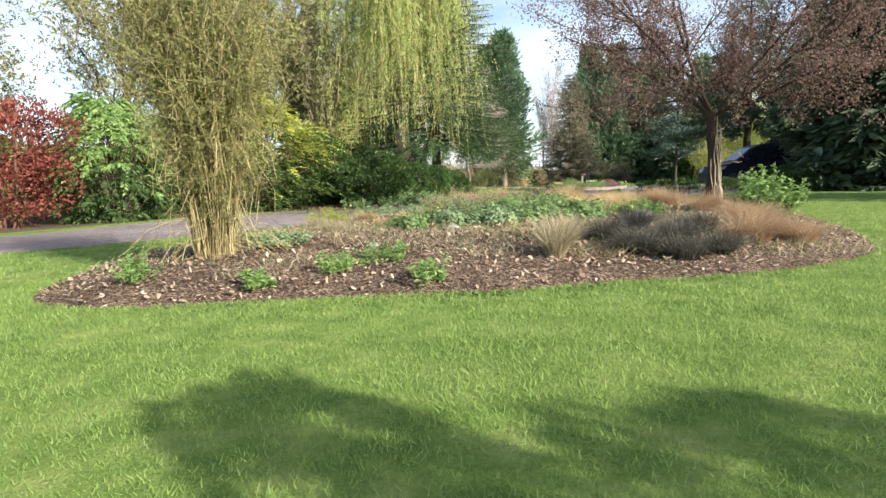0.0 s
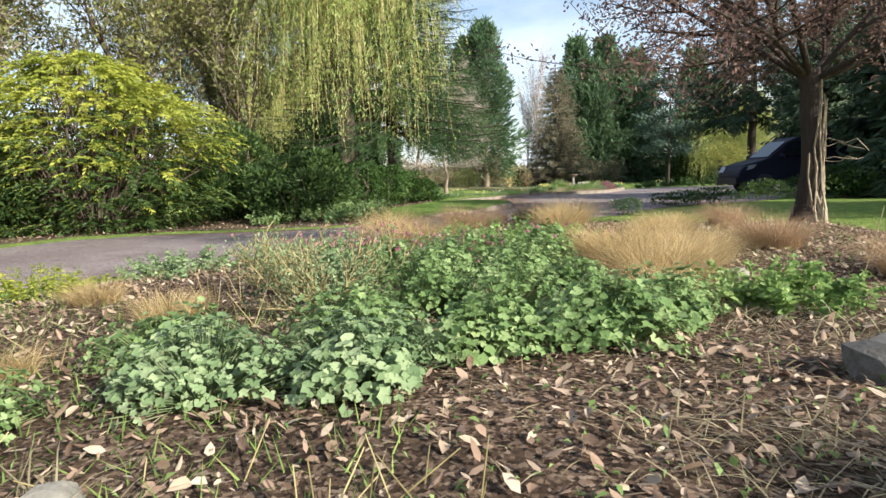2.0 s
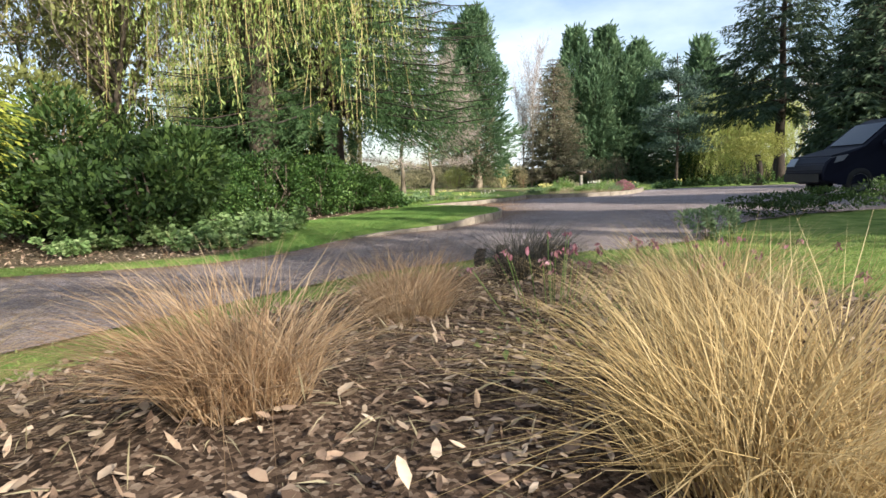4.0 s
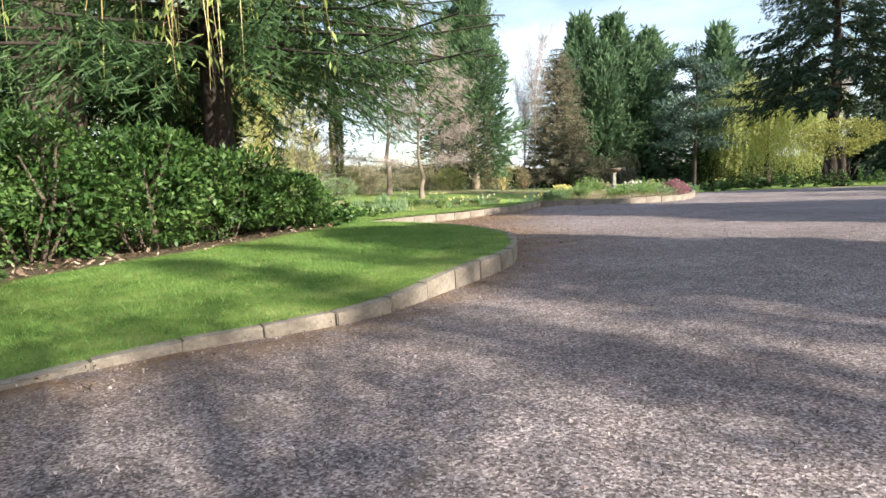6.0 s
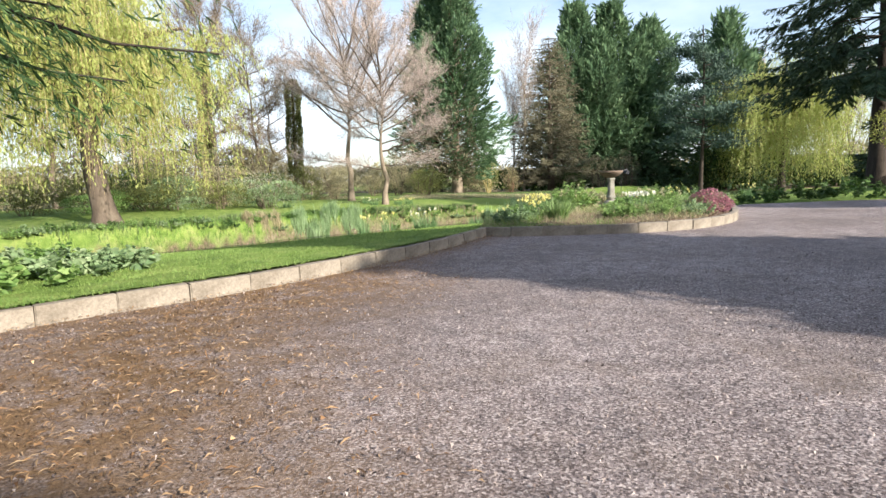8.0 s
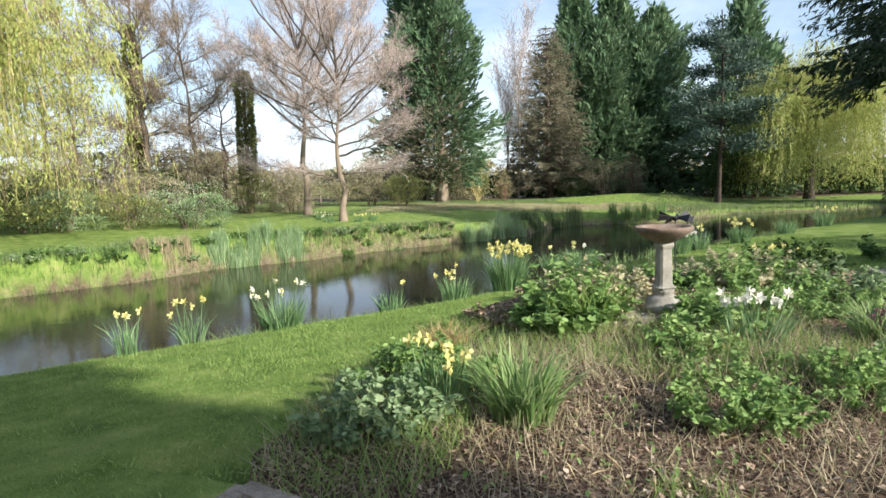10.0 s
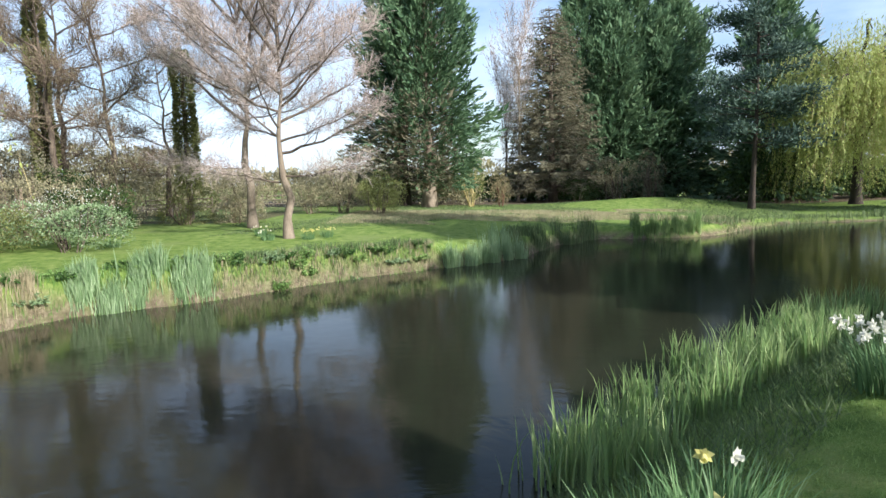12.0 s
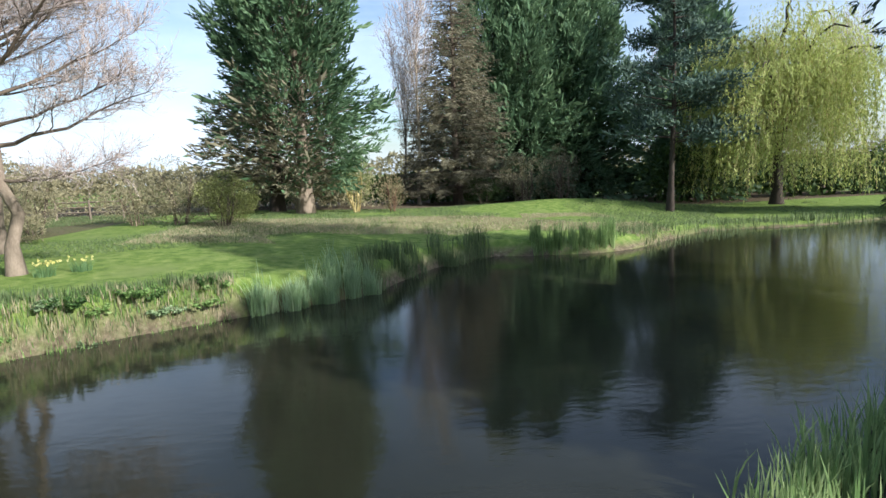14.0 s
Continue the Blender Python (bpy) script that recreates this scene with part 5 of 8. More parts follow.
def bird_bath(x, y, z):
    th = thing("bird_bath", "weathered grey stone bird bath with brown stained bowl on a slab", "bird bath", (x, y, z), turn=12)
    th.scale = (0.86, 0.86, 1.02)

    def lathe(name, prof, mat, sides=32, dent=0.004, label=""):
        rng = np.random.default_rng(len(prof) * 3 + sides)
        V, Q = [], []
        for r, h in prof:
            for k in range(sides):
                a = 2 * math.pi * k / sides
                V.append((math.cos(a) * r + rng.normal(0, dent), math.sin(a) * r + rng.normal(0, dent), h + rng.normal(0, dent * 0.6)))
        for i in range(len(prof) - 1):
            for k in range(sides):
                Q.append((i * sides + k, i * sides + (k + 1) % sides, (i + 1) * sides + (k + 1) % sides, (i + 1) * sides + k))
        return part(name, mesh_np(name, V, Q, None, (mat,), True), th, label)

    bm = bmesh.new()
    bmesh.ops.create_cube(bm, size=1)
    bmesh.ops.scale(bm, vec=(0.86, 0.66, 0.09), verts=bm.verts)
    bmesh.ops.translate(bm, vec=(-0.22, 0.02, 0.0), verts=bm.verts)
    bmesh.ops.bevel(bm, geom=list(bm.edges), offset=0.02, segments=2, affect="EDGES")
    rng = np.random.default_rng(3)
    for v in bm.verts:
        v.co += Vector(rng.normal(0, 0.006, 3))
    bm_part("slab", bm, STONE, th, "flat stone slab")
    lathe("plinth", [(0.01, 0.04), (0.245, 0.04), (0.25, 0.08), (0.235, 0.11), (0.20, 0.125), (0.19, 0.15), (0.13, 0.185), (0.105, 0.20), (0.115, 0.22), (0.12, 0.245), (0.095, 0.265), (0.01, 0.27)], STONE, 32, 0.004)
    bm = bmesh.new()
    for zz, w in ((0.255, 0.105), (0.27, 0.115), (0.285, 0.082), (0.30, 0.078), (0.63, 0.072), (0.645, 0.082), (0.67, 0.092), (0.70, 0.078)):
        vs = [bm.verts.new((sx * w * (1 if abs(sx) > abs(sy) else 1), sy * w, zz)) for sx, sy in ((0.7, -1), (1, -0.7), (1, 0.7), (0.7, 1), (-0.7, 1), (-1, 0.7), (-1, -0.7), (-0.7, -1))]
    vs = list(bm.verts)
    for i in range(7):
        for k in range(8):
            bm.faces.new((vs[i * 8 + k], vs[i * 8 + (k + 1) % 8], vs[i * 8 + 8 + (k + 1) % 8], vs[i * 8 + 8 + k]))
    bm_part("column", bm, STONE, th, "square chamfered stone column")
    lathe("bowl", [(0.06, 0.69), (0.10, 0.695), (0.17, 0.725), (0.25, 0.77), (0.30, 0.805), (0.315, 0.83), (0.308, 0.848), (0.285, 0.846), (0.265, 0.828), (0.19, 0.805), (0.09, 0.797), (0.005, 0.795)], STONE_BROWN, 40, 0.003, "brown stained shallow bowl")
    return th

# ---- kerbs, bath ----
kerb_run("kerb", "pale concrete kerb stones edging the lawn", KERB_A[5:], 0.46, 0.18, 0.11, 1, taper=5)
kerb_run("kerb", "pale concrete kerb stones beside the drive", KERB_B, 0.6, 0.17, 0.12, 2)
kerb_run("kerb", "grey kerb stones round the island bed", ISLAND_FRONT, 0.55, 0.17, 0.12, 3)
bird_bath(9.82, 51.6, island_z(np.array([9.82]), np.array([51.6]))[0] + 0.015)


def wind_spinner(x, y, z):
    """A stake with a hub and a ring of twisted flat metal blades."""
    th = thing("wind_spinner", "dark metal wind spinner with flat blades on a thin stake", "garden ornament", (x, y, z), turn=20)
    part("stake", mesh_np("stake", *tubes([(0, 0, -0.15)], [(0, 0, 0.84)], 0.007, 0.006, 8), None, (BLACK_IRON,), True), th)
    bm = bmesh.new()
    bmesh.ops.create_uvsphere(bm, u_segments=12, v_segments=8, radius=0.03)
    bmesh.ops.translate(bm, vec=(0, 0, 0.85), verts=bm.verts)
    bm_part("hub", bm, BLACK_IRON, th)
    bm = bmesh.new()
    bmesh.ops.create_cube(bm, size=1)
    bmesh.ops.scale(bm, vec=(0.17, 0.10, 0.006), verts=bm.verts)
    bmesh.ops.translate(bm, vec=(0.115, 0, 0), verts=bm.verts)
    for v in bm.verts:
        if v.co.x < 0.1:
            v.co.y *= 0.35
        v.co.z += 0.05 * v.co.x
    bmesh.ops.bevel(bm, geom=list(bm.edges), offset=0.002, segments=1, affect="EDGES")
    me = bpy.data.meshes.new("blade")
    bm.to_mesh(me)
    bm.free()
    me.materials.append(BLACK_IRON)
    for k in range(9):
        ob = part("blade", me, th)
        ob.matrix_basis = pose(0, 0, 0.85 + 0.012 * (k % 3), 58, -14 + 14 * (k % 3), 40 * k)
    return th


wind_spinner(10.42, 52.9, island_z(np.array([10.42]), np.array([52.9]))[0])

# ---- parked van ----


def van(x, y, z):
    """A people-carrier that faces towards -x."""
    th = thing("van", "dark blue people carrier parked in deep shade", "van", (x, y, z))
    th.scale = (1.2, 1.08, 1.26)
    W = 0.93
    prof = [(0.02, 0.42), (0.0, 0.62), (0.06, 0.80), (0.22, 0.98), (0.75, 1.10), (1.05, 1.18), (1.75, 1.72), (2.1, 1.86), (3.2, 1.93), (4.3, 1.88), (4.62, 1.75), (4.82, 1.15), (4.9, 0.75), (4.86, 0.42), (4.4, 0.30), (0.4, 0.30)]
    bm = bmesh.new()
    rows = []
    for yy, inset in ((-W, 0.10), (-W * 0.96, 0.0), (W * 0.96, 0.0), (W, 0.10)):
        row = []
        for px, pz in prof:
            k = np.interp(pz, [0.9, 1.9], [0, 0.16])
            row.append(bm.verts.new((px + (inset if px < 1 else -inset) * 0.4, yy * (1 - k), pz - inset * 0.25)))
        rows.append(row)
    n = len(prof)
    for a, b in zip(rows[:-1], rows[1:]):
        for i in range(n):
            bm.faces.new((a[i], a[(i + 1) % n], b[(i + 1) % n], b[i]))
    bm.faces.new(rows[0][::-1])
    bm.faces.new(rows[-1])
    bmesh.ops.recalc_face_normals(bm, faces=bm.faces)
    bmesh.ops.bevel(bm, geom=[e for e in bm.edges if e.calc_length() > 0.3], offset=0.03, segments=2, affect="EDGES")
    body = bm_part("body", bm, VAN_PAINT, th)

    def panel(name, pts, mat, label="", thick=0.02, parent=None):
        bm = bmesh.new()
        f = bm.faces.new([bm.verts.new(p) for p in pts])
        ext = bmesh.ops.extrude_face_region(bm, geom=[f])
        nrm = f.normal.copy() if f.normal.length else Vector((0, -1, 0))
        f.normal_update()
        for v in [g for g in ext["geom"] if isinstance(g, bmesh.types.BMVert)]:
            v.co += f.normal * thick
        bmesh.ops.recalc_face_normals(bm, faces=bm.faces)
        return bm_part(name, bm, mat, parent or th, label)

    def sidey(pz):
        return -W * (1 - np.interp(pz, [0.9, 1.9], [0, 0.16])) - 0.012

    for x0, x1, xt0, xt1 in ((1.42, 2.25, 1.82, 2.28), (2.33, 3.3, 2.36, 3.28), (3.38, 4.5, 3.36, 4.35)):
        panel("window", [(x0, sidey(1.2), 1.2), (x1, sidey(1.2), 1.2), (xt1, sidey(1.72), 1.72), (xt0, sidey(1.72), 1.72)], VAN_GLASS)
    panel("windscreen", [(1.09, -0.72, 1.22), (1.09, 0.72, 1.22), (1.73, 0.66, 1.72), (1.73, -0.66, 1.72)], VAN_GLASS)
    panel("headlamp", [(0.04, -0.90, 0.74), (0.50, -0.945, 0.86), (0.62, -0.945, 1.0), (0.20, -0.90, 0.94)], LAMP_GLASS, "clear headlamp")
    panel("headlamp", [(0.02, 0.45, 0.74), (0.02, 0.86, 0.74), (0.16, 0.86, 0.94), (0.16, 0.5, 0.94)], LAMP_GLASS, "clear headlamp")
    panel("bumper", [(-0.03, -0.85, 0.36), (-0.03, 0.85, 0.36), (-0.03, 0.85, 0.56), (-0.03, -0.85, 0.56)], VAN_TRIM)
    panel("sill", [(1.2, -0.945, 0.30), (3.6, -0.945, 0.30), (3.6, -0.945, 0.40), (1.2, -0.945, 0.40)], VAN_TRIM)
    bm = bmesh.new()
    bmesh.ops.create_uvsphere(bm, u_segments=12, v_segments=8, radius=0.11)
    bmesh.ops.scale(bm, vec=(0.7, 1.0, 0.8), verts=bm.verts)
    bmesh.ops.translate(bm, vec=(1.45, -1.03, 1.22), verts=bm.verts)
    bm_part("mirror", bm, VAN_PAINT, th)
    for wx in (0.92, 3.98):
        for wy in (-0.84, 0.84):
            def ring(prof_):
                V, Q = [], []
                for r, yy in prof_:
                    for k in range(28):
                        a = 2 * math.pi * k / 28
                        V.append((wx + math.cos(a) * r, wy + yy, 0.33 + math.sin(a) * r))
                for i in range(len(prof_) - 1):
                    for k in range(28):
                        Q.append((i * 28 + k, i * 28 + (k + 1) % 28, (i + 1) * 28 + (k + 1) % 28, (i + 1) * 28 + k))
                return V, Q
            wheel = part("wheel", mesh_np("wheel", *ring([(0.21, -0.11), (0.31, -0.11), (0.335, -0.08), (0.335, 0.08), (0.31, 0.11), (0.21, 0.11)]), None, (RUBBER,), True), th, "black tyre")
            part("rim", mesh_np("rim", *ring([(0.02, -0.07), (0.08, -0.085), (0.18, -0.07), (0.212, -0.105), (0.212, 0.1)]), None, (RIM_MAT,), True), wheel, "alloy rim")
    return th


van(14.7, 41.6, 0.0)

# ---- first garden: shrubs and trees round the lawn ----
shrub("red_shrub", "dense red-leaved maple shrub beside the road", -11.8, 25.6, 2.7, 2.3, 4.4, LEAF_RED, 24000, 0.12, 11, BARK_RED, 0.5, 10, category="shrub", blobs=30, base=-0.12)
# both shrubs get shade painted into their lower leaves through low_leaf
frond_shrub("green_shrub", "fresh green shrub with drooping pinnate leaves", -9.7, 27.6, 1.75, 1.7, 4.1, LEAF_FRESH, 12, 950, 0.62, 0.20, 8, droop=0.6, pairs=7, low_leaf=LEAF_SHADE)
frond_shrub("yellow_shrub", "golden yellow-green spreading shrub in tiers, base coloured darker for shade", -7.7, 32.2, 4.5, 2.2, 5.0, LEAF_YELLOW, 13, 3000, 0.70, 0.18, 9, droop=0.35, pairs=6, low_leaf=LEAF_SHADE, low_to=0.46)
shrub("dark_shrub", "evergreen shrub by the road in shade-dark leaf colour", -9.5, 31.2, 1.5, 1.2, 1.6, LEAF_SHADE, 4000, 0.16, 14)
shrub("dark_shrub", "evergreen shrub by the road in shade-dark leaf colour", -2.2, 33.6, 2.0, 1.7, 2.4, LEAF_SHADE, 10000, 0.15, 15)


def twiggy_willow(x, y):
    """A tall shrub of many thin olive whips that fork finely upwards, with dead canes arching at its foot."""
    rng = np.random.default_rng(21)
    th = thing("willow_shrub", "tall dense willow shrub of olive whips with tiny leaves", "shrub", (x, y, bed_z(np.array([x]), np.array([y]))[0] - 0.05))
    A, B, RA, RB, LP = [], [], [], [], []
    for k in range(330):
        a, r = rng.uniform(0, 2 * math.pi), rng.uniform(0.02, 0.26)
        p = np.array([math.cos(a) * r, math.sin(a) * r, 0])
        h = unit(np.array([math.cos(a) * 0.045 + rng.normal(0, 0.06), math.sin(a) * 0.045 + rng.normal(0, 0.06), 1]))
        ln = rng.uniform(2.0, 4.8)
        rad = rng.uniform(0.0018, 0.0065)
        for s in range(7):
            q = p + h * ln / 7
            A.append(p), B.append(q), RA.append(rad * (1 - s / 8)), RB.append(rad * (1 - (s + 1) / 8))
            if s > 0:
                for _ in range(7):
                    LP.append(p + (q - p) * rng.uniform())
                for _ in range(2 if s > 1 else 1):
                    d = unit(h * 0.7 + rng.normal(0, 0.6, 3))
                    e = q + d * rng.uniform(0.2, 0.65)
                    A.append(q), B.append(e), RA.append(0.0025), RB.append(0.0015)
                    LP += [q + (e - q) * u for u in rng.uniform(0.1, 1, 13)]
            h = unit(h + rng.normal(0, 0.115, 3) + np.array([0, 0, -0.03 if s > 3 else 0.05]))
            p = q
    # dead whips hang down from the sides
    for k in range(240):
        a = rng.uniform(0, 2 * math.pi)
        z0 = rng.uniform(1.0, 3.2)
        rr = 0.20 + 0.12 * z0
        p = np.array([math.cos(a) * rr, math.sin(a) * rr, z0])
        for s in range(4):
            q = p + np.array([math.cos(a) * 0.04, math.sin(a) * 0.04, -rng.uniform(0.08, 0.26)]) + rng.normal(0, 0.06, 3)
            A.append(p), B.append(q), RA.append(0.0035), RB.append(0.0025)
            p = q
    part("whip_mass", mesh_np("whip_mass", *tubes(A, B, np.array(RA), np.array(RB), 4), None, (STEM_OLIVE,)), th, "olive-brown whips")
    A, B = [], []
    for k in range(60):
        a = rng.uniform(0, 2 * math.pi)
        p = np.array([math.cos(a) * 0.2, math.sin(a) * 0.2, rng.uniform(0.1, 0.55)])
        reach, top = rng.uniform(0.25, 0.9), rng.uniform(0.05, 0.35)
        for s in range(6):
            f = (s + 1) / 6
            q = np.array([math.cos(a) * (0.2 + reach * f), math.sin(a) * (0.2 + reach * f), p[2] * (1 - f * 0.3) + top * math.sin(f * 3.1) * 0.3 - 0.05 * f]) + rng.normal(0, 0.02, 3)
            q[2] = max(q[2], 0.06)
            A.append(p), B.append(q)
            p = q
    part("cane_mass", mesh_np("cane_mass", *tubes(A, B, 0.003, 0.0025, 4), None, (STEM_OLIVE,)), th, "dead olive-brown canes arching at the foot")
    LP = np.array(LP)
    LP = LP + rng.normal(0, 0.012, LP.shape)
    part("leaf_mass", mesh_np("leaf_mass", *leaves(LP, unit(rng.normal(size=LP.shape) + np.array([0, 0, 0.5])), rng.uniform(0.025, 0.065, len(LP)), 0.02, rng), None, (LEAF_WILLOW_OLD,)), th)
    return th


twiggy_willow(-0.58, 15.8)


def plum_tree(x, y):
    rng = np.random.default_rng(31)
    z = bed_z(np.array([x]), np.array([y]))[0]
    th = thing("plum_tree", "purple-leaved plum tree with pale ivy-stemmed trunk", "tree", (x, y, z - 0.05))
    k = np.linspace(0, 1, 8)
    path = np.stack([0.05 * np.sin(k * 5), 0.06 * np.cos(k * 4), k * 2.5], axis=1)
    part("trunk", trunk_mesh("trunk", path, np.interp(k, [0, 0.12, 0.8, 1], [0.26, 0.16, 0.13, 0.15]), BARK_DARK, 14, 0.09), th)
    A, B, R = [], [], []
    for i in range(15):
        a = rng.uniform(-1.7, 0.9)
        p = np.array([math.cos(a) * 0.30, math.sin(a) * 0.30, 0.0])
        top = rng.uniform(0.5, 2.4)
        for s in range(7):
            f = (s + 1) / 7
            r = np.interp(f, [0, 0.25, 1], [0.30, 0.20, 0.17]) + rng.uniform(0, 0.05)
            a += rng.normal(0, 0.16)
            q = np.array([math.cos(a) * r, math.sin(a) * r, top * f])
            A.append(p), B.append(q), R.append(0.016)
            p = q
    for i in range(6):
        a = rng.uniform(-1.2, 0.8)
        p = np.array([math.cos(a) * 0.18, math.sin(a) * 0.18, rng.uniform(0.3, 2.1)])
        for s in range(4):
            q = p + np.array([math.cos(a) * 0.13, math.sin(a) * 0.13, rng.uniform(-0.06, 0.06)]) + rng.normal(0, 0.05, 3)
            A.append(p), B.append(q), R.append(0.008)
            p = q
    part("climber_mass", mesh_np("climber_mass", *tubes(A, B, np.array(R), np.array(R) * 0.8, 5), None, (BARK_PALE,), True), th, "pale bare climber stems")
    LP, LD, LA, LB, LR = [], [], [], [], []
    for i in range(9):
        a = 2 * math.pi * i / 9 + rng.uniform(-0.25, 0.25)
        A2, B2, ra, rb, lv, tp, td = grow((0, 0, 2.3), (math.cos(a) * 0.95, math.sin(a) * 0.95, rng.uniform(0.5, 1.0)), 4.2 * (1 - 0.22 * math.cos(a - 0.88)), 0.085, 2, rng, 5, (2, 2, 2), 0.8, 0.03, 0.55, 0.4, 0.2)
        LA.append(A2), LB.append(B2), LR.append(ra)
        m = 18
        sel = np.repeat(np.arange(len(A2))[lv > 0], m)
        P = A2[sel] + (B2 - A2)[sel] * rng.uniform(0, 1, (len(sel), 1)) + rng.normal(0, 0.12, (len(sel), 3))
        LP.append(P)
    LA, LB, LR = np.concatenate(LA), np.concatenate(LB), np.concatenate(LR)
    part("branch_mass", mesh_np("branch_mass", *tubes(LA, LB, LR * 0.7, LR * 0.55, 5), None, (BARK_DARK,), True), th)
    LP = np.concatenate(LP)
    LP = LP[LP[:, 2] > 1.75]
    part("crown", mesh_np("crown", *leaves(LP, unit(rng.normal(size=LP.shape) + np.array([0, 0, -0.1])), rng.uniform(0.045, 0.095, len(LP)), 0.035, rng), None, (LEAF_PLUM,)), th, "purple-brown spring leaves")
    return th


plum_tree(8.72, 25.4)
leafy_clump("green_bush", "bright green airy young shrub at the bed edge", 7.75, 20.3, bed_z(np.array([7.75]), np.array([20.3]))[0], 0.60, 0.78, LEAF_FRESH, 2400, 0.085, 33, 0.42, "", "shrub")

# woodland on the far side of the road
WOOD_SPOTS = [(-14, 34, 13), (-11, 38, 14), (-17, 40, 15), (-20, 31, 14), (-24, 37, 15), (-13, 45, 15), (-6.5, 39.5, 12), (-26, 27, 13), (-19, 25, 11), (-30, 34, 16)]
for i, (wx, wy, wh) in enumerate(WOOD_SPOTS):
    bare_tree("woodland_tree", "tall thin woodland tree in fresh yellow-green leaf", wx, wy, wh, 0.20 + 0.01 * (i % 4), 200 + i, BARK, TWIG if i % 2 else TWIG_RED, LEAF_WOOD if i % 2 else LEAF_WILLOW_OLD, 3, 7000, 0.19, spread=0.72, group="woodland trees beside the road", first=0.3, kids=(2, 3, 3, 3))
for i, (wx, wy, r, h) in enumerate([(-10.5, 33.5, 2.0, 2.6), (-13.5, 31, 2.2, 2.8), (-8, 36, 2.2, 2.5), (-4.2, 37, 2.0, 2.4), (-16.5, 28.5, 2.4, 3.0), (-3, 35.6, 1.4, 1.6), (-18, 35, 3, 3.5), (-12, 40, 3, 3.4), (-6, 42, 2.6, 3)]):
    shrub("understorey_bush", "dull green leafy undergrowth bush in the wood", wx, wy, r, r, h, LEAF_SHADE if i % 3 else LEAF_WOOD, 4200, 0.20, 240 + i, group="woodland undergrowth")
willow("willow_tree", "old weeping willow with long pale green curtains", -1.5, 38.9, 14.0, 3.9, LEAF_WILLOW_GREEN, 41, slim=0.28, strands=1800, per=60, low=2.1, trunk_r=0.40, leaf_len=0.125)
willow("willow_tree", "old leaning willow with dark forked trunk and thin dull strands", -7.6, 43.0, 14.0, 5.6, LEAF_WILLOW_OLD, 42, strands=900, per=28, low=3.6, trunk_r=0.45, leaf_len=0.19, lean=(-0.12, -0.1))

for i, (wx, wy, r, h) in enumerate([(-4.6, 35.0, 1.5, 3.2), (-6.2, 36.6, 1.8, 4.2), (-9.0, 35.2, 2.0, 4.6), (-12.5, 34.0, 2.2, 5.0), (-15.5, 36.5, 2.6, 6.0), (-10.5, 38.5, 2.4, 6.0), (-3.0, 39.6, 1.6, 4.0), (-19.5, 30.5, 2.6, 5.5), (-22.0, 35.0, 3.0, 6.5), (-17.0, 24.0, 2.4, 4.6)]):
    shrub("wood_bush", "tall thin olive-green bush at the wood edge", wx, wy, r, r * 0.9, h, LEAF_WOOD if i % 2 else LEAF_SHADE, 7000, 0.17, 250 + i, TWIG, 0.4, 12, blobs=22, group="tall bushes at the wood edge")

# hedge and conifer beside the drive
for i, (hx, hy, rx, ry, h) in enumerate([(-3.4, 35.4, 1.7, 1.3, 2.1), (-2.0, 36.4, 1.5, 1.3, 2.1), (-1.0, 37.4, 1.4, 1.3, 2.05), (-0.1, 38.4, 1.25, 1.2, 1.95), (0.55, 39.5, 1.1, 1.2, 1.7), (0.95, 40.6, 1.0, 1.1, 1.25), (-2.6, 38.2, 1.8, 1.5, 2.3), (-4.9, 35.4, 1.8, 1.5, 2.4)]):
    shrub("laurel_bush", "glossy green laurel bush in an overgrown hedge", hx, hy, rx * 1.1, ry * 1.1, h, LEAF_LAUREL, 11000, 0.09, 50 + i, BARK, 0.5, 10, group="laurel hedge", blobs=26, base=-0.16)
for i, (hx, hy, r, h) in enumerate([(1.2, 41.3, 0.9, 0.45), (1.3, 42.6, 0.9, 0.34), (0.4, 43.4, 1.2, 0.36), (-0.7, 44.6, 1.4, 0.4), (1.6, 43.7, 0.8, 0.24), (0.9, 44.6, 0.9, 0.26), (-0.2, 45.8, 1.2, 0.3), (2.0, 44.6, 0.7, 0.2)]):
    leafy_clump("ivy_mound", "low sprawling ivy and leafy ground cover under the conifer", hx, hy, drop(hx, hy), r, h, LEAF_LAUREL if i < 3 else GREY_LEAF if i % 2 else LEAF_FRESH, 1500, 0.085, 60 + i, 0.7, "ivy mounds")
for i, (hx, hy, r, h) in enumerate([(0.1, 33.6, 0.6, 0.42), (-0.7, 34.2, 0.7, 0.5), (0.2, 34.8, 0.5, 0.4), (-1.6, 33.4, 0.7, 0.45), (-0.4, 32.6, 0.55, 0.4), (-2.6, 32.6, 0.6, 0.4)]):
    leafy_clump("ground_cover", "low fresh green leafy ground cover", hx, hy, drop(hx, hy), r, h, LEAF_SOFT, 1100, 0.10, 70 + i, 0.6, "ground cover under the hedge")
spruce("conifer", "broad dark green conifer with feathery drooping boughs", 0.1, 40.8, 14, 4.8, LEAF_CYPRESS_NEAR, 80, tiers=30, per=15, base=3.1, needles=235, droop=0.58, power=0.5, size=0.135, thin=0.12, hang=0.85)

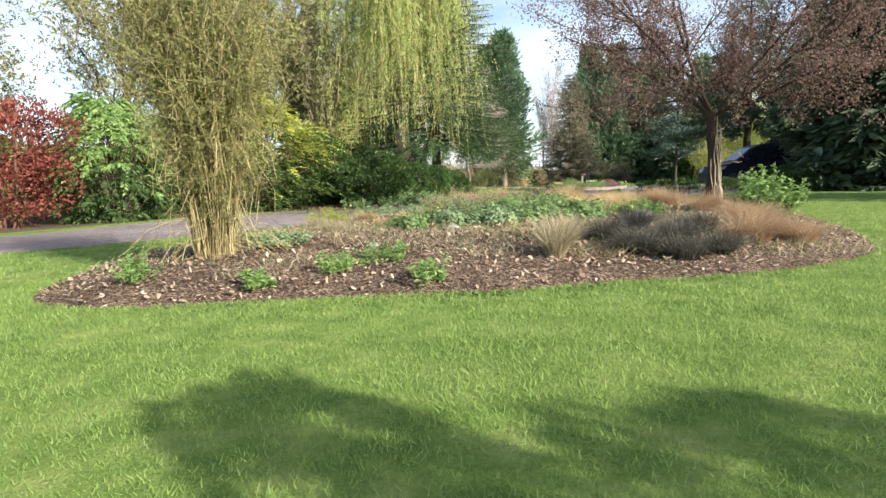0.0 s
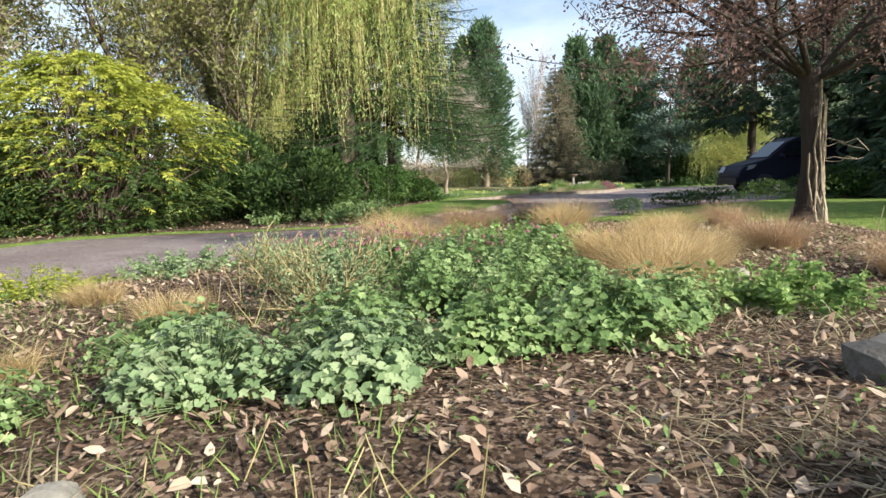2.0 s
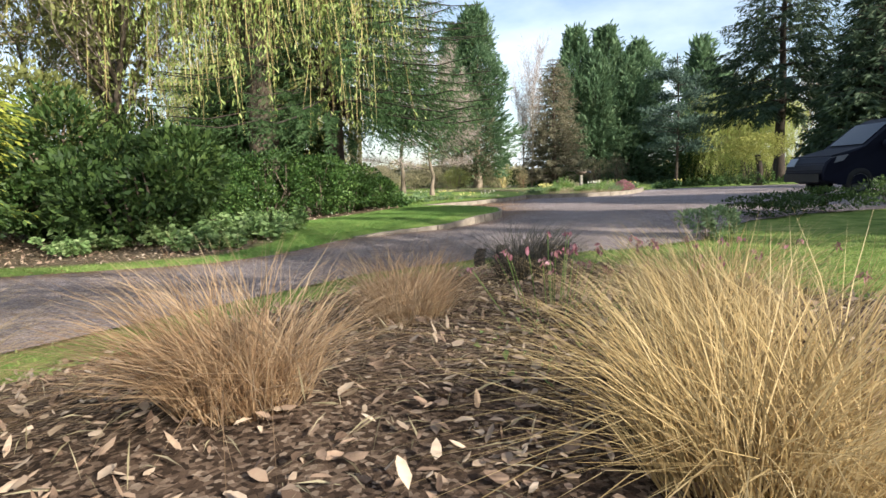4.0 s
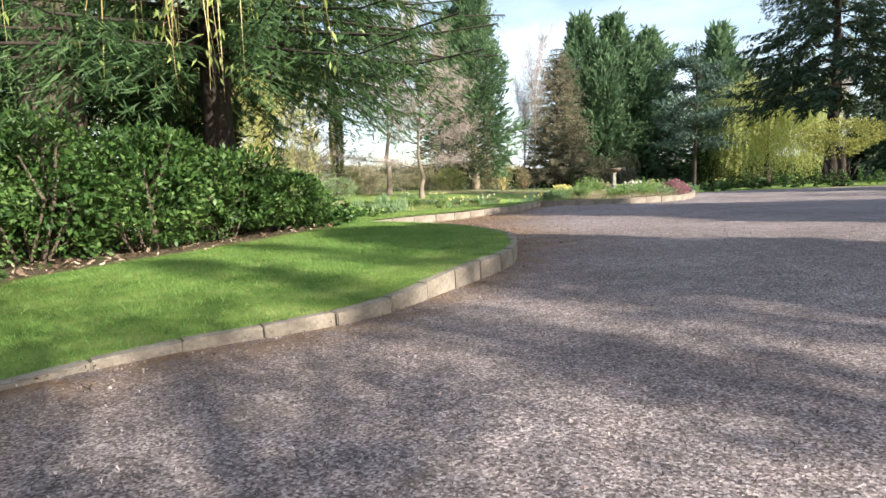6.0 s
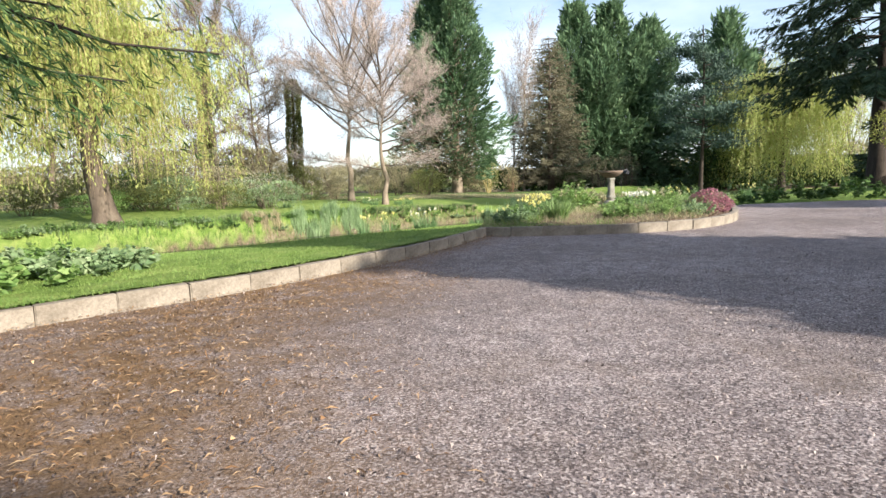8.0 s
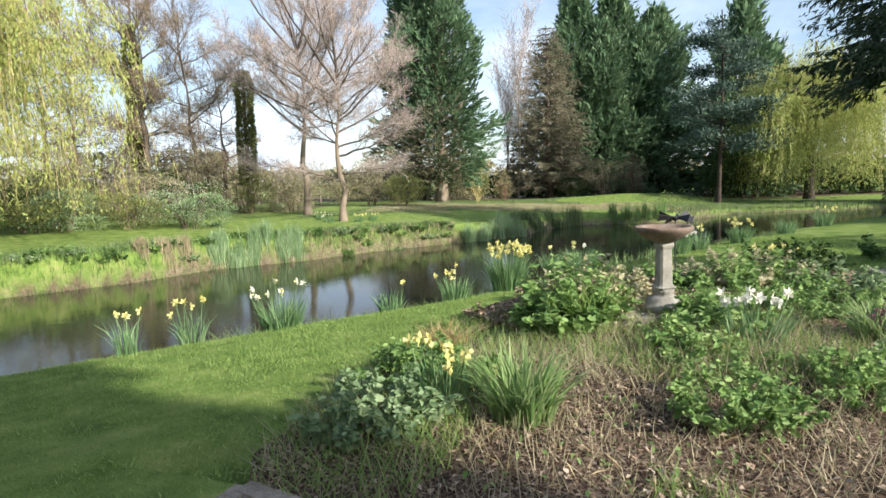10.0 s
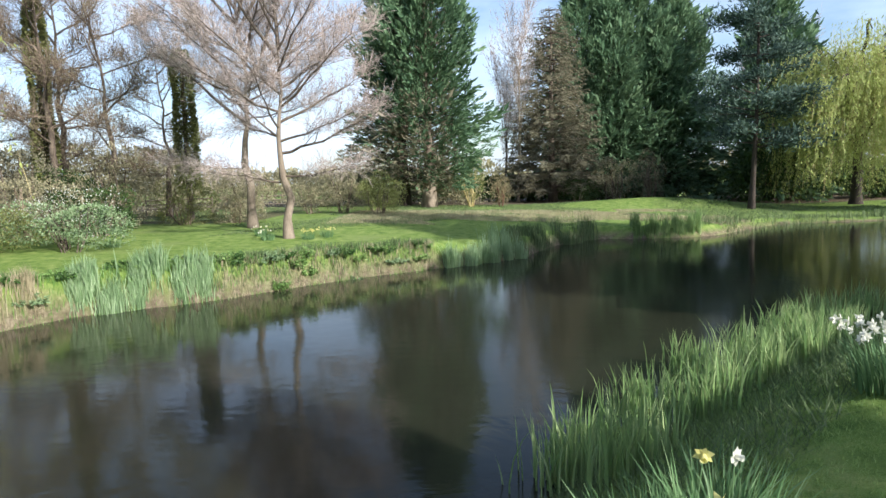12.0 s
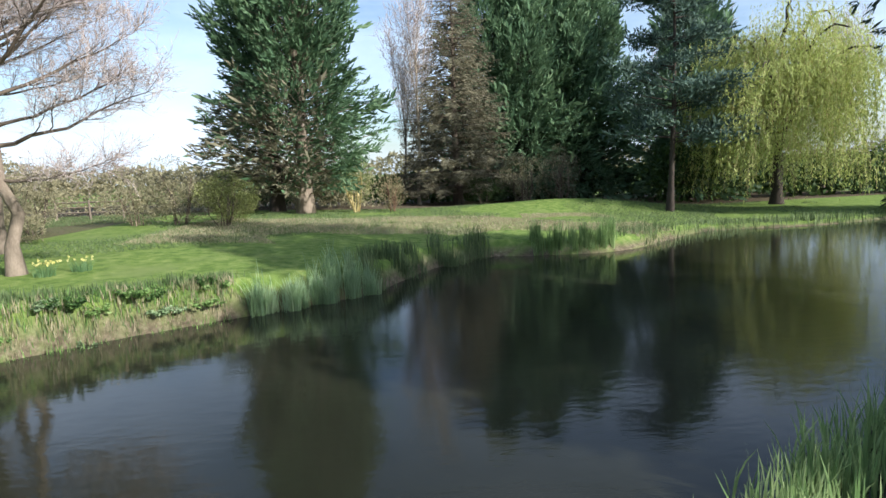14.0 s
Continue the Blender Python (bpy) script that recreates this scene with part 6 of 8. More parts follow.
# shade-coloured shrubs added as dark backing behind the hedge and conifer
for i, (hx, hy, r, h) in enumerate([(-3.2, 41.0, 1.9, 4.4), (-5.4, 39.4, 2.0, 4.6), (-1.9, 43.6, 1.4, 3.6), (-3.6, 45.4, 1.9, 4.6)]):
    shrub("dark_shrub", "tall shrub added as dark backing behind the hedge, shade in leaf colour", hx, hy, r, r, h, LEAF_SHADE, 7000, 0.16, 66 + i, group="dark shrubs behind the hedge")

# shady conifers and hedge to the right of the drive
spruce("spruce", "tall dark spruce with drooping layered boughs", 30.5, 72.0, 22, 7.4, LEAF_SPRUCE, 81, tiers=16, per=9, base=7.3, needles=125, droop=0.62, power=0.75, size=0.34, thin=0.2, hang=1.0)
spruce("spruce", "distant dark spruce beyond the drive", 48.2, 92.4, 13, 5.0, LEAF_SPRUCE, 87, tiers=22, per=9, base=1.0, needles=45, droop=0.5, power=0.5, size=0.6, hang=0.5)
spruce("spruce", "dark spruce beyond the drive", 33.5, 63.2, 20, 5.0, LEAF_SPRUCE, 82, tiers=26, per=10, base=1.6, needles=46, droop=0.5, power=0.52, size=0.55, hang=0.5)
spruce("spruce", "dark spruce at the far end of the drive", 30.2, 60.2, 13, 4.4, LEAF_SPRUCE, 86, tiers=24, per=9, base=1.6, needles=44, droop=0.5, power=0.52, size=0.55, hang=0.5)
spruce("spruce", "dark spruce shading the parked van", 20.2, 35.8, 15, 3.6, LEAF_SPRUCE, 83, tiers=24, per=10, base=0.6, needles=70, droop=0.5, power=0.7, size=0.95, thin=0.32, hang=0.5)
# out of view: added only for its shadow across drive and lawn tip
spruce("spruce", "unseen slim dark spruce added to shade the drive and lawn tip", 20.6, 25.2, 12.2, 2.5, LEAF_SPRUCE, 84, tiers=22, per=8, base=0.6, needles=80, droop=0.35, power=0.4, size=0.95, thin=0.32, hang=0.5)
spruce("spruce", "dark spruce behind the parked van", 25.0, 46.7, 12.6, 2.0, LEAF_SPRUCE, 85, tiers=20, per=9, base=0.8, needles=45, droop=0.5, power=0.5, size=0.6, hang=0.5)
# shade is in the leaf colour; the two tallest also screen the van
for i, (hx, hy, r, h) in enumerate([(15.8, 35.6, 1.5, 1.1), (18.0, 35.4, 1.9, 1.6), (20.8, 33.6, 2.2, 2.8), (24, 34, 2.6, 3.2), (28, 38, 3, 4), (22.5, 38.0, 2.9, 7.4), (25.5, 41.2, 2.9, 7.6)]):
    shrub("dark_hedge_bush", "evergreen bush on the lawn edge in shade-dark leaf colour", hx, hy, r, r * 0.8, h, LEAF_SHADE, 5200, 0.16, 90 + i, group="dark evergreen bushes")
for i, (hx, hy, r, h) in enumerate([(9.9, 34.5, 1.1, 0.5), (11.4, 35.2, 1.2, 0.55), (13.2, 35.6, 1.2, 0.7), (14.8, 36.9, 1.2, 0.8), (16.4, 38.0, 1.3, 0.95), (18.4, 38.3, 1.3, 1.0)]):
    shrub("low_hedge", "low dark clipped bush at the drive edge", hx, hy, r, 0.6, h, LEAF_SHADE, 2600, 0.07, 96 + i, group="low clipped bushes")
shrub("corner_bush", "small pale green bush at the lawn corner", 7.5, 31.5, 0.5, 0.45, 0.5, GREY_LEAF, 1200, 0.08, 99)


def topiary(x, y):
    th = shrub("topiary_tree", "clipped umbrella-shaped golden-green tree on a dark trunk", x, y, 2.2, 2.0, 1.75, LEAF_GOLD, 9000, 0.10, 101, BARK_DARK, 0.5, 12, base=1.35, blobs=30)
    k = np.linspace(0, 1, 5)
    part("trunk", trunk_mesh("trunk", np.stack([0.1 * np.sin(k * 4), 0 * k, k * 1.7], axis=1), np.interp(k, [0, 0.2, 1], [0.24, 0.16, 0.15]), BARK_DARK), th)
    return th


topiary(20.6, 55.9)
# every second plant is darkened with the shade-toned leaf colour
for i, (hx, hy, r, h) in enumerate([(15.6, 56.0, 0.7, 0.45), (16.8, 55.9, 0.8, 0.55), (18.2, 55.8, 0.9, 0.6), (19.6, 55.6, 0.9, 0.7), (21.4, 55.3, 1.0, 0.8), (23.2, 55.2, 1.2, 0.9)]):
    leafy_clump("border_plant", "low dark green border plant edging the drive", hx, hy, drop(hx, hy), r, h, LEAF_SHADE if i % 2 else LEAF_LAUREL, 700, 0.11, 110 + i, 0.5, "border plants along the drive")

# small standard trees behind the start that throw shade on the lawn


def standard_tree(x, y, h, rx, seed):
    th = shrub("standard_tree", "small round-headed leafy garden tree", x, y, rx, rx, 1.3, LEAF_WOOD, 2600, 0.11, seed, BARK, 0.5, base=2 * (h - 0.6) / 1.3, group="small trees shading the lawn")
    k = np.linspace(0, 1, 5)
    part("trunk", trunk_mesh("trunk", np.stack([0.04 * np.sin(k * 4), 0 * k, k * h], axis=1), np.interp(k, [0, 1], [0.06, 0.035]), BARK), th)


standard_tree(6.9, 7.2, 3.1, 0.62, 131)
standard_tree(9.0, 6.9, 3.2, 0.75, 132)
# two columns out of view, added to cast thin shadow streaks by the kerb
for i, (tx, ty, hh) in enumerate([(17.0, 23.6, 10.5), (18.2, 24.3, 11.0)]):
    cypress("slim_cypress", "unseen slim columnar cypress added to throw narrow bars of shade", tx, ty, hh, 0.36, LEAF_CYPRESS, 135 + i, n=520, size=0.45, power=0.3, group="slim cypresses at the garden edge")

# ---- across the pond ----
cypress("cypress", "tall dense dark green cypress with pale bare trunk foot", 6.3, 104.4, 24.2, 5.4, LEAF_CYPRESS, 151, n=7200, size=0.95, sub=8, power=0.46, base=1.7, bark=BARK_TAN, group="tall cypress trees", skirt=0.42)
cypress("cypress", "tall dense dark green cypress", 3.9, 106.0, 22.4, 4.6, LEAF_CYPRESS, 152, n=5200, size=0.95, sub=7, power=0.46, base=2.0, group="tall cypress trees", skirt=0.40)
cypress("cypress", "tall dense dark green cypress", 24.3, 125, 26.4, 7.2, LEAF_CYPRESS, 153, n=6800, size=1.25, power=0.54, group="tall cypress trees")
cypress("cypress", "tall dense dark green cypress", 29.7, 126, 27.0, 7.6, LEAF_CYPRESS, 154, n=6800, size=1.25, power=0.54, group="tall cypress trees")
cypress("cypress", "tall dense dark green cypress", 35.5, 127, 24.7, 7.8, LEAF_CYPRESS, 155, n=6800, size=1.25, power=0.54, group="tall cypress trees")
cypress("cypress", "tall dense dark green cypress", 27, 123, 22.0, 6.2, LEAF_CYPRESS, 148, n=4600, size=1.25, power=0.62, group="tall cypress trees")
cypress("cypress", "tall dense dark green cypress", 33, 124, 21.0, 6.2, LEAF_CYPRESS, 149, n=4600, size=1.25, power=0.62, group="tall cypress trees")
spruce("brown_larch", "sparse brown-green larch with layered drooping twigs", 19.0, 116.5, 20.6, 6.2, LEAF_LARCH, 156, tiers=34, per=10, base=1.8, needles=56, droop=0.30, power=0.5, size=0.42, thin=0.13, hang=0.5, bark=BARK)
bare_tree("birch_tree", "tall slender bare birch with pale trunk", 15.2, 116, 24, 0.17, 157, BARK_PALE, TWIG_RED, BUD_PINK, 3, 3500, 0.13, spread=0.5, first=0.25, kids=(2, 2, 2, 2), wide=6.5)
bare_tree("birch_tree", "tall slender bare birch with pale trunk", 13.6, 118, 20, 0.15, 158, BARK, TWIG_RED, BUD_PINK, 3, 3000, 0.13, spread=0.5, first=0.25, kids=(2, 2, 2, 2), wide=6.5)
spreading_tree("bare_tree", "open bare tree with long low limb and pinkish buds", 0.92, 79.9, 12.6, 0.20, 161, [(3.9, 8, 14, 4.6), (4.6, 165, 38, 3.6), (2.6, 195, 3, 3.0), (2.9, 350, 2, 3.4), (6.2, 30, 38, 4.2)], 4.7, BARK_TAN, TWIG_RED, BUD_PINK, fill=18, low=0.42, rise=(8, 58), lean=(0.0, 0.0), bud_size=0.045, fine=3, twigs=2)
spreading_tree("bare_tree", "tall forked bare tree with pinkish budding crown", -2.45, 84.6, 15.4, 0.24, 162, [(5.6, 176, 38, 7.2), (7.6, 14, 58, 6.4), (3.2, 200, 2, 3.4), (6.8, 215, 48, 5.0), (7.2, 330, 50, 5.4)], 6.0, BARK_TAN, TWIG_RED, BUD_PINK, fill=22, low=0.46, rise=(10, 60), lean=(0.01, 0.0), bud_size=0.045, fine=3, twigs=2)
for i, (tx, ty, th_, tr_) in enumerate([(-10.4, 85.6, 17, 0.18), (-14.0, 86, 19, 0.22), (-16.2, 90, 20, 0.24), (-19.5, 84, 18, 0.22), (-23, 92, 19, 0.22), (-12.6, 95.5, 15, 0.20), (-28, 86, 20, 0.25), (-34, 80, 19, 0.25)]):
    spreading_tree("bank_tree", "tall bare tree with thin level branches across the pond", tx, ty, th_, tr_, 170 + i, [], 3.2, BARK, TWIG, HEDGE_HAZE, fill=16, low=0.20, rise=(0, 50), lean=(0.02 * (i % 3 - 1), 0), bud_size=0.08, fine=1, twigs=2, group="bare trees across the pond")


def ivy_column(x, y, h, r, seed):
    rng = np.random.default_rng(seed)
    th = thing("ivy_column", "ivy-covered dead trunk", "tree", (x, y, drop(x, y, -0.05)))
    k = np.linspace(0, 1, 6)
    part("trunk", trunk_mesh("trunk", np.stack([0.3 * k, 0 * k, k * h], axis=1), np.interp(k, [0, 1], [0.2, 0.10]), BARK), th)
    n = 6000
    z = rng.uniform(0.2, 1, n) * h
    a = rng.uniform(0, 2 * np.pi, n)
    rr = r * (0.6 + 0.5 * rng.uniform(size=n) + 0.15 * np.sin(z * 1.3 + a * 2)) * np.interp(z / h, [0, 0.5, 0.9, 1], [1, 0.75, 0.8, 0.3])
    P = np.stack([np.cos(a) * rr + 0.3 * z / h, np.sin(a) * rr, z], axis=1)
    D = unit(np.stack([np.cos(a), np.sin(a), rng.normal(0, 0.5, n)], axis=1))
    part("ivy", mesh_np("ivy", *leaves(P, D, 0.20, 0.15, rng), None, (LEAF_WILLOW_OLD,)), th, "ivy leaves")


ivy_column(-8.6, 90.5, 10.8, 0.75, 181)
ivy_column(-15.2, 87, 13.5, 0.6, 182)
willow("willow_tree", "weeping willow in pale spring leaf across the pond", -11.4, 66.3, 13.5, 7.0, LEAF_WILLOW, 191, strands=2700, per=36, slim=0.30, low=1.3, trunk_r=0.52, bark=BARK, lean=(-0.12, 0))
willow("willow_tree", "broad weeping willow in yellow-green leaf on the bank", 43.2, 104.5, 14.6, 8.5, LEAF_WILLOW, 192, strands=2500, per=40, slim=0.28, low=0.7, trunk_r=0.40, bark=BARK_DARK, leaf_len=0.24)


def pine(x, y, h, seed, label):
    rng = np.random.default_rng(seed)
    th = thing("pine_tree", label, "tree", (x, y, drop(x, y, -0.05)))
    k = np.linspace(0, 1, 9)
    path = np.stack([0.35 * np.sin(k * 3), 0.2 * np.sin(k * 4), k * h], axis=1)
    part("trunk", trunk_mesh("trunk", path, np.interp(k, [0, 0.06, 1], [0.34, 0.22, 0.05]), BARK_DARK), th)
    A, B, R, NP, ND = [], [], [], [], []
    for i in range(46):
        f = rng.uniform(0.22, 1) ** 0.85
        p0 = np.array([np.interp(f, k, path[:, 0]), np.interp(f, k, path[:, 1]), f * h])
        a = rng.uniform(0, 2 * math.pi)
        ln = h * 0.25 * (1.15 - f) ** 0.6 * rng.uniform(0.6, 1.2) + 0.5
        p = p0
        for s in range(4):
            q = p + np.array([math.cos(a), math.sin(a), rng.uniform(-0.1, 0.35)]) * ln / 4
            A.append(p), B.append(q), R.append(0.07 * (1 - s / 5))
            p = q
            if s > 0:
                m = 90
                NP.append(q + rng.normal(0, 1, (m, 3)) * np.array([0.55, 0.55, 0.28]))
                ND.append(unit(rng.normal(0, 0.8, (m, 3)) + np.array([math.cos(a) * 0.6, math.sin(a) * 0.6, 0.6])))
    part("branch_mass", mesh_np("branch_mass", *tubes(A, B, np.array(R), np.array(R) * 0.7, 5), None, (BARK_DARK,), True), th)
    NP, ND = np.concatenate(NP), np.concatenate(ND)
    ln = rng.uniform(0.25, 0.55, len(NP))
    part("crown", mesh_np("crown", *leaves(NP, ND, ln, ln * 0.28, rng), None, (LEAF_PINE,)), th)
    return th


pine(33.0, 102.0, 18.0, 195, "blue-green pine with dark reddish trunk on the bank")
cypress("dark_conifer", "dark green conifer behind the pine", 42, 116, 22, 5.0, LEAF_CYPRESS, 196, n=3800, size=1.5, power=0.7)
cypress("dark_conifer", "dark green conifer behind the willow", 48, 122, 18, 5.0, LEAF_CYPRESS, 197, n=2600, size=1.5, power=0.7)
for i, (tx, ty, th_) in enumerate([(52, 125, 22), (58, 118, 21), (46, 130, 24), (64, 124, 22)]):
    bare_tree("far_bare_tree", "tall bare tree behind the willow", tx, ty, th_, 0.25, 300 + i, BARK, TWIG_RED, BUD_PINK, 3, 3000, 0.14, spread=0.5, first=0.3, kids=(2, 3, 2, 2), wide=8.0, group="bare trees behind the willow")
shrub("hawthorn", "blackthorn bush dusted with white blossom", -6.4, 75.8, 3.1, 1.9, 2.3, GREY_LEAF, 7000, 0.10, 201, BARK, 0.5, 9)
shrub("blossom_bush", "white blossoming bush on the far bank", -6.9, 76.6, 3.0, 1.7, 2.75, BLOSSOM, 1500, 0.055, 202, BARK, 0.7, 9, depth=0.6)
shrub("dogwood", "upright yellow-green stemmed dogwood", 9.9, 104.8, 1.6, 1.5, 4.6, LEAF_WILLOW_OLD, 2600, 0.16, 203, STEM_STRAW, 0.3, 8, depth=0.8, up=1.3)
shrub("dogwood", "upright red-brown stemmed dogwood", 12.6, 105.5, 1.3, 1.3, 3.0, BUD_BROWN, 2000, 0.16, 204, BARK_RED, 0.3, 8, depth=0.8, up=1.2)
for i, (hx, hy, r, h, lm) in enumerate([(24.5, 112, 2.2, 5.2, BUD_BROWN), (28, 112.5, 2.4, 5.6, LEAF_LARCH), (21, 113, 2.5, 3.0, LEAF_SHADE), (-20, 72, 3, 2.2, LEAF_WOOD), (-13, 73, 2.6, 1.6, LEAF_WOOD), (-16, 76, 3.2, 2.8, LEAF_SHADE),
                                        (-9.5, 84, 2.6, 5.0, BUD_BROWN), (-13, 82, 2.8, 5.2, LEAF_LARCH), (-17.5, 82, 3, 5.5, BUD_BROWN), (-5.5, 92, 2.5, 3.4, BUD_BROWN), (3.2, 94, 2.2, 3.2, LEAF_WOOD), (0.2, 96, 2.6, 4.0, BUD_BROWN)]):
    shrub("far_bush", "brown-green twiggy bush on the far bank", hx, hy, r, r * 0.8, h, HEDGE_HAZE if lm is BUD_BROWN else lm, 6000, 0.13, 210 + i, BARK, 0.4, 9, depth=0.7, group="bushes across the pond")


for i, (hx, hy, r, h, lm) in enumerate([(-9.4, 75.4, 2.4, 2.3, LEAF_WOOD), (-11.6, 73.6, 2.6, 2.2, GREY_LEAF), (-13.8, 76.2, 2.8, 3.2, LEAF_WOOD), (-10.6, 79.0, 2.8, 3.4, HEDGE_HAZE), (-14.6, 71.0, 2.4, 1.7, LEAF_FRESH), (-17.2, 73.4, 2.8, 2.8, LEAF_WOOD), (-8.4, 80.8, 2.4, 2.9, LEAF_SHADE), (-4.6, 88.0, 2.0, 2.3, HEDGE_HAZE), (-7.4, 87.2, 2.4, 3.4, LEAF_WOOD),
                                        (-12.2, 84.0, 2.6, 3.6, LEAF_SHADE), (-16.6, 79.6, 3.0, 4.0, LEAF_SHADE), (2.2, 98.5, 2.2, 2.6, LEAF_WOOD), (-2.2, 96.0, 2.4, 2.8, HEDGE_HAZE)]):
    shrub("scrub_bush", "tangled olive-green bramble scrub on the far bank", hx, hy, r, r * 0.8, h, lm, 5200, 0.12, 860 + i, TWIG, 0.45, 9, group="scrub on the far bank", base=-0.1)


def hedgerow(name, label, pts, n, h, width, mat, seed, size=0.5):
    """A far hedge or wood edge: an uneven bank of leaf clumps over stems."""
    rng = np.random.default_rng(seed)
    L = smooth_line(pts, False, 1.0)
    o = np.array([*L[0], 0])
    th = tagged(new(name), label, "hedge", kind="stuff")
    th.location = o
    i = rng.integers(0, len(L), n)
    hh = h * (0.7 + 0.35 * value_noise(L[i, 0], L[i, 1], 0.25, seed) + 0.15 * value_noise(L[i, 0], L[i, 1], 0.9, seed + 1))
    z = rng.uniform(0, 1, n) ** 0.7 * hh
    off = rng.normal(0, width * 0.4, (n, 2)) * np.sqrt(np.maximum(0.05, 1 - (z / np.maximum(hh, 0.1)) ** 2))[:, None]
    P = np.concatenate([L[i] + off, z[:, None]], axis=1)
    P[:, 2] += ground_z(P[:, 0], P[:, 1])
    ln = size * rng.uniform(0.5, 1.4, n)
    part("leaf_mass", mesh_np("leaf_mass", *leaves(P - o, unit(rng.normal(size=P.shape) + np.array([0, 0, 0.5])), ln, ln * 0.45, rng), None, (mat,)), th)
    return th


hedgerow("hedgerow", "brown twiggy hedgerow beyond the garden", [(-60, 106), (-30, 108), (-12, 109), (0, 110), (10, 111)], 40000, 4.6, 2.6, HEDGE_HAZE, 221, 0.26)
hedgerow("wood_edge", "dark understorey below the cypress trees", [(-3, 113), (10, 117), (22, 122), (36, 124), (50, 122), (70, 116)], 16000, 3.6, 3.0, LEAF_SHADE, 222, 0.55)
hedgerow("wood_edge", "dim green wood edge behind the willow", [(38, 112), (48, 114), (62, 110), (80, 104)], 12000, 6.5, 4.0, LEAF_SHADE, 223, 0.6)
hedgerow("far_wood", "hazy line of far woodland", [(-220, 240), (-120, 262), (-40, 270), (60, 268), (160, 255), (260, 230)], 14000, 10, 8.0, HEDGE_HAZE, 224, 2.0)
hedgerow("left_wood", "brown-green wood beyond the pond", [(-60, 62), (-42, 74), (-32, 86), (-22, 97), (-16, 104)], 34000, 7, 5.0, HEDGE_HAZE, 225, 0.34)
hedgerow("left_wood", "yellow-green wood beyond the road", [(-45, 18), (-36, 30), (-32, 40), (-30, 52)], 15000, 9, 5.0, LEAF_WOOD, 226, 0.7)


def fence(pts, label):
    th = thing("fence", label, "fence", (*pts[0], drop(*pts[0])))
    o = np.array([*pts[0], drop(*pts[0])])
    P = [np.array([x, y, drop(x, y)]) - o for x, y in pts]
    for p in P:
        part("post", mesh_np("post", *tubes([p], [p + np.array([0, 0, 1.35])], 0.08, 0.07, 6), None, (WOOD_POST,)), th)
    for p, q in zip(P[:-1], P[1:]):
        for h in (0.5, 0.85, 1.2):
            part("rail", mesh_np("rail", *tubes([p + np.array([0, 0, h])], [q + np.array([0, 0, h])], 0.05, 0.05, 4), None, (WOOD_POST,)), th)


fence([(-16, 98.6), (-13.4, 98.8), (-10.9, 99)], "weathered post and rail fence")
fence([(-10.4, 103), (-8.2, 103), (-6, 103)], "weathered field gate and rails")

# ---- flower bed planting ----
def bz(x, y):
    return float(bed_z(np.array([x]), np.array([y]))[0])


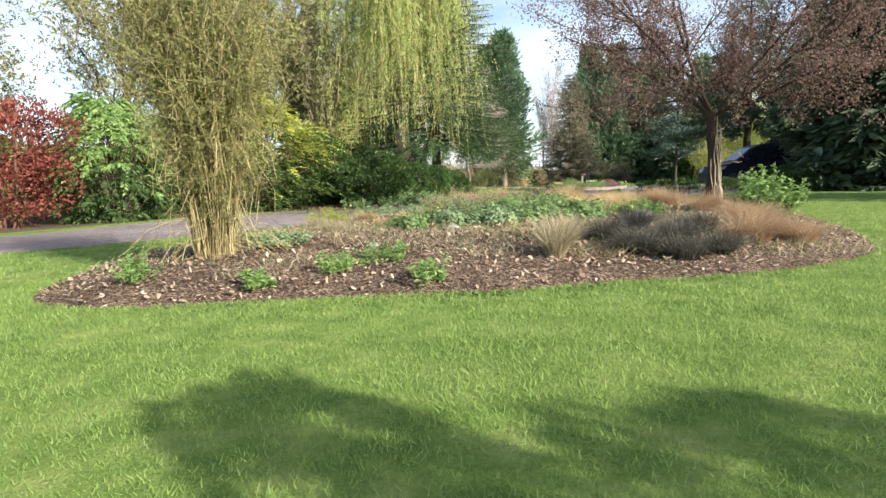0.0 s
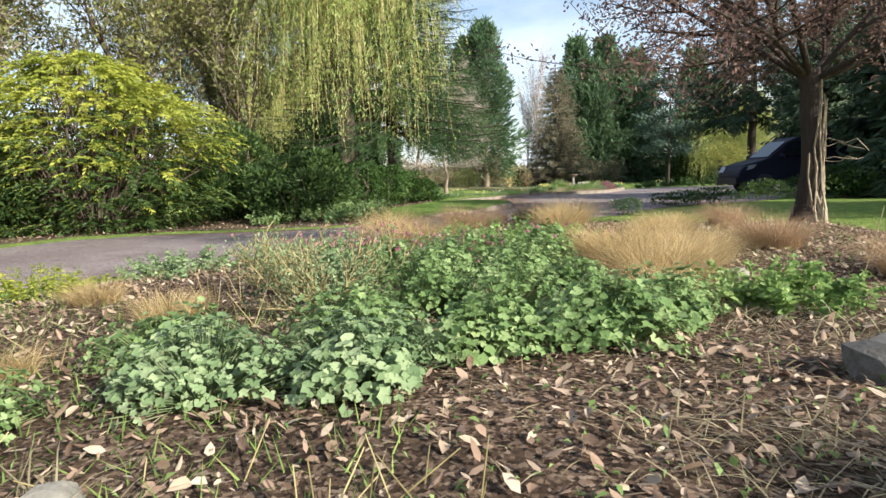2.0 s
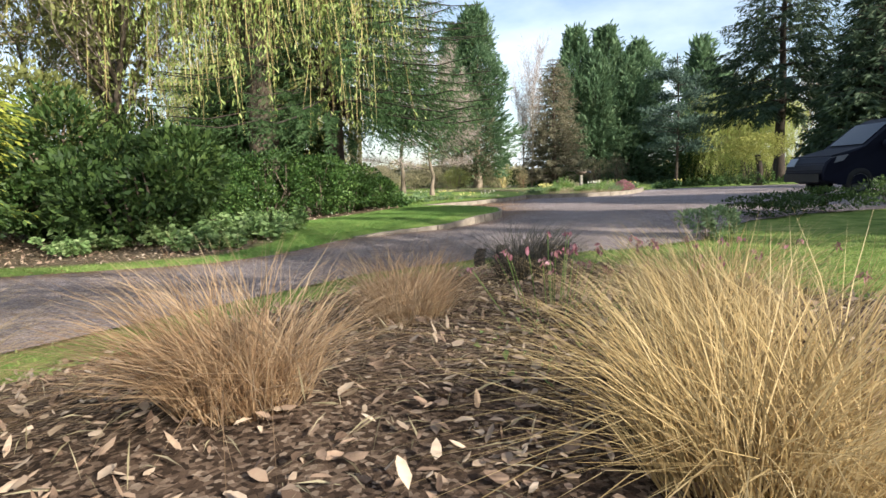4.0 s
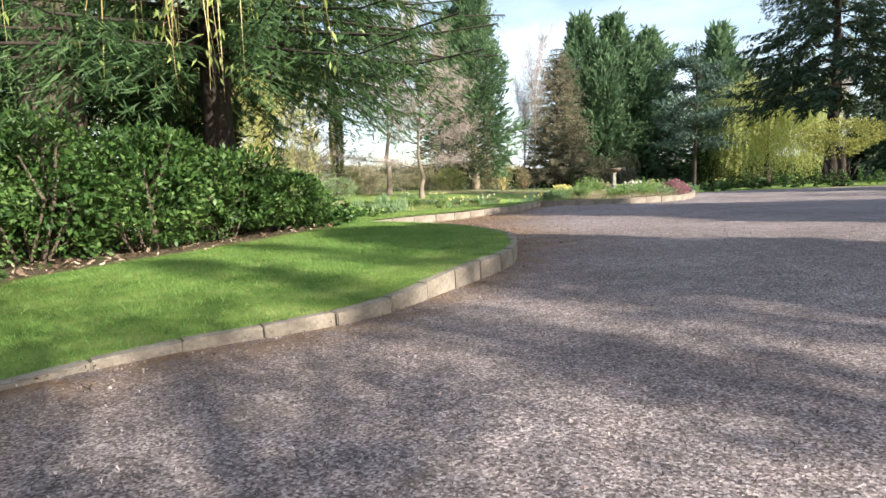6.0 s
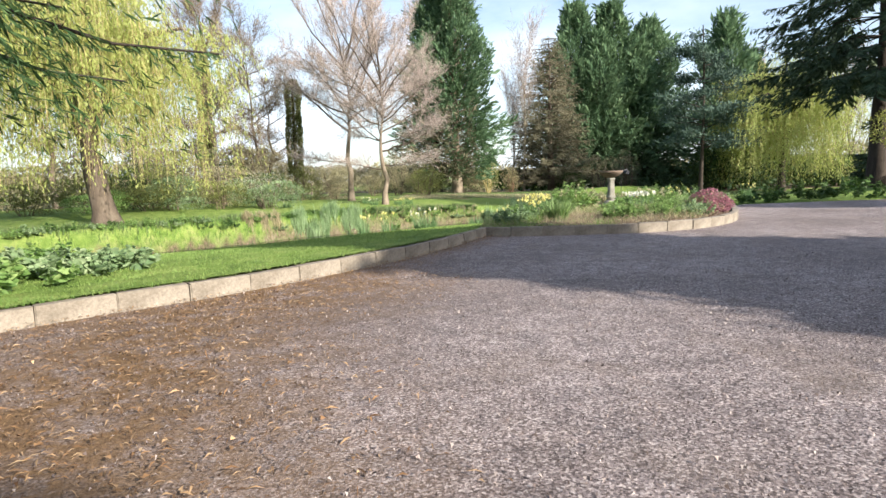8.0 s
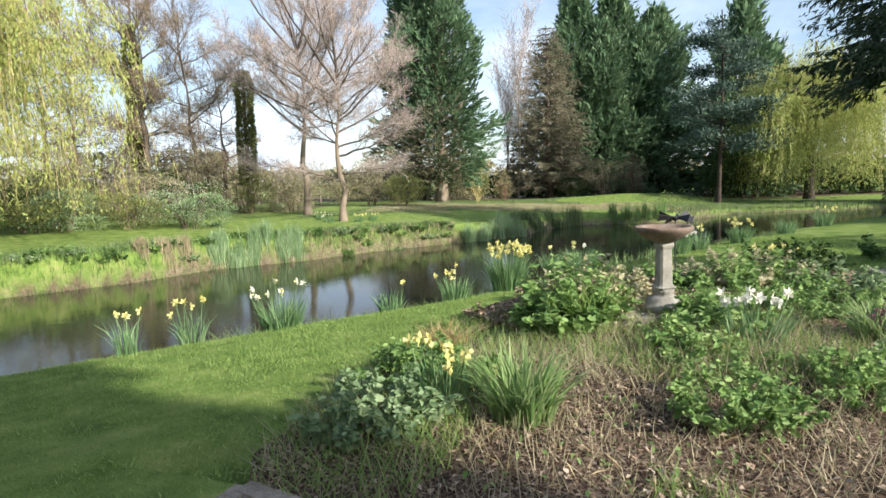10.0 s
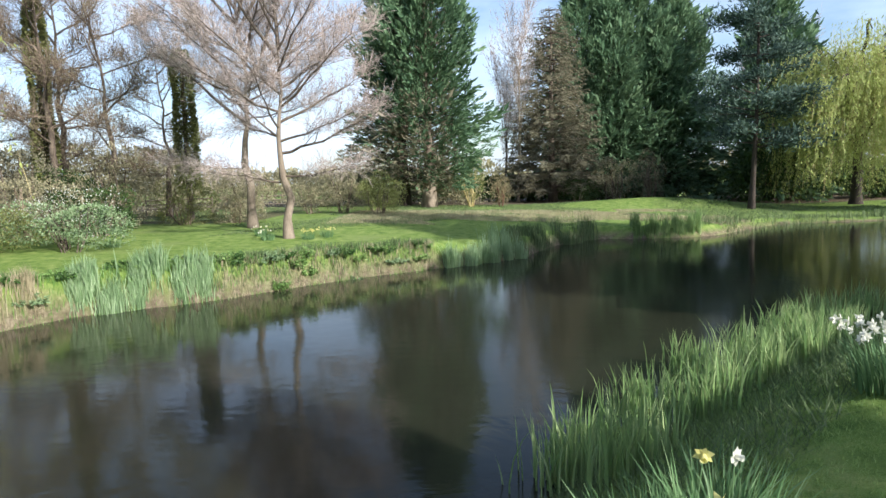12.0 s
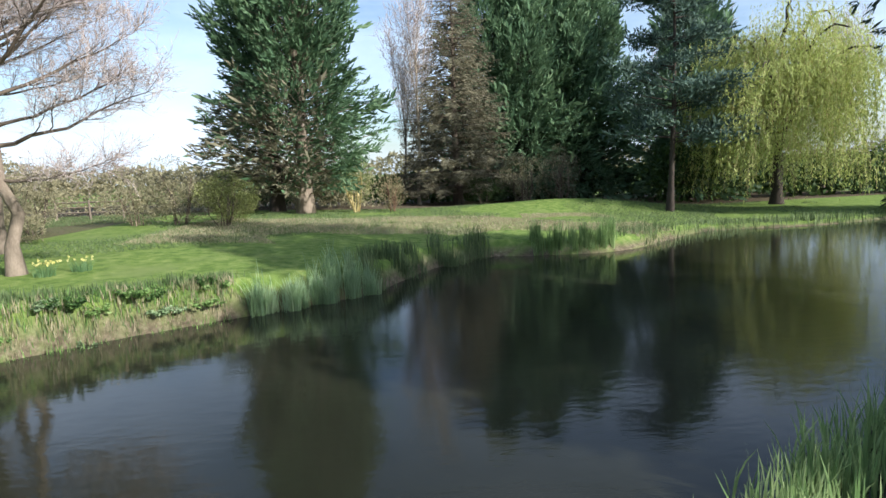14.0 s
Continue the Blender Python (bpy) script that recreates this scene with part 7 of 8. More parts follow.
for i, (px, py, r, h) in enumerate([(1.01, 14.92, 0.24, 0.24), (1.43, 15.38, 0.28, 0.25), (2.01, 14.64, 0.22, 0.24), (0.42, 14.5, 0.2, 0.16), (-0.85, 14.6, 0.26, 0.34)]):
    leafy_clump("green_tuft", "bright green leafy tuft in mulch", px, py, bz(px, py), r * 0.85, h * 0.85, LEAF_FRESH, 700, 0.05, 400 + i, 0.26, "green tufts in the bed")
for i, (px, py, r, h, mt, n, lb) in enumerate([
        (3.27, 15.6, 0.27, 0.50, SEDGE, 650, "dry cream-coloured grass tussock"), (3.42, 16.2, 0.36, 0.40, SEDGE, 600, "dry cream-coloured grass tussock"),
        (4.0, 16.5, 0.5, 0.30, FESCUE, 1100, "grey-blue fescue tussock"), (4.65, 15.65, 0.5, 0.28, FESCUE, 1100, "grey-blue fescue tussock"), (5.1, 15.9, 0.5, 0.30, FESCUE, 1100, "grey-blue fescue tussock"), (4.25, 15.9, 0.45, 0.32, FESCUE, 1100, "grey-blue fescue tussock"), (4.8, 16.4, 0.45, 0.34, FESCUE, 1100, "grey-blue fescue tussock"), (4.5, 17.1, 0.45, 0.34, FESCUE, 1000, "grey-blue fescue tussock"), (5.3, 17.0, 0.45, 0.32, FESCUE, 1000, "grey-blue fescue tussock"),
        (5.75, 16.6, 0.62, 0.44, STRAW_RED, 1000, "reddish dry grass tussock"), (6.35, 16.7, 0.62, 0.36, STRAW_RED, 1000, "reddish dry grass tussock"), (6.3, 17.9, 0.55, 0.46, STRAW_RED, 1000, "reddish dry grass tussock"), (6.9, 18.8, 0.5, 0.42, STRAW_RED, 900, "reddish dry grass tussock"), (6.6, 20.3, 0.6, 0.5, STRAW_RED, 900, "reddish dry grass tussock"),
        (4.75, 20.45, 1.0, 0.42, STRAW, 1900, "tall arching buff grass clump"), (5.25, 21.2, 0.9, 0.42, STRAW, 1500, "tall arching buff grass clump"), (4.6, 21.5, 0.8, 0.42, STRAW, 1300, "tall arching buff grass clump"), (5.4, 22.4, 0.85, 0.42, STRAW, 1500, "tall arching buff grass clump"), (5.9, 23.7, 0.8, 0.4, STRAW, 1300, "tall arching buff grass clump"), (6.4, 22.0, 0.75, 0.48, STRAW_RED, 1200, "reddish dry grass tussock"), (4.6, 24.4, 0.7, 0.6, STRAW, 1100, "tall arching buff grass clump"),
        (2.75, 22.75, 0.95, 0.50, STRAW, 2000, "tall arching buff grass clump"), (2.2, 23.5, 0.85, 0.46, STRAW_RED, 1500, "tall arching buff grass clump"), (2.1, 24.5, 0.65, 0.6, STRAW, 1200, "tall arching buff grass clump"), (3.2, 24.9, 0.6, 0.55, STRAW_RED, 1000, "reddish dry grass tussock"), (3.6, 26.3, 0.6, 0.5, STRAW_RED, 900, "reddish dry grass tussock"), (7.0, 24.4, 0.6, 0.45, STRAW_RED, 800, "reddish dry grass tussock"),
        (4.4, 27.4, 0.6, 0.5, FESCUE, 800, "grey-blue fescue tussock"), (5.0, 25.6, 0.6, 0.55, STRAW, 900, "tall arching buff grass clump"), (1.2, 19.6, 0.5, 0.26, STRAW, 500, "dry straw-coloured grass tussock"), (0.3, 20.2, 0.5, 0.26, STRAW, 500, "dry straw-coloured grass tussock"), (1.0, 18.4, 0.45, 0.22, STRAW, 450, "dry straw-coloured grass tussock"), (4.6, 19.8, 0.5, 0.34, STRAW, 700, "dry straw-coloured grass tussock"), (-0.2, 18.6, 0.45, 0.26, SEDGE, 350, "dry buff grass tussock"), (0.4, 17.3, 0.45, 0.24, SEDGE, 300, "dry buff grass tussock")]):
    tussock("grass_tussock", lb + " in the flower bed", px, py, bz(px, py), r, h * 1.1, mt, int(n * (1.3 if py < 17.5 else 1.6)), 420 + i, (0.2, 1.1) if mt is SEDGE else (0.2, 1.8) if py < 17.5 else (0.35, 1.7), 0.0062 if py < 17.5 else 0.0038, "grass tussocks in the bed")
for i, (px, py, r, h, mt, sz, asp) in enumerate([
        (2.3, 18.2, 0.5, 0.42, GREY_LEAF, 0.10, 0.3), (2.9, 18.5, 0.5, 0.40, GREY_LEAF, 0.10, 0.35), (1.75, 18.5, 0.45, 0.27, LEAF_FRESH, 0.075, 0.7), (3.1, 19.6, 0.55, 0.42, LEAF_FRESH, 0.075, 0.6), (3.85, 18.6, 0.5, 0.38, LEAF_FRESH, 0.085, 0.7), (4.3, 19.0, 0.5, 0.36, GREY_LEAF, 0.085, 0.6),
        (2.1, 20.2, 0.55, 0.42, LEAF_FRESH, 0.08, 0.6), (3.6, 20.6, 0.55, 0.45, LEAF_FRESH, 0.08, 0.7), (1.4, 17.7, 0.4, 0.22, LEAF_FRESH, 0.075, 0.7),
        (3.5, 21.7, 0.55, 0.46, LEAF_FRESH, 0.075, 0.8), (4.1, 22.1, 0.5, 0.46, LEAF_FRESH, 0.07, 0.8), (2.9, 21.4, 0.5, 0.40, GREY_LEAF, 0.08, 0.6), (3.6, 22.9, 0.5, 0.46, LEAF_FRESH, 0.07, 0.8), (1.9, 21.9, 0.5, 0.34, GREY_LEAF, 0.07, 0.4), (1.2, 22.5, 0.5, 0.3, GREY_LEAF, 0.07, 0.4),
        (5.2, 19.5, 0.35, 0.3, LEAF_FRESH, 0.08, 0.6), (0.0, 16.3, 0.35, 0.25, GREY_LEAF, 0.08, 0.4), (0.3, 21.6, 0.45, 0.3, GREY_LEAF, 0.07, 0.5), (-0.6, 20.7, 0.4, 0.4, LEAF_YELLOW, 0.06, 0.5), (8.4, 21.6, 0.5, 0.4, LEAF_FRESH, 0.07, 0.5)]):
    if 17.4 < py < 21.2 and 1.3 < px < 4.7:
        continue
    leafy_clump("border_perennial", "fresh leafy perennial clump in the flower bed" if mt is LEAF_FRESH else "grey-green feathery perennial clump in the flower bed" if mt is GREY_LEAF else "yellow-green twiggy clump in the flower bed",
                px, py, bz(px, py), r * 1.15, h * (0.72 if py > 20.4 else 0.88) * (0.75, 1.2, 0.95, 1.1)[i % 4], mt, 3400 if 2.5 < px < 4.5 else 1900, sz * (0.40 if 2.5 < px < 4.5 else 0.58), 460 + i, asp, "perennials in the bed")


def lobed_leaves(P, N, size, rng):
    """Soft five-lobed leaves: a cupped fan of ten triangles round each point, facing N."""
    n = len(P)
    S = side_of(N, rng)
    T = np.cross(N, S)
    ang = np.radians([-158, -120, -92, -60, -30, 0, 30, 60, 92, 120, 158])
    rad = np.array([0.45, 0.90, 0.76, 0.98, 0.80, 1.04, 0.80, 0.98, 0.76, 0.90, 0.45])
    size = np.broadcast_to(size, n)[:, None]
    V = [P - N * size * 0.10]
    for a, r in zip(ang, rad):
        r = r * rng.uniform(0.88, 1.12, (n, 1))
        V.append(P + (S * math.cos(a) + T * math.sin(a)) * size * r * 0.55 + N * size * (0.05 if r[0, 0] < 0.85 else -0.04) + rng.normal(0, 0.04, (n, 3)) * size)
    V = np.stack(V, axis=1).reshape(-1, 3)
    base = np.arange(n)[:, None] * 12
    return V, np.concatenate([base + np.array([0, k, k + 1]) for k in range(1, 11)])


def geranium(px, py, r, h, n, size, seed, mat=LEAF_FRESH, label="mound of soft lobed light green leaves in the flower bed"):
    """A mounded perennial: thin leaf stalks from the crown, each with a lobed leaf on the outside of the mound."""
    rng = np.random.default_rng(seed)
    th = thing("border_perennial", label, "plant", (px, py, bz(px, py)), "perennials in the bed")
    a, u = rng.uniform(0, 2 * np.pi, n), rng.uniform(0, 1, n)
    el = np.arcsin(u ** 0.8)
    lob = 1 + 0.16 * np.sin(3 * a + seed) + 0.12 * np.sin(5 * a + 2 * seed)
    k = rng.uniform(0.72, 1.08, n) * lob
    D = np.stack([np.cos(a) * np.cos(el), np.sin(a) * np.cos(el), np.sin(el)], axis=1)
    P = D * k[:, None] * np.array([r, r, h]) + np.array([0, 0, 0.03])
    N = unit(D * 0.8 + np.array([0, 0, 0.75]) + rng.normal(0, 0.38, D.shape))
    part("leaf_mass", mesh_np("leaf_mass", lobed_leaves(P, N, size * rng.uniform(0.6, 1.35, n), rng)[0], None, lobed_leaves(P, N, size, np.random.default_rng(seed))[1], (mat,)), th)
    Q0 = P * np.array([0.2, 0.2, 0]) - np.array([0, 0, 0.02])
    part("stem_mass", mesh_np("stem_mass", *tubes(Q0[::2], P[::2], 0.0028, 0.002, 3), None, (mat,)), th)
    return th


for i, (px, py, r, h) in enumerate([(3.45, 19.55, 0.36, 0.30), (3.92, 18.85, 0.38, 0.28), (2.6, 18.95, 0.34, 0.27), (2.95, 19.65, 0.34, 0.33), (2.75, 18.3, 0.36, 0.24), (4.36, 19.2, 0.32, 0.27), (2.1, 18.2, 0.36, 0.26), (3.3, 18.65, 0.28, 0.24), (1.7, 18.7, 0.34, 0.22), (2.15, 20.3, 0.36, 0.28),
                                    (3.0, 20.55, 0.36, 0.28), (3.65, 20.6, 0.35, 0.30), (3.3, 21.2, 0.36, 0.33), (2.5, 21.0, 0.30, 0.26), (4.0, 20.05, 0.26, 0.24), (1.4, 17.7, 0.30, 0.18), (3.95, 21.4, 0.32, 0.33)]):
    geranium(px, py, r, h, int(900 * r / 0.42), (0.040, 0.050, 0.044)[i % 3], 800 + i, GREY_LEAF if i in (4, 6, 9) else LEAF_SOFT)


def twig_bush(px, py, h, seed):
    """A sprawling leafless bush of pale forking twigs with a few small grey leaves."""
    rng = np.random.default_rng(seed)
    th = thing("twig_bush", "sprawling pale leafless twiggy bush in the flower bed", "shrub", (px, py, bz(px, py) - 0.03), "twiggy bushes in the bed")
    A, B, R, tips = [], [], [], []
    for j in range(11):
        a = 2 * math.pi * j / 11 + rng.normal(0, 0.25)
        g = grow((0, 0, 0), (math.cos(a) * 0.9, math.sin(a) * 0.9, rng.uniform(0.5, 1.3)), h * rng.uniform(0.8, 1.2), 0.009, 2, rng, 4, (2, 2, 2), 0.8, 0.10, 0.5, 0.5, 0.2)
        A.append(g[0]), B.append(g[1]), R.append(g[2]), tips.append(g[5])
    A, B, R, tips = np.concatenate(A), np.concatenate(B), np.concatenate(R), np.concatenate(tips)
    part("twig_mass", mesh_np("twig_mass", *tubes(A, B, np.minimum(R, 0.009) * 0.40, np.minimum(R, 0.009) * 0.28, 4), None, (STEM_OLIVE,)), th)
    P = np.repeat(tips, 2, axis=0) + rng.normal(0, 0.02, (len(tips) * 2, 3))
    part("leaf_mass", mesh_np("leaf_mass", *leaves(P, unit(rng.normal(size=P.shape) + np.array([0, 0, 0.6])), 0.03, 0.011, rng), None, (GREY_LEAF,)), th)


twig_bush(2.32, 19.55, 0.48, 831)
twig_bush(1.75, 20.3, 0.42, 832)
for i, (px, py, r, h) in enumerate([(0.55, 15.5, 0.5, 0.2), (1.1, 16.5, 0.55, 0.22), (-0.25, 16.3, 0.5, 0.24), (2.55, 15.85, 0.4, 0.16), (0.2, 15.0, 0.4, 0.15), (1.9, 16.3, 0.45, 0.17), (3.05, 16.55, 0.4, 0.18), (2.0, 17.0, 0.4, 0.2), (0.3, 17.2, 0.5, 0.22), (5.9, 18.6, 0.4, 0.2), (1.0, 17.4, 0.45, 0.22), (4.1, 17.6, 0.35, 0.18), (5.0, 19.0, 0.4, 0.2), (4.6, 16.1, 0.5, 0.34), (5.2, 16.5, 0.5, 0.34), (5.9, 16.2, 0.6, 0.3), (6.6, 16.4, 0.5, 0.25), (3.7, 15.9, 0.45, 0.26)]):
    tussock("dead_leaf_clump", "flattened cream dead leaves and stalks over the mulch", px, py, bz(px, py), r * 1.2, h * 1.0, SEDGE, 230 if px < 1.5 else 170, 840 + i, (0.8, 2.4), 0.007, "dead leaf clumps in the bed", "dead leaves", 0.4)


def pink_flowers(px, py, n, seed):
    rng = np.random.default_rng(seed)
    th = thing("pink_flower_clump", "nodding dusky pink flowers on thin stems", "flowers", (px, py, bz(px, py)), "pink flower clumps")
    F = np.stack([rng.normal(0, 0.28, n), rng.normal(0, 0.28, n), rng.uniform(0.2, 0.40, n)], axis=1)
    part("stalk_mass", mesh_np("stalk_mass", *tubes(F * np.array([0.6, 0.6, 0]), F, 0.003, 0.0025, 4), None, (LEAF_FRESH,)), th)
    PP = np.repeat(F, 7, axis=0) + rng.normal(0, 0.008, (7 * n, 3))
    DD = unit(rng.normal(0, 0.45, PP.shape) + np.array([0, 0, -1.0]))
    part("petal_mass", mesh_np("petal_mass", *leaves(PP, DD, rng.uniform(0.022, 0.042, len(PP)), 0.016, rng), None, (PETAL_P,)), th)


for i, (px, py, n) in enumerate([(2.5, 21.4, 34), (1.9, 22.4, 30), (2.1, 21.0, 34), (1.7, 21.4, 30), (3.2, 20.9, 22), (4.4, 26.2, 26), (3.7, 21.3, 14), (2.3, 22.9, 20), (5.2, 26.0, 18), (1.4, 21.6, 16), (4.6, 22.0, 10)]):
    pink_flowers(px, py, n, 490 + i)


def bare_stems(px, py, n, h, seed, mat, label, spread=0.25):
    rng = np.random.default_rng(seed)
    th = thing("bare_stem_clump", label, "plant", (px, py, bz(px, py)), "bare stems in the bed")
    P = np.stack([rng.normal(0, spread, n), rng.normal(0, spread, n), np.full(n, -0.02)], axis=1)
    T = P + np.stack([rng.normal(0, 0.10, n), rng.normal(0, 0.10, n), rng.uniform(0.5, 1, n) * h], axis=1)
    part("stem_mass", mesh_np("stem_mass", *tubes(P, T, 0.0035, 0.002, 5), None, (mat,)), th)


for i, (px, py, n, h) in enumerate([(3.1, 17.0, 30, 0.22), (2.6, 16.6, 24, 0.18), (2.0, 17.2, 16, 0.16), (1.6, 19.6, 22, 0.4), (5.7, 19.3, 4, 0.8), (0.6, 18.2, 30, 0.3), (4.6, 23.4, 5, 0.55)]):
    bare_stems(px, py, n, h, 510 + i, STEM_OLIVE, "dry cut-back straw stems")

# a rough stone and dark stumps
for i, (px, py, r) in enumerate([(4.9, 18.2, 0.17), (2.1, 17.3, 0.09), (1.2, 16.0, 0.07), (5.3, 20.4, 0.10)]):
    rng = np.random.default_rng(530 + i)
    bm = bmesh.new()
    bmesh.ops.create_icosphere(bm, subdivisions=2, radius=r)
    for v in bm.verts:
        v.co = Vector(v.co) * rng.uniform(0.85, 1.15)
        v.co.z *= 0.7
    me = bpy.data.meshes.new("stone")
    bm.to_mesh(me)
    bm.free()
    me.materials.append(STONE_DARK if r > 0.12 else STONE)
    st = new("garden_stone", me)
    st.location = (px, py, bz(px, py) + r * 0.3)
    tagged(st, "rough dark grey garden stone in mulch" if r > 0.12 else "small pale garden stone in mulch", "stone", "stones in the bed")
for i, (px, py, h) in enumerate([(4.3, 28.9, 0.30), (4.55, 29.1, 0.26), (4.75, 28.9, 0.30), (4.1, 29.3, 0.22), (5.0, 29.2, 0.24)]):
    me = trunk_mesh("stump", [(0, 0, -0.1), (0, 0, h * 0.6), (0.02, 0, h)], [0.075, 0.06, 0.055], BARK_DARK, 9, 0.1, np.random.default_rng(i))
    st = new("wooden_stump", me)
    st.location = (px, py, 0.0)
    tagged(st, "short dark wooden stump at the bed edge", "stump", "stumps at the bed edge")

# ---- island bed planting ----


def iz(x, y):
    return float(island_z(np.array([x]), np.array([y]))[0])


tussock("day_lily", "arching bright green strap-leaved clump", 9.0, 51.25, iz(9.0, 51.25), 0.4, 0.55, GRASS, 110, 551, (0.2, 0.9), 0.034, category="plant")
tussock("day_lily", "arching bright green strap-leaved clump", 8.2, 49.4, iz(8.2, 49.4), 0.5, 0.5, IRIS, 300, 552, (0.2, 0.9), 0.022, category="plant")
tussock("day_lily", "arching yellow-green strap-leaved clump", 11.2, 50.6, iz(11.2, 50.6), 0.45, 0.42, IRIS, 320, 553, (0.2, 0.9), 0.018, category="plant")
for i, (px, py, r, h, mt, sz) in enumerate([(9.05, 51.7, 0.5, 0.62, PALE_LEAF, 0.085), (8.75, 51.2, 0.4, 0.5, LEAF_FRESH, 0.12), (9.5, 51.95, 0.38, 0.4, PALE_LEAF, 0.07), (9.0, 52.9, 0.5, 0.2, LITTER, 0.06), (9.7, 52.9, 0.55, 0.24, LITTER, 0.06), (9.4, 53.2, 0.5, 0.16, GREY_LEAF, 0.07), (10.6, 53.4, 0.6, 0.28, PALE_LEAF, 0.06), (11.4, 53.2, 0.7, 0.45, PALE_LEAF, 0.08), (12.2, 53.6, 0.6, 0.5, LEAF_SHADE, 0.09), (11.0, 52.2, 0.75, 0.34, LEAF_FRESH, 0.07), (10.6, 51.4, 0.6, 0.28, LEAF_FRESH, 0.065), (11.6, 51.8, 0.6, 0.3, LEAF_FRESH, 0.07), (12.2, 52.4, 0.55, 0.4, GREY_LEAF, 0.08),
                                           (7.6, 50.1, 0.45, 0.3, LEAF_FRESH, 0.085), (7.3, 49.4, 0.4, 0.28, GREY_LEAF, 0.08), (9.2, 53.4, 0.4, 0.16, LEAF_FRESH, 0.06), (9.9, 53.5, 0.4, 0.18, LEAF_SHADE, 0.06), (9.6, 50.3, 0.4, 0.2, LEAF_FRESH, 0.07), (10.2, 49.6, 0.45, 0.3, LEAF_FRESH, 0.06), (9.4, 49.3, 0.4, 0.3, LEAF_FRESH, 0.06), (11.0, 49.8, 0.4, 0.3, GREY_LEAF, 0.06), (8.3, 51.8, 0.4, 0.16, LITTER, 0.06), (9.0, 51.4, 0.4, 0.2, PALE_LEAF, 0.07)]):
    leafy_clump("hellebore" if mt is PALE_LEAF else "border_perennial", "cream and green hellebore clump in the island bed" if mt is PALE_LEAF else "low brown dry plant in the island bed" if mt is LITTER else "green leafy perennial in the island bed",
                px, py, iz(px, py), r, h * 0.85, mt, 1600, sz * 0.72, 560 + i, 0.62, "perennials in the island bed")
for i, (px, py, r, h) in enumerate([(8.95, 51.5, 0.45, 0.6), (10.5, 53.2, 0.5, 0.24), (11.3, 53.0, 0.6, 0.38), (8.95, 51.6, 0.35, 0.3), (10.0, 51.0, 0.4, 0.22)]):
    leafy_clump("border_perennial", "fresh green leafy perennial among hellebores", px, py, iz(px, py), r, h, LEAF_FRESH, 1200, 0.085, 596 + i, 0.42, "perennials in the island bed")
tussock("dry_grass", "dry buff grass clump in the island bed", 7.7, 51.0, iz(7.7, 51.0), 0.5, 0.3, STRAW, 420, 590, (0.4, 1.3), 0.007)
tussock("red_grass", "low rusty dry grass at the bed edge", 9.9, 53.9, iz(9.9, 53.9), 0.5, 0.2, STRAW_RED, 500, 591, (0.4, 1.3), 0.007)
shrub("heather", "mounded deep pink heather at the kerb", 11.62, 50.5, 0.52, 0.5, 0.6, PETAL_P, 7000, 0.035, 592, BARK_RED, 0.5, 8, depth=0.4, dz=0.05, group="heathers")
daffodils("daffodils", "yellow daffodils in the island bed", 7.7, 49.7, iz(7.7, 49.7), 0.3, 0.38, 90, 9, PETAL_Y, 600, group="daffodils in the island bed")
daffodils("daffodils", "yellow daffodils in the island bed", 12.0, 53.6, iz(12.0, 53.6), 0.3, 0.36, 80, 6, PETAL_Y, 601, group="daffodils in the island bed")
daffodils("daffodils", "cream narcissi in the island bed", 10.2, 50.6, iz(10.2, 50.6), 0.4, 0.36, 110, 10, PETAL_W, 602, PETAL_W, group="daffodils in the island bed")

# ---- bank planting ----
BANK = [(3.85, 52.55, 0.22, 0.34, 30, 4, PETAL_Y), (4.42, 53.05, 0.22, 0.36, 34, 5, PETAL_Y), (5.35, 53.75, 0.36, 0.40, 150, 9, PETAL_W), (6.75, 54.6, 0.22, 0.30, 50, 1, PETAL_Y), (7.75, 55.3, 0.30, 0.36, 110, 6, PETAL_Y), (8.65, 55.75, 0.34, 0.48, 280, 42, PETAL_Y),
        (9.75, 56.75, 0.42, 0.42, 230, 3, PETAL_Y), (10.2, 57.15, 0.38, 0.42, 200, 1, PETAL_W), (12.85, 59.45, 0.45, 0.38, 170, 50, PETAL_W), (13.6, 59.8, 0.25, 0.36, 70, 4, PETAL_Y), (14.95, 60.6, 0.32, 0.36, 120, 15, PETAL_Y), (19.1, 63.9, 0.3, 0.36, 100, 8, PETAL_Y), (17.0, 62.2, 0.3, 0.32, 90, 0, PETAL_Y)]
for i, (px, py, r, h, nb, nf, pm) in enumerate(BANK):
    daffodils("daffodils", ("yellow daffodil clump" if pm is PETAL_Y else "cream narcissus clump") + " on the pond bank", px, py, drop(px, py), r * 1.35, h * 1.5, int(nb * 1.5), nf, pm, 610 + i, PETAL_Y if pm is PETAL_Y or i < 3 else PETAL_W)
reed_bed("iris_bed", "green sword-leaved irises along the near bank", [(10.0, 59.9), (11.9, 61.6), (13.9, 63.2), (16.3, 65.4)], 0.75, 1100, 0.85, 640, width=0.036, clumps=20)
reed_bed("iris_bed", "green sword-leaved irises in the shallows", [(9.7, 60.6), (11.3, 62.4), (12.9, 64.0), (14.8, 65.7), (16.9, 67.2), (18.8, 68.5)], 0.5, 1500, 0.95, 641, width=0.038, clumps=18)
reed_bed("iris_bed", "tall green irises at the water edge", [(15.3, 66.0), (16.5, 67.0), (17.9, 68.0)], 0.3, 300, 1.15, 651, width=0.045, clumps=5)
reed_bed("iris_bed", "bright green irises along the far bank", [(-3.3, 71.2), (-2.0, 72.0), (-0.1, 73.0)], 0.32, 3000, 0.85, 643, mat=IRIS_PALE, width=0.034)
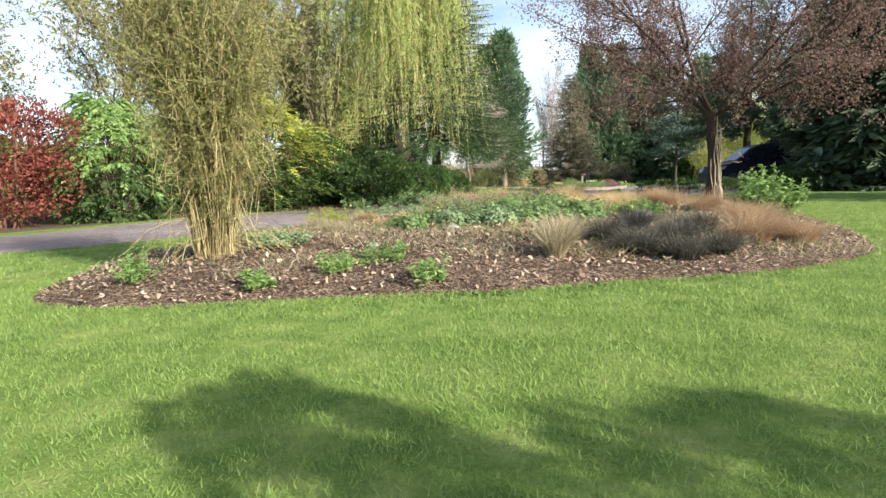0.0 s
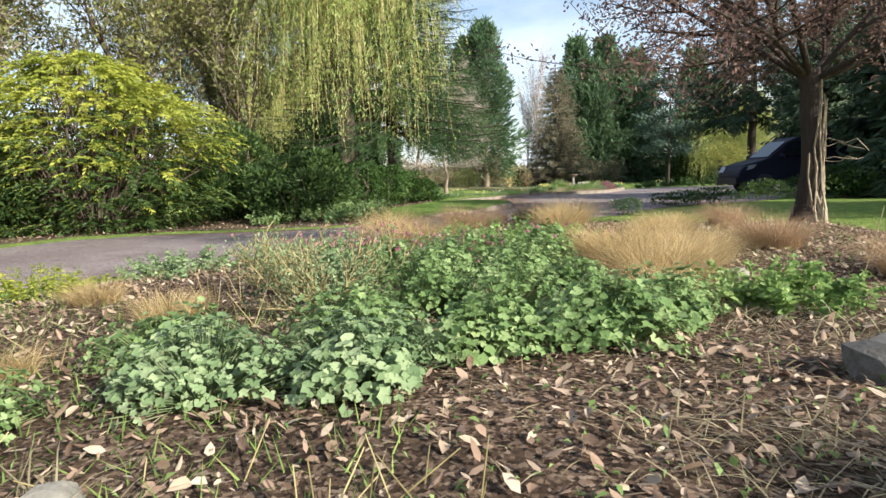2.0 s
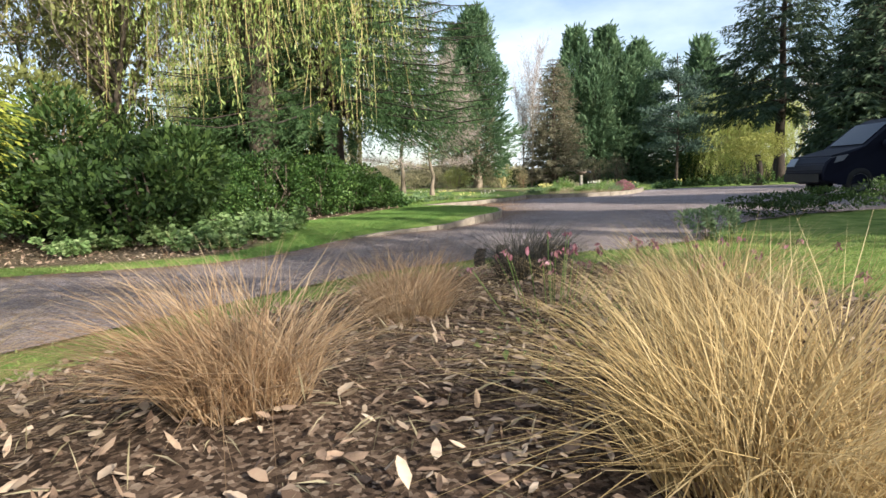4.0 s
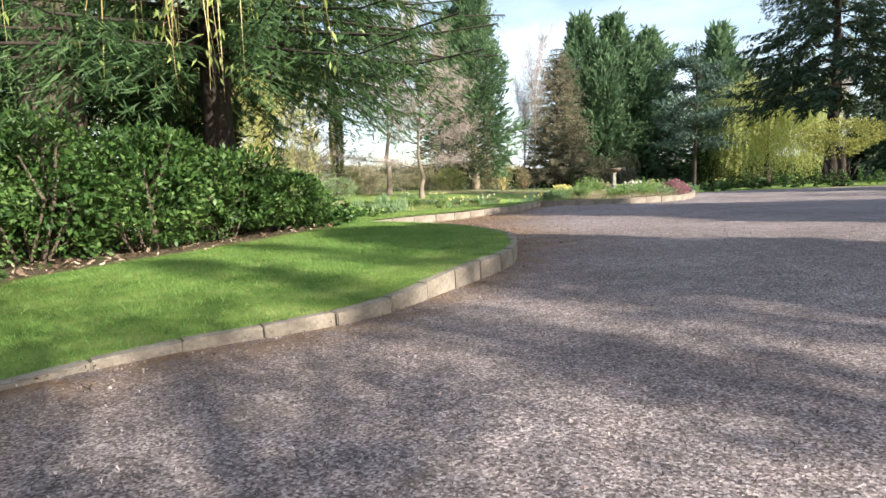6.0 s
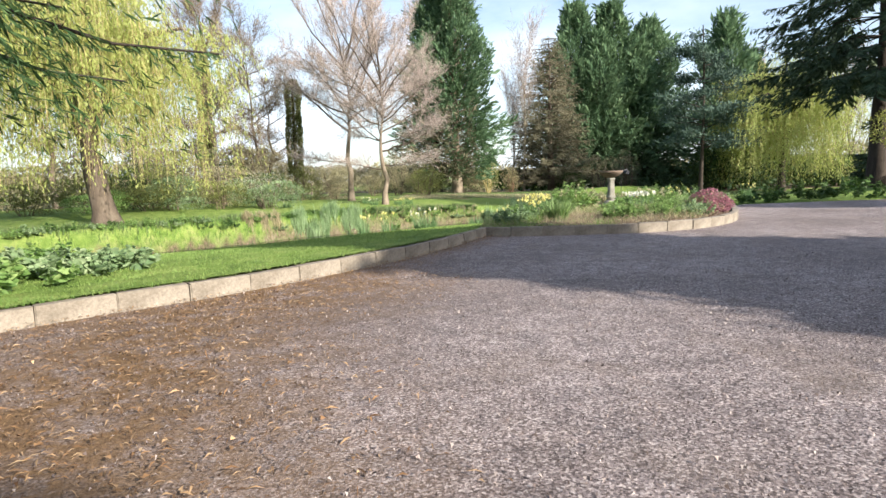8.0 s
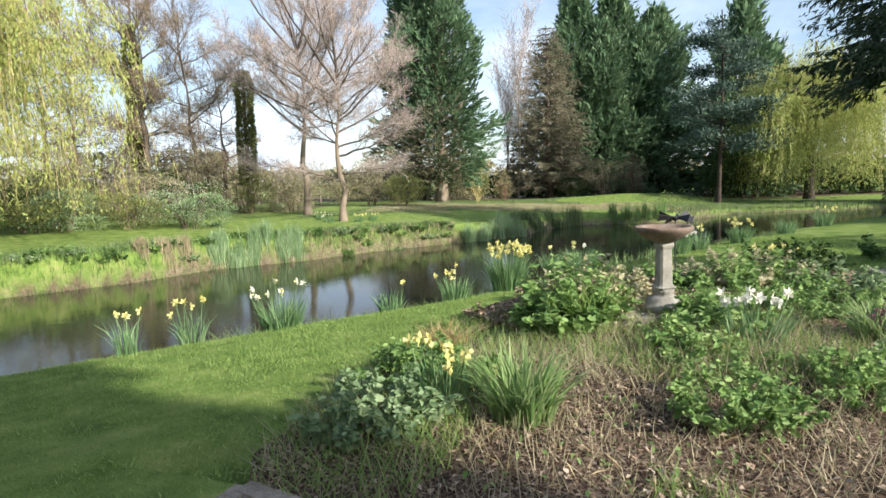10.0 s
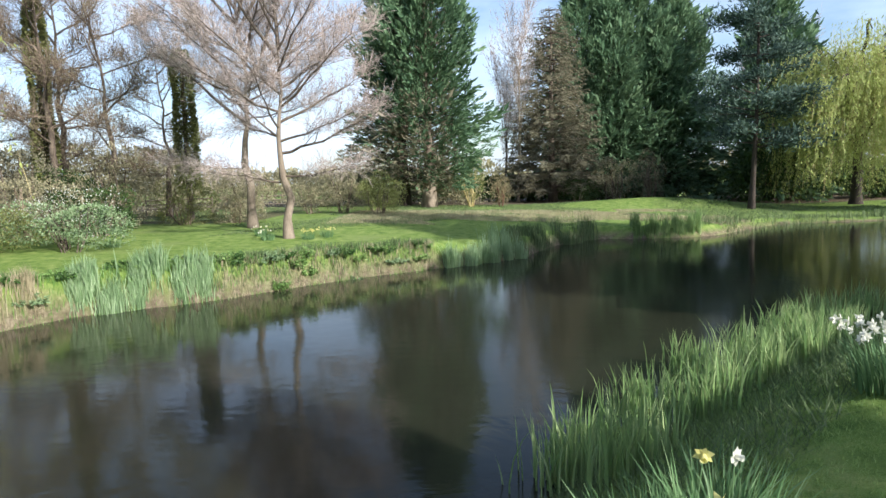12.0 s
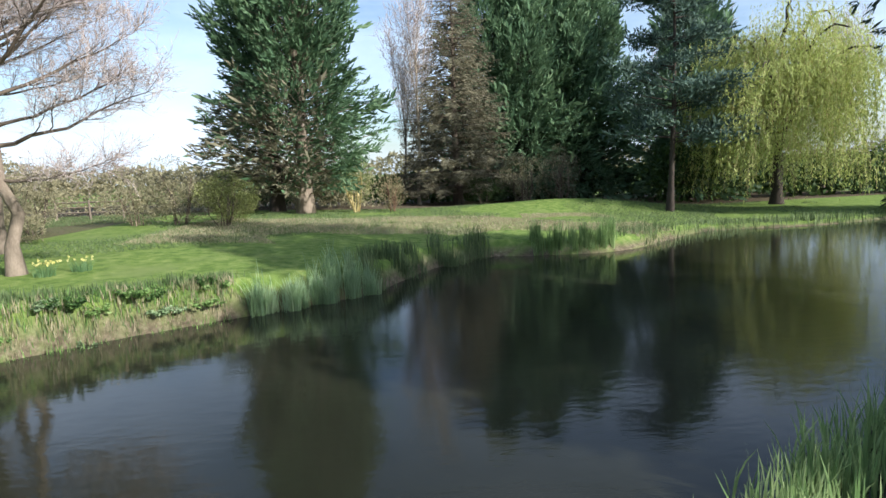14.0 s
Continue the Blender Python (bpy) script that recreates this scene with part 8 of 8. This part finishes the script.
reed_bed("iris_bed", "bright green irises at the bank corner", [(8.4, 78.5), (9.6, 79.3), (11.4, 80.4)], 0.45, 1700, 1.1, 644, mat=IRIS_PALE, width=0.035)
reed_bed("iris_bed", "green irises on the far spit", [(18.6, 86.9), (20.6, 86.7), (22.6, 86.9)], 0.5, 1100, 1.0, 645, width=0.035)
reed_bed("reed_bed", "low rough reeds on the rough bank", [(-16, 61.3), (-10, 65), (-6.8, 67.4), (-4.8, 69.3)], 0.7, 1100, 0.4, 646, GRASS_FAR, 0.025)
reed_bed("dry_sedge", "dry brown sedge hanging on the far bank", [(0.6, 73.4), (2.6, 75.2), (5, 77.0), (7.6, 78.5)], 0.22, 1500, 0.34, 647, SEDGE, 0.022, 16)
reed_bed("overhanging_grass", "green plants on the face of the far bank", [(-0.4, 72.95), (0.5, 73.45), (2.6, 75.3), (4.9, 76.95), (7.4, 78.4)], 0.12, 1500, 0.26, 654, GRASS_FAR, 0.03, 14)
reed_bed("overhanging_grass", "green grass overhanging the far bank", [(-0.2, 73.6), (0.3, 74.0), (2.2, 75.8), (4.6, 77.6), (7.2, 79.1)], 0.3, 2000, 0.34, 652, GRASS_FAR, 0.03, 14)
reed_bed("overhanging_grass", "green grass hanging down the bank face", [(-16, 61.5), (-10, 65.2), (-6.9, 67.5), (-5.0, 69.3), (-3.5, 71.2), (-0.2, 73.0), (2.5, 75.1), (4.8, 76.8), (7.3, 78.2)], 0.22, 4200, 0.3, 655, GRASS_VERGE, 0.024, 26)
reed_bed("overhanging_grass", "rough green plants along the bank top", [(-16, 62.3), (-10, 66), (-7.0, 68.4), (-5.2, 70.2), (-3.5, 72.0)], 0.4, 2000, 0.36, 653, GRASS_FAR, 0.03, 16)
reed_bed("dry_sedge", "dry brown sedge beside the irises", [(-5.4, 68.7), (-4.6, 69.7), (-4.0, 70.6)], 0.3, 1200, 0.6, 648, SEDGE, 0.022, 6)
reed_bed("dark_sedge", "dark green sedge on the shaded bank", [(11.2, 81.0), (12.6, 83.2), (14.2, 85.4), (16.6, 87.2)], 0.8, 1500, 0.8, 649, GRASS_FAR, 0.035)
reed_bed("dark_sedge", "rough sedge on the low bank", [(24, 88), (28, 91), (33, 92.3), (40, 92.8), (48, 94)], 0.5, 2200, 0.5, 650, GRASS_FAR, 0.04)
BANK_PLANTS = smooth_line([(-13.5, 63.2), (-9.0, 66.5), (-6.4, 68.2), (-4.9, 70.0), (-3.6, 71.9), (-0.3, 73.9), (1.6, 74.7), (4.6, 77.0), (7.2, 78.5)], False, 0.62)
for i, (px, py) in enumerate(BANK_PLANTS.tolist() + (BANK_PLANTS + np.array([0.16, -0.24])).tolist()[::2]):
    rng = np.random.default_rng(670 + i)
    px, py = px + rng.normal(0, 0.18), py + rng.normal(0, 0.14)
    leafy_clump("bank_weed", "low green nettles and weeds on the pond bank", px, py, drop(px, py) - 0.03, rng.uniform(0.3, 0.55), rng.uniform(0.2, 0.42), (LEAF_FRESH, GREY_LEAF, LEAF_LAUREL, LEAF_FRESH)[i % 4], 420, 0.085, 680 + i, 0.55, "weeds on the far bank")
for i, (px, py, nf, pm) in enumerate([(0.2, 79.2, 8, PETAL_W), (1.9, 79.6, 16, PETAL_Y), (-0.6, 80.6, 6, PETAL_W), (-5.5, 77, 6, PETAL_W), (2.6, 80.3, 10, PETAL_Y)]):
    daffodils("daffodils", "daffodil clump under the bare trees", px, py, drop(px, py), 0.5, 0.42, 110, nf, pm, 660 + i, group="daffodils under the bare trees")

# ---- grass ----


def lawn_blades(name, label, box, density, height, width, seed, keep, mat=GRASS, level=ground_z):
    rng = np.random.default_rng(seed)
    x0, y0, x1, y1 = box
    n = int((x1 - x0) * (y1 - y0) * density)
    X, Y = rng.uniform(x0, x1, n), rng.uniform(y0, y1, n)
    ok = keep(X, Y)
    X, Y = X[ok], Y[ok]
    n = len(X)
    P = np.stack([X - x0, Y - y0, level(X, Y) - 0.006], axis=1)
    H = height * rng.uniform(0.5, 1.25, n) * (1 + 0.35 * value_noise(X, Y, 2.5, seed))
    V, Q, T = blades(P, H, rng.uniform(0.2, 1.1, n), width * rng.uniform(0.7, 1.3, n), rng, 0.3, 1)
    th = tagged(new(name), label, "grass", kind="stuff")
    th.location = (x0, y0, 0)
    part("blade_mass", mesh_np("blade_mass", V, None, T, (mat,)), th)


def open_lawn(x, y):
    return ~inside(x, y, DRIVE) & ~inside(x, y, BED) & ~inside(x, y, ISLAND) & ~inside(x, y, POND)


def near_lawn(x, y):
    return open_lawn(x, y) & ~inside(x, y, WOODS)


lawn_blades("lawn_grass", "short bright mown lawn grass", (-2.6, 10.6, 8.2, 16.6), 3400, 0.042, 0.0062, 701, near_lawn)
lawn_blades("lawn_grass", "short bright mown lawn grass beyond the bed", (-8, 13.5, 14, 31), 480, 0.05, 0.013, 702, near_lawn)
lawn_blades("lawn_grass", "short bright mown verge grass behind the kerb", (0.0, 31.0, 5.0, 43.0), 2600, 0.042, 0.007, 703, near_lawn, GRASS_VERGE)
lawn_blades("lawn_grass", "short mown lawn grass between drive and pond", (-1.0, 42.0, 8.5, 56.5), 1100, 0.045, 0.009, 704, near_lawn)
lawn_blades("lawn_grass", "short mown lawn grass on the bank", (5.5, 51.0, 17.0, 62.0), 1700, 0.045, 0.008, 705, near_lawn)
lawn_blades("rough_grass", "rough grass across the pond", (-14, 66, 46, 108), 75, 0.16, 0.035, 706, lambda x, y: open_lawn(x, y) & (value_noise(x, y, 0.5, 4) > -0.1) & (edge_distance(x, y, POND) > np.where(x < 14, 7.5, 1.0)), GRASS_FAR)
lawn_blades("dry_grass_patch", "pale dry tussocky grass in the far meadow", (1, 86, 27, 101), 150, 0.17, 0.028, 708, lambda x, y: open_lawn(x, y) & (value_noise(x, y, 0.55, 14) + 0.12 * (7 - np.abs(y - 92.5)) > 0.15), SEDGE)
lawn_blades("weedy_grass", "thin weedy grass over the island bed", (6.7, 48.4, 11.0, 52.0), 900, 0.20, 0.008, 709, lambda x, y: inside(x, y, ISLAND) & (value_noise(x, y, 1.6, 21) > -0.05), GRASS, island_z)
lawn_blades("weedy_grass", "dry weedy grass over the island bed", (6.7, 48.4, 11.0, 52.0), 700, 0.20, 0.006, 710, lambda x, y: inside(x, y, ISLAND) & (value_noise(x, y, 1.4, 22) > -0.1), SEDGE, island_z)
lawn_blades("weedy_grass", "thin weedy grass in the flower bed", (-2.0, 17.2, 3.0, 24.0), 220, 0.10, 0.008, 711, lambda x, y: inside(x, y, BED) & (value_noise(x, y, 1.4, 23) > 0.0), GRASS, bed_z)
lawn_blades("bank_grass", "long grass on the bank slope", (2.0, 53.0, 19.0, 67.5), 420, 0.22, 0.012, 707, lambda x, y: open_lawn(x, y) & (edge_distance(x, y, POND) < 2.6), GRASS_FAR)


def leaf_litter(name, label, box, n, seed, keep, height, size=0.06, mat=LITTER, flat=0.35, slim=1.0):
    rng = np.random.default_rng(seed)
    x0, y0, x1, y1 = box
    X, Y = rng.uniform(x0, x1, n), rng.uniform(y0, y1, n)
    ok = keep(X, Y)
    X, Y = X[ok], Y[ok]
    P = np.stack([X - x0, Y - y0, height(X, Y) + rng.uniform(0.0, 0.035, len(X))], axis=1)
    D = unit(rng.normal(size=P.shape) * np.array([1, 1, flat]))
    s = size * rng.uniform(0.5, 1.5, len(X))
    S = unit(np.cross(D, np.array([0, 0, 1.0])) + rng.normal(0, 0.3, P.shape))
    N = np.cross(D, S)
    mid = P + D * (s * 0.5)[:, None]
    w = (s * rng.uniform(0.25, 0.8, len(X)) * slim)[:, None]
    up = np.array([0, 0, 1.0])
    if size > 0.04 and slim > 0.5:
        # curled leaves with a rounded outline
        k = np.arange(len(X))[:, None] * 6
        e = (s * rng.uniform(0.0, 0.35, len(X)))[:, None]
        lo, hi, g = P + D * (s * 0.28)[:, None], P + D * (s * 0.70)[:, None], w * rng.uniform(-0.1, 0.5, (len(X), 1))
        V = np.stack([P, lo + S * w * 0.5 + up * g, hi + S * w * 0.42 + up * (g + e * 0.4), P + D * s[:, None] + up * e, hi - S * w * 0.36 + up * (g * 0.7 + e * 0.4), lo - S * w * 0.46 + up * g * 0.8], axis=1).reshape(-1, 3)
        Q = np.concatenate([k + np.array([0, 1, 2, 3]), k + np.array([0, 3, 4, 5])])
    else:
        V = np.stack([P, mid + S * w * 0.5 + up * 0.008, P + D * s[:, None], mid - S * w * 0.5 + up * 0.010], axis=1).reshape(-1, 3)
        Q = np.arange(len(V)).reshape(-1, 4)
    th = tagged(new(name), label, "leaf litter", kind="stuff")
    th.location = (x0, y0, 0)
    part("leaf_mass", mesh_np("leaf_mass", V, Q, None, (mat,)), th)


leaf_litter("leaf_litter", "brown and buff fallen leaves over the flower bed", (-2.8, 13.8, 9.4, 29.4), 56000, 721, lambda x, y: inside(x, y, BED) & (edge_distance(x, y, BED) > 0.04), bed_z, 0.048, slim=0.85)
leaf_litter("dry_stalk_litter", "pale dry stalks and grass bits over the mulch", (-2.8, 13.8, 9.4, 29.4), 22000, 726, lambda x, y: inside(x, y, BED) & (edge_distance(x, y, BED) > 0.1) & (value_noise(x, y, 1.3, 6) > -0.25), bed_z, 0.11, SEDGE, 0.5, 0.07)
leaf_litter("dry_stalk_litter", "dry stalks and weeds over the island bed", (6.6, 48.2, 13.5, 54.8), 2500, 727, lambda x, y: inside(x, y, ISLAND) & (edge_distance(x, y, ISLAND) > 0.15), island_z, 0.11, STRAW, 0.5, 0.1)
leaf_litter("bed_weeds", "small green weeds among the mulch", (-2.8, 15.2, 9.4, 29.4), 20000, 728, lambda x, y: inside(x, y, BED) & (edge_distance(x, y, BED) > 0.25) & (value_noise(x, y, 1.1, 9) > 0.05), bed_z, 0.032, LEAF_FRESH, 1.2)
leaf_litter("bed_weeds", "small green weeds over the island bed", (6.6, 48.2, 13.5, 54.8), 7000, 729, lambda x, y: inside(x, y, ISLAND) & (edge_distance(x, y, ISLAND) > 0.2) & (value_noise(x, y, 1.1, 9) > -0.1), island_z, 0.035, LEAF_FRESH, 1.2)
leaf_litter("leaf_litter", "brown fallen leaves over the island bed", (6.6, 48.2, 13.5, 54.8), 13000, 722, lambda x, y: inside(x, y, ISLAND) & (edge_distance(x, y, ISLAND) > 0.08), island_z, 0.036)
leaf_litter("drive_litter", "brown leaves and needles along the kerb", (-4.0, 29.5, 8.0, 49.0), 30000, 723, lambda x, y: inside(x, y, DRIVE) & (np.random.default_rng(1).uniform(size=x.shape) < kerb_litter(x, y) ** 1.5), lambda x, y: 0.008 + 0 * x, 0.024, NEEDLES, 0.15)
leaf_litter("needle_litter", "rusty fallen needles and twigs in the kerb corner", (2.0, 40.0, 8.0, 49.0), 30000, 730, lambda x, y: inside(x, y, DRIVE) & (np.random.default_rng(2).uniform(size=x.shape) < kerb_litter(x, y) ** 1.2), lambda x, y: 0.006 + 0 * x, 0.05, NEEDLES, 0.12, 0.22)
leaf_litter("drive_litter", "scattered pale chippings on the drive", (0.0, 28.0, 10.5, 48.0), 52000, 724, lambda x, y: inside(x, y, DRIVE), lambda x, y: 0.004 + 0 * x, 0.016, PEBBLE, 0.5)
leaf_litter("wood_litter", "fallen leaves under the hedge and trees", (-9.0, 29.0, 2.5, 46.0), 12000, 725, lambda x, y: inside(x, y, WOODS), ground_z, 0.06)
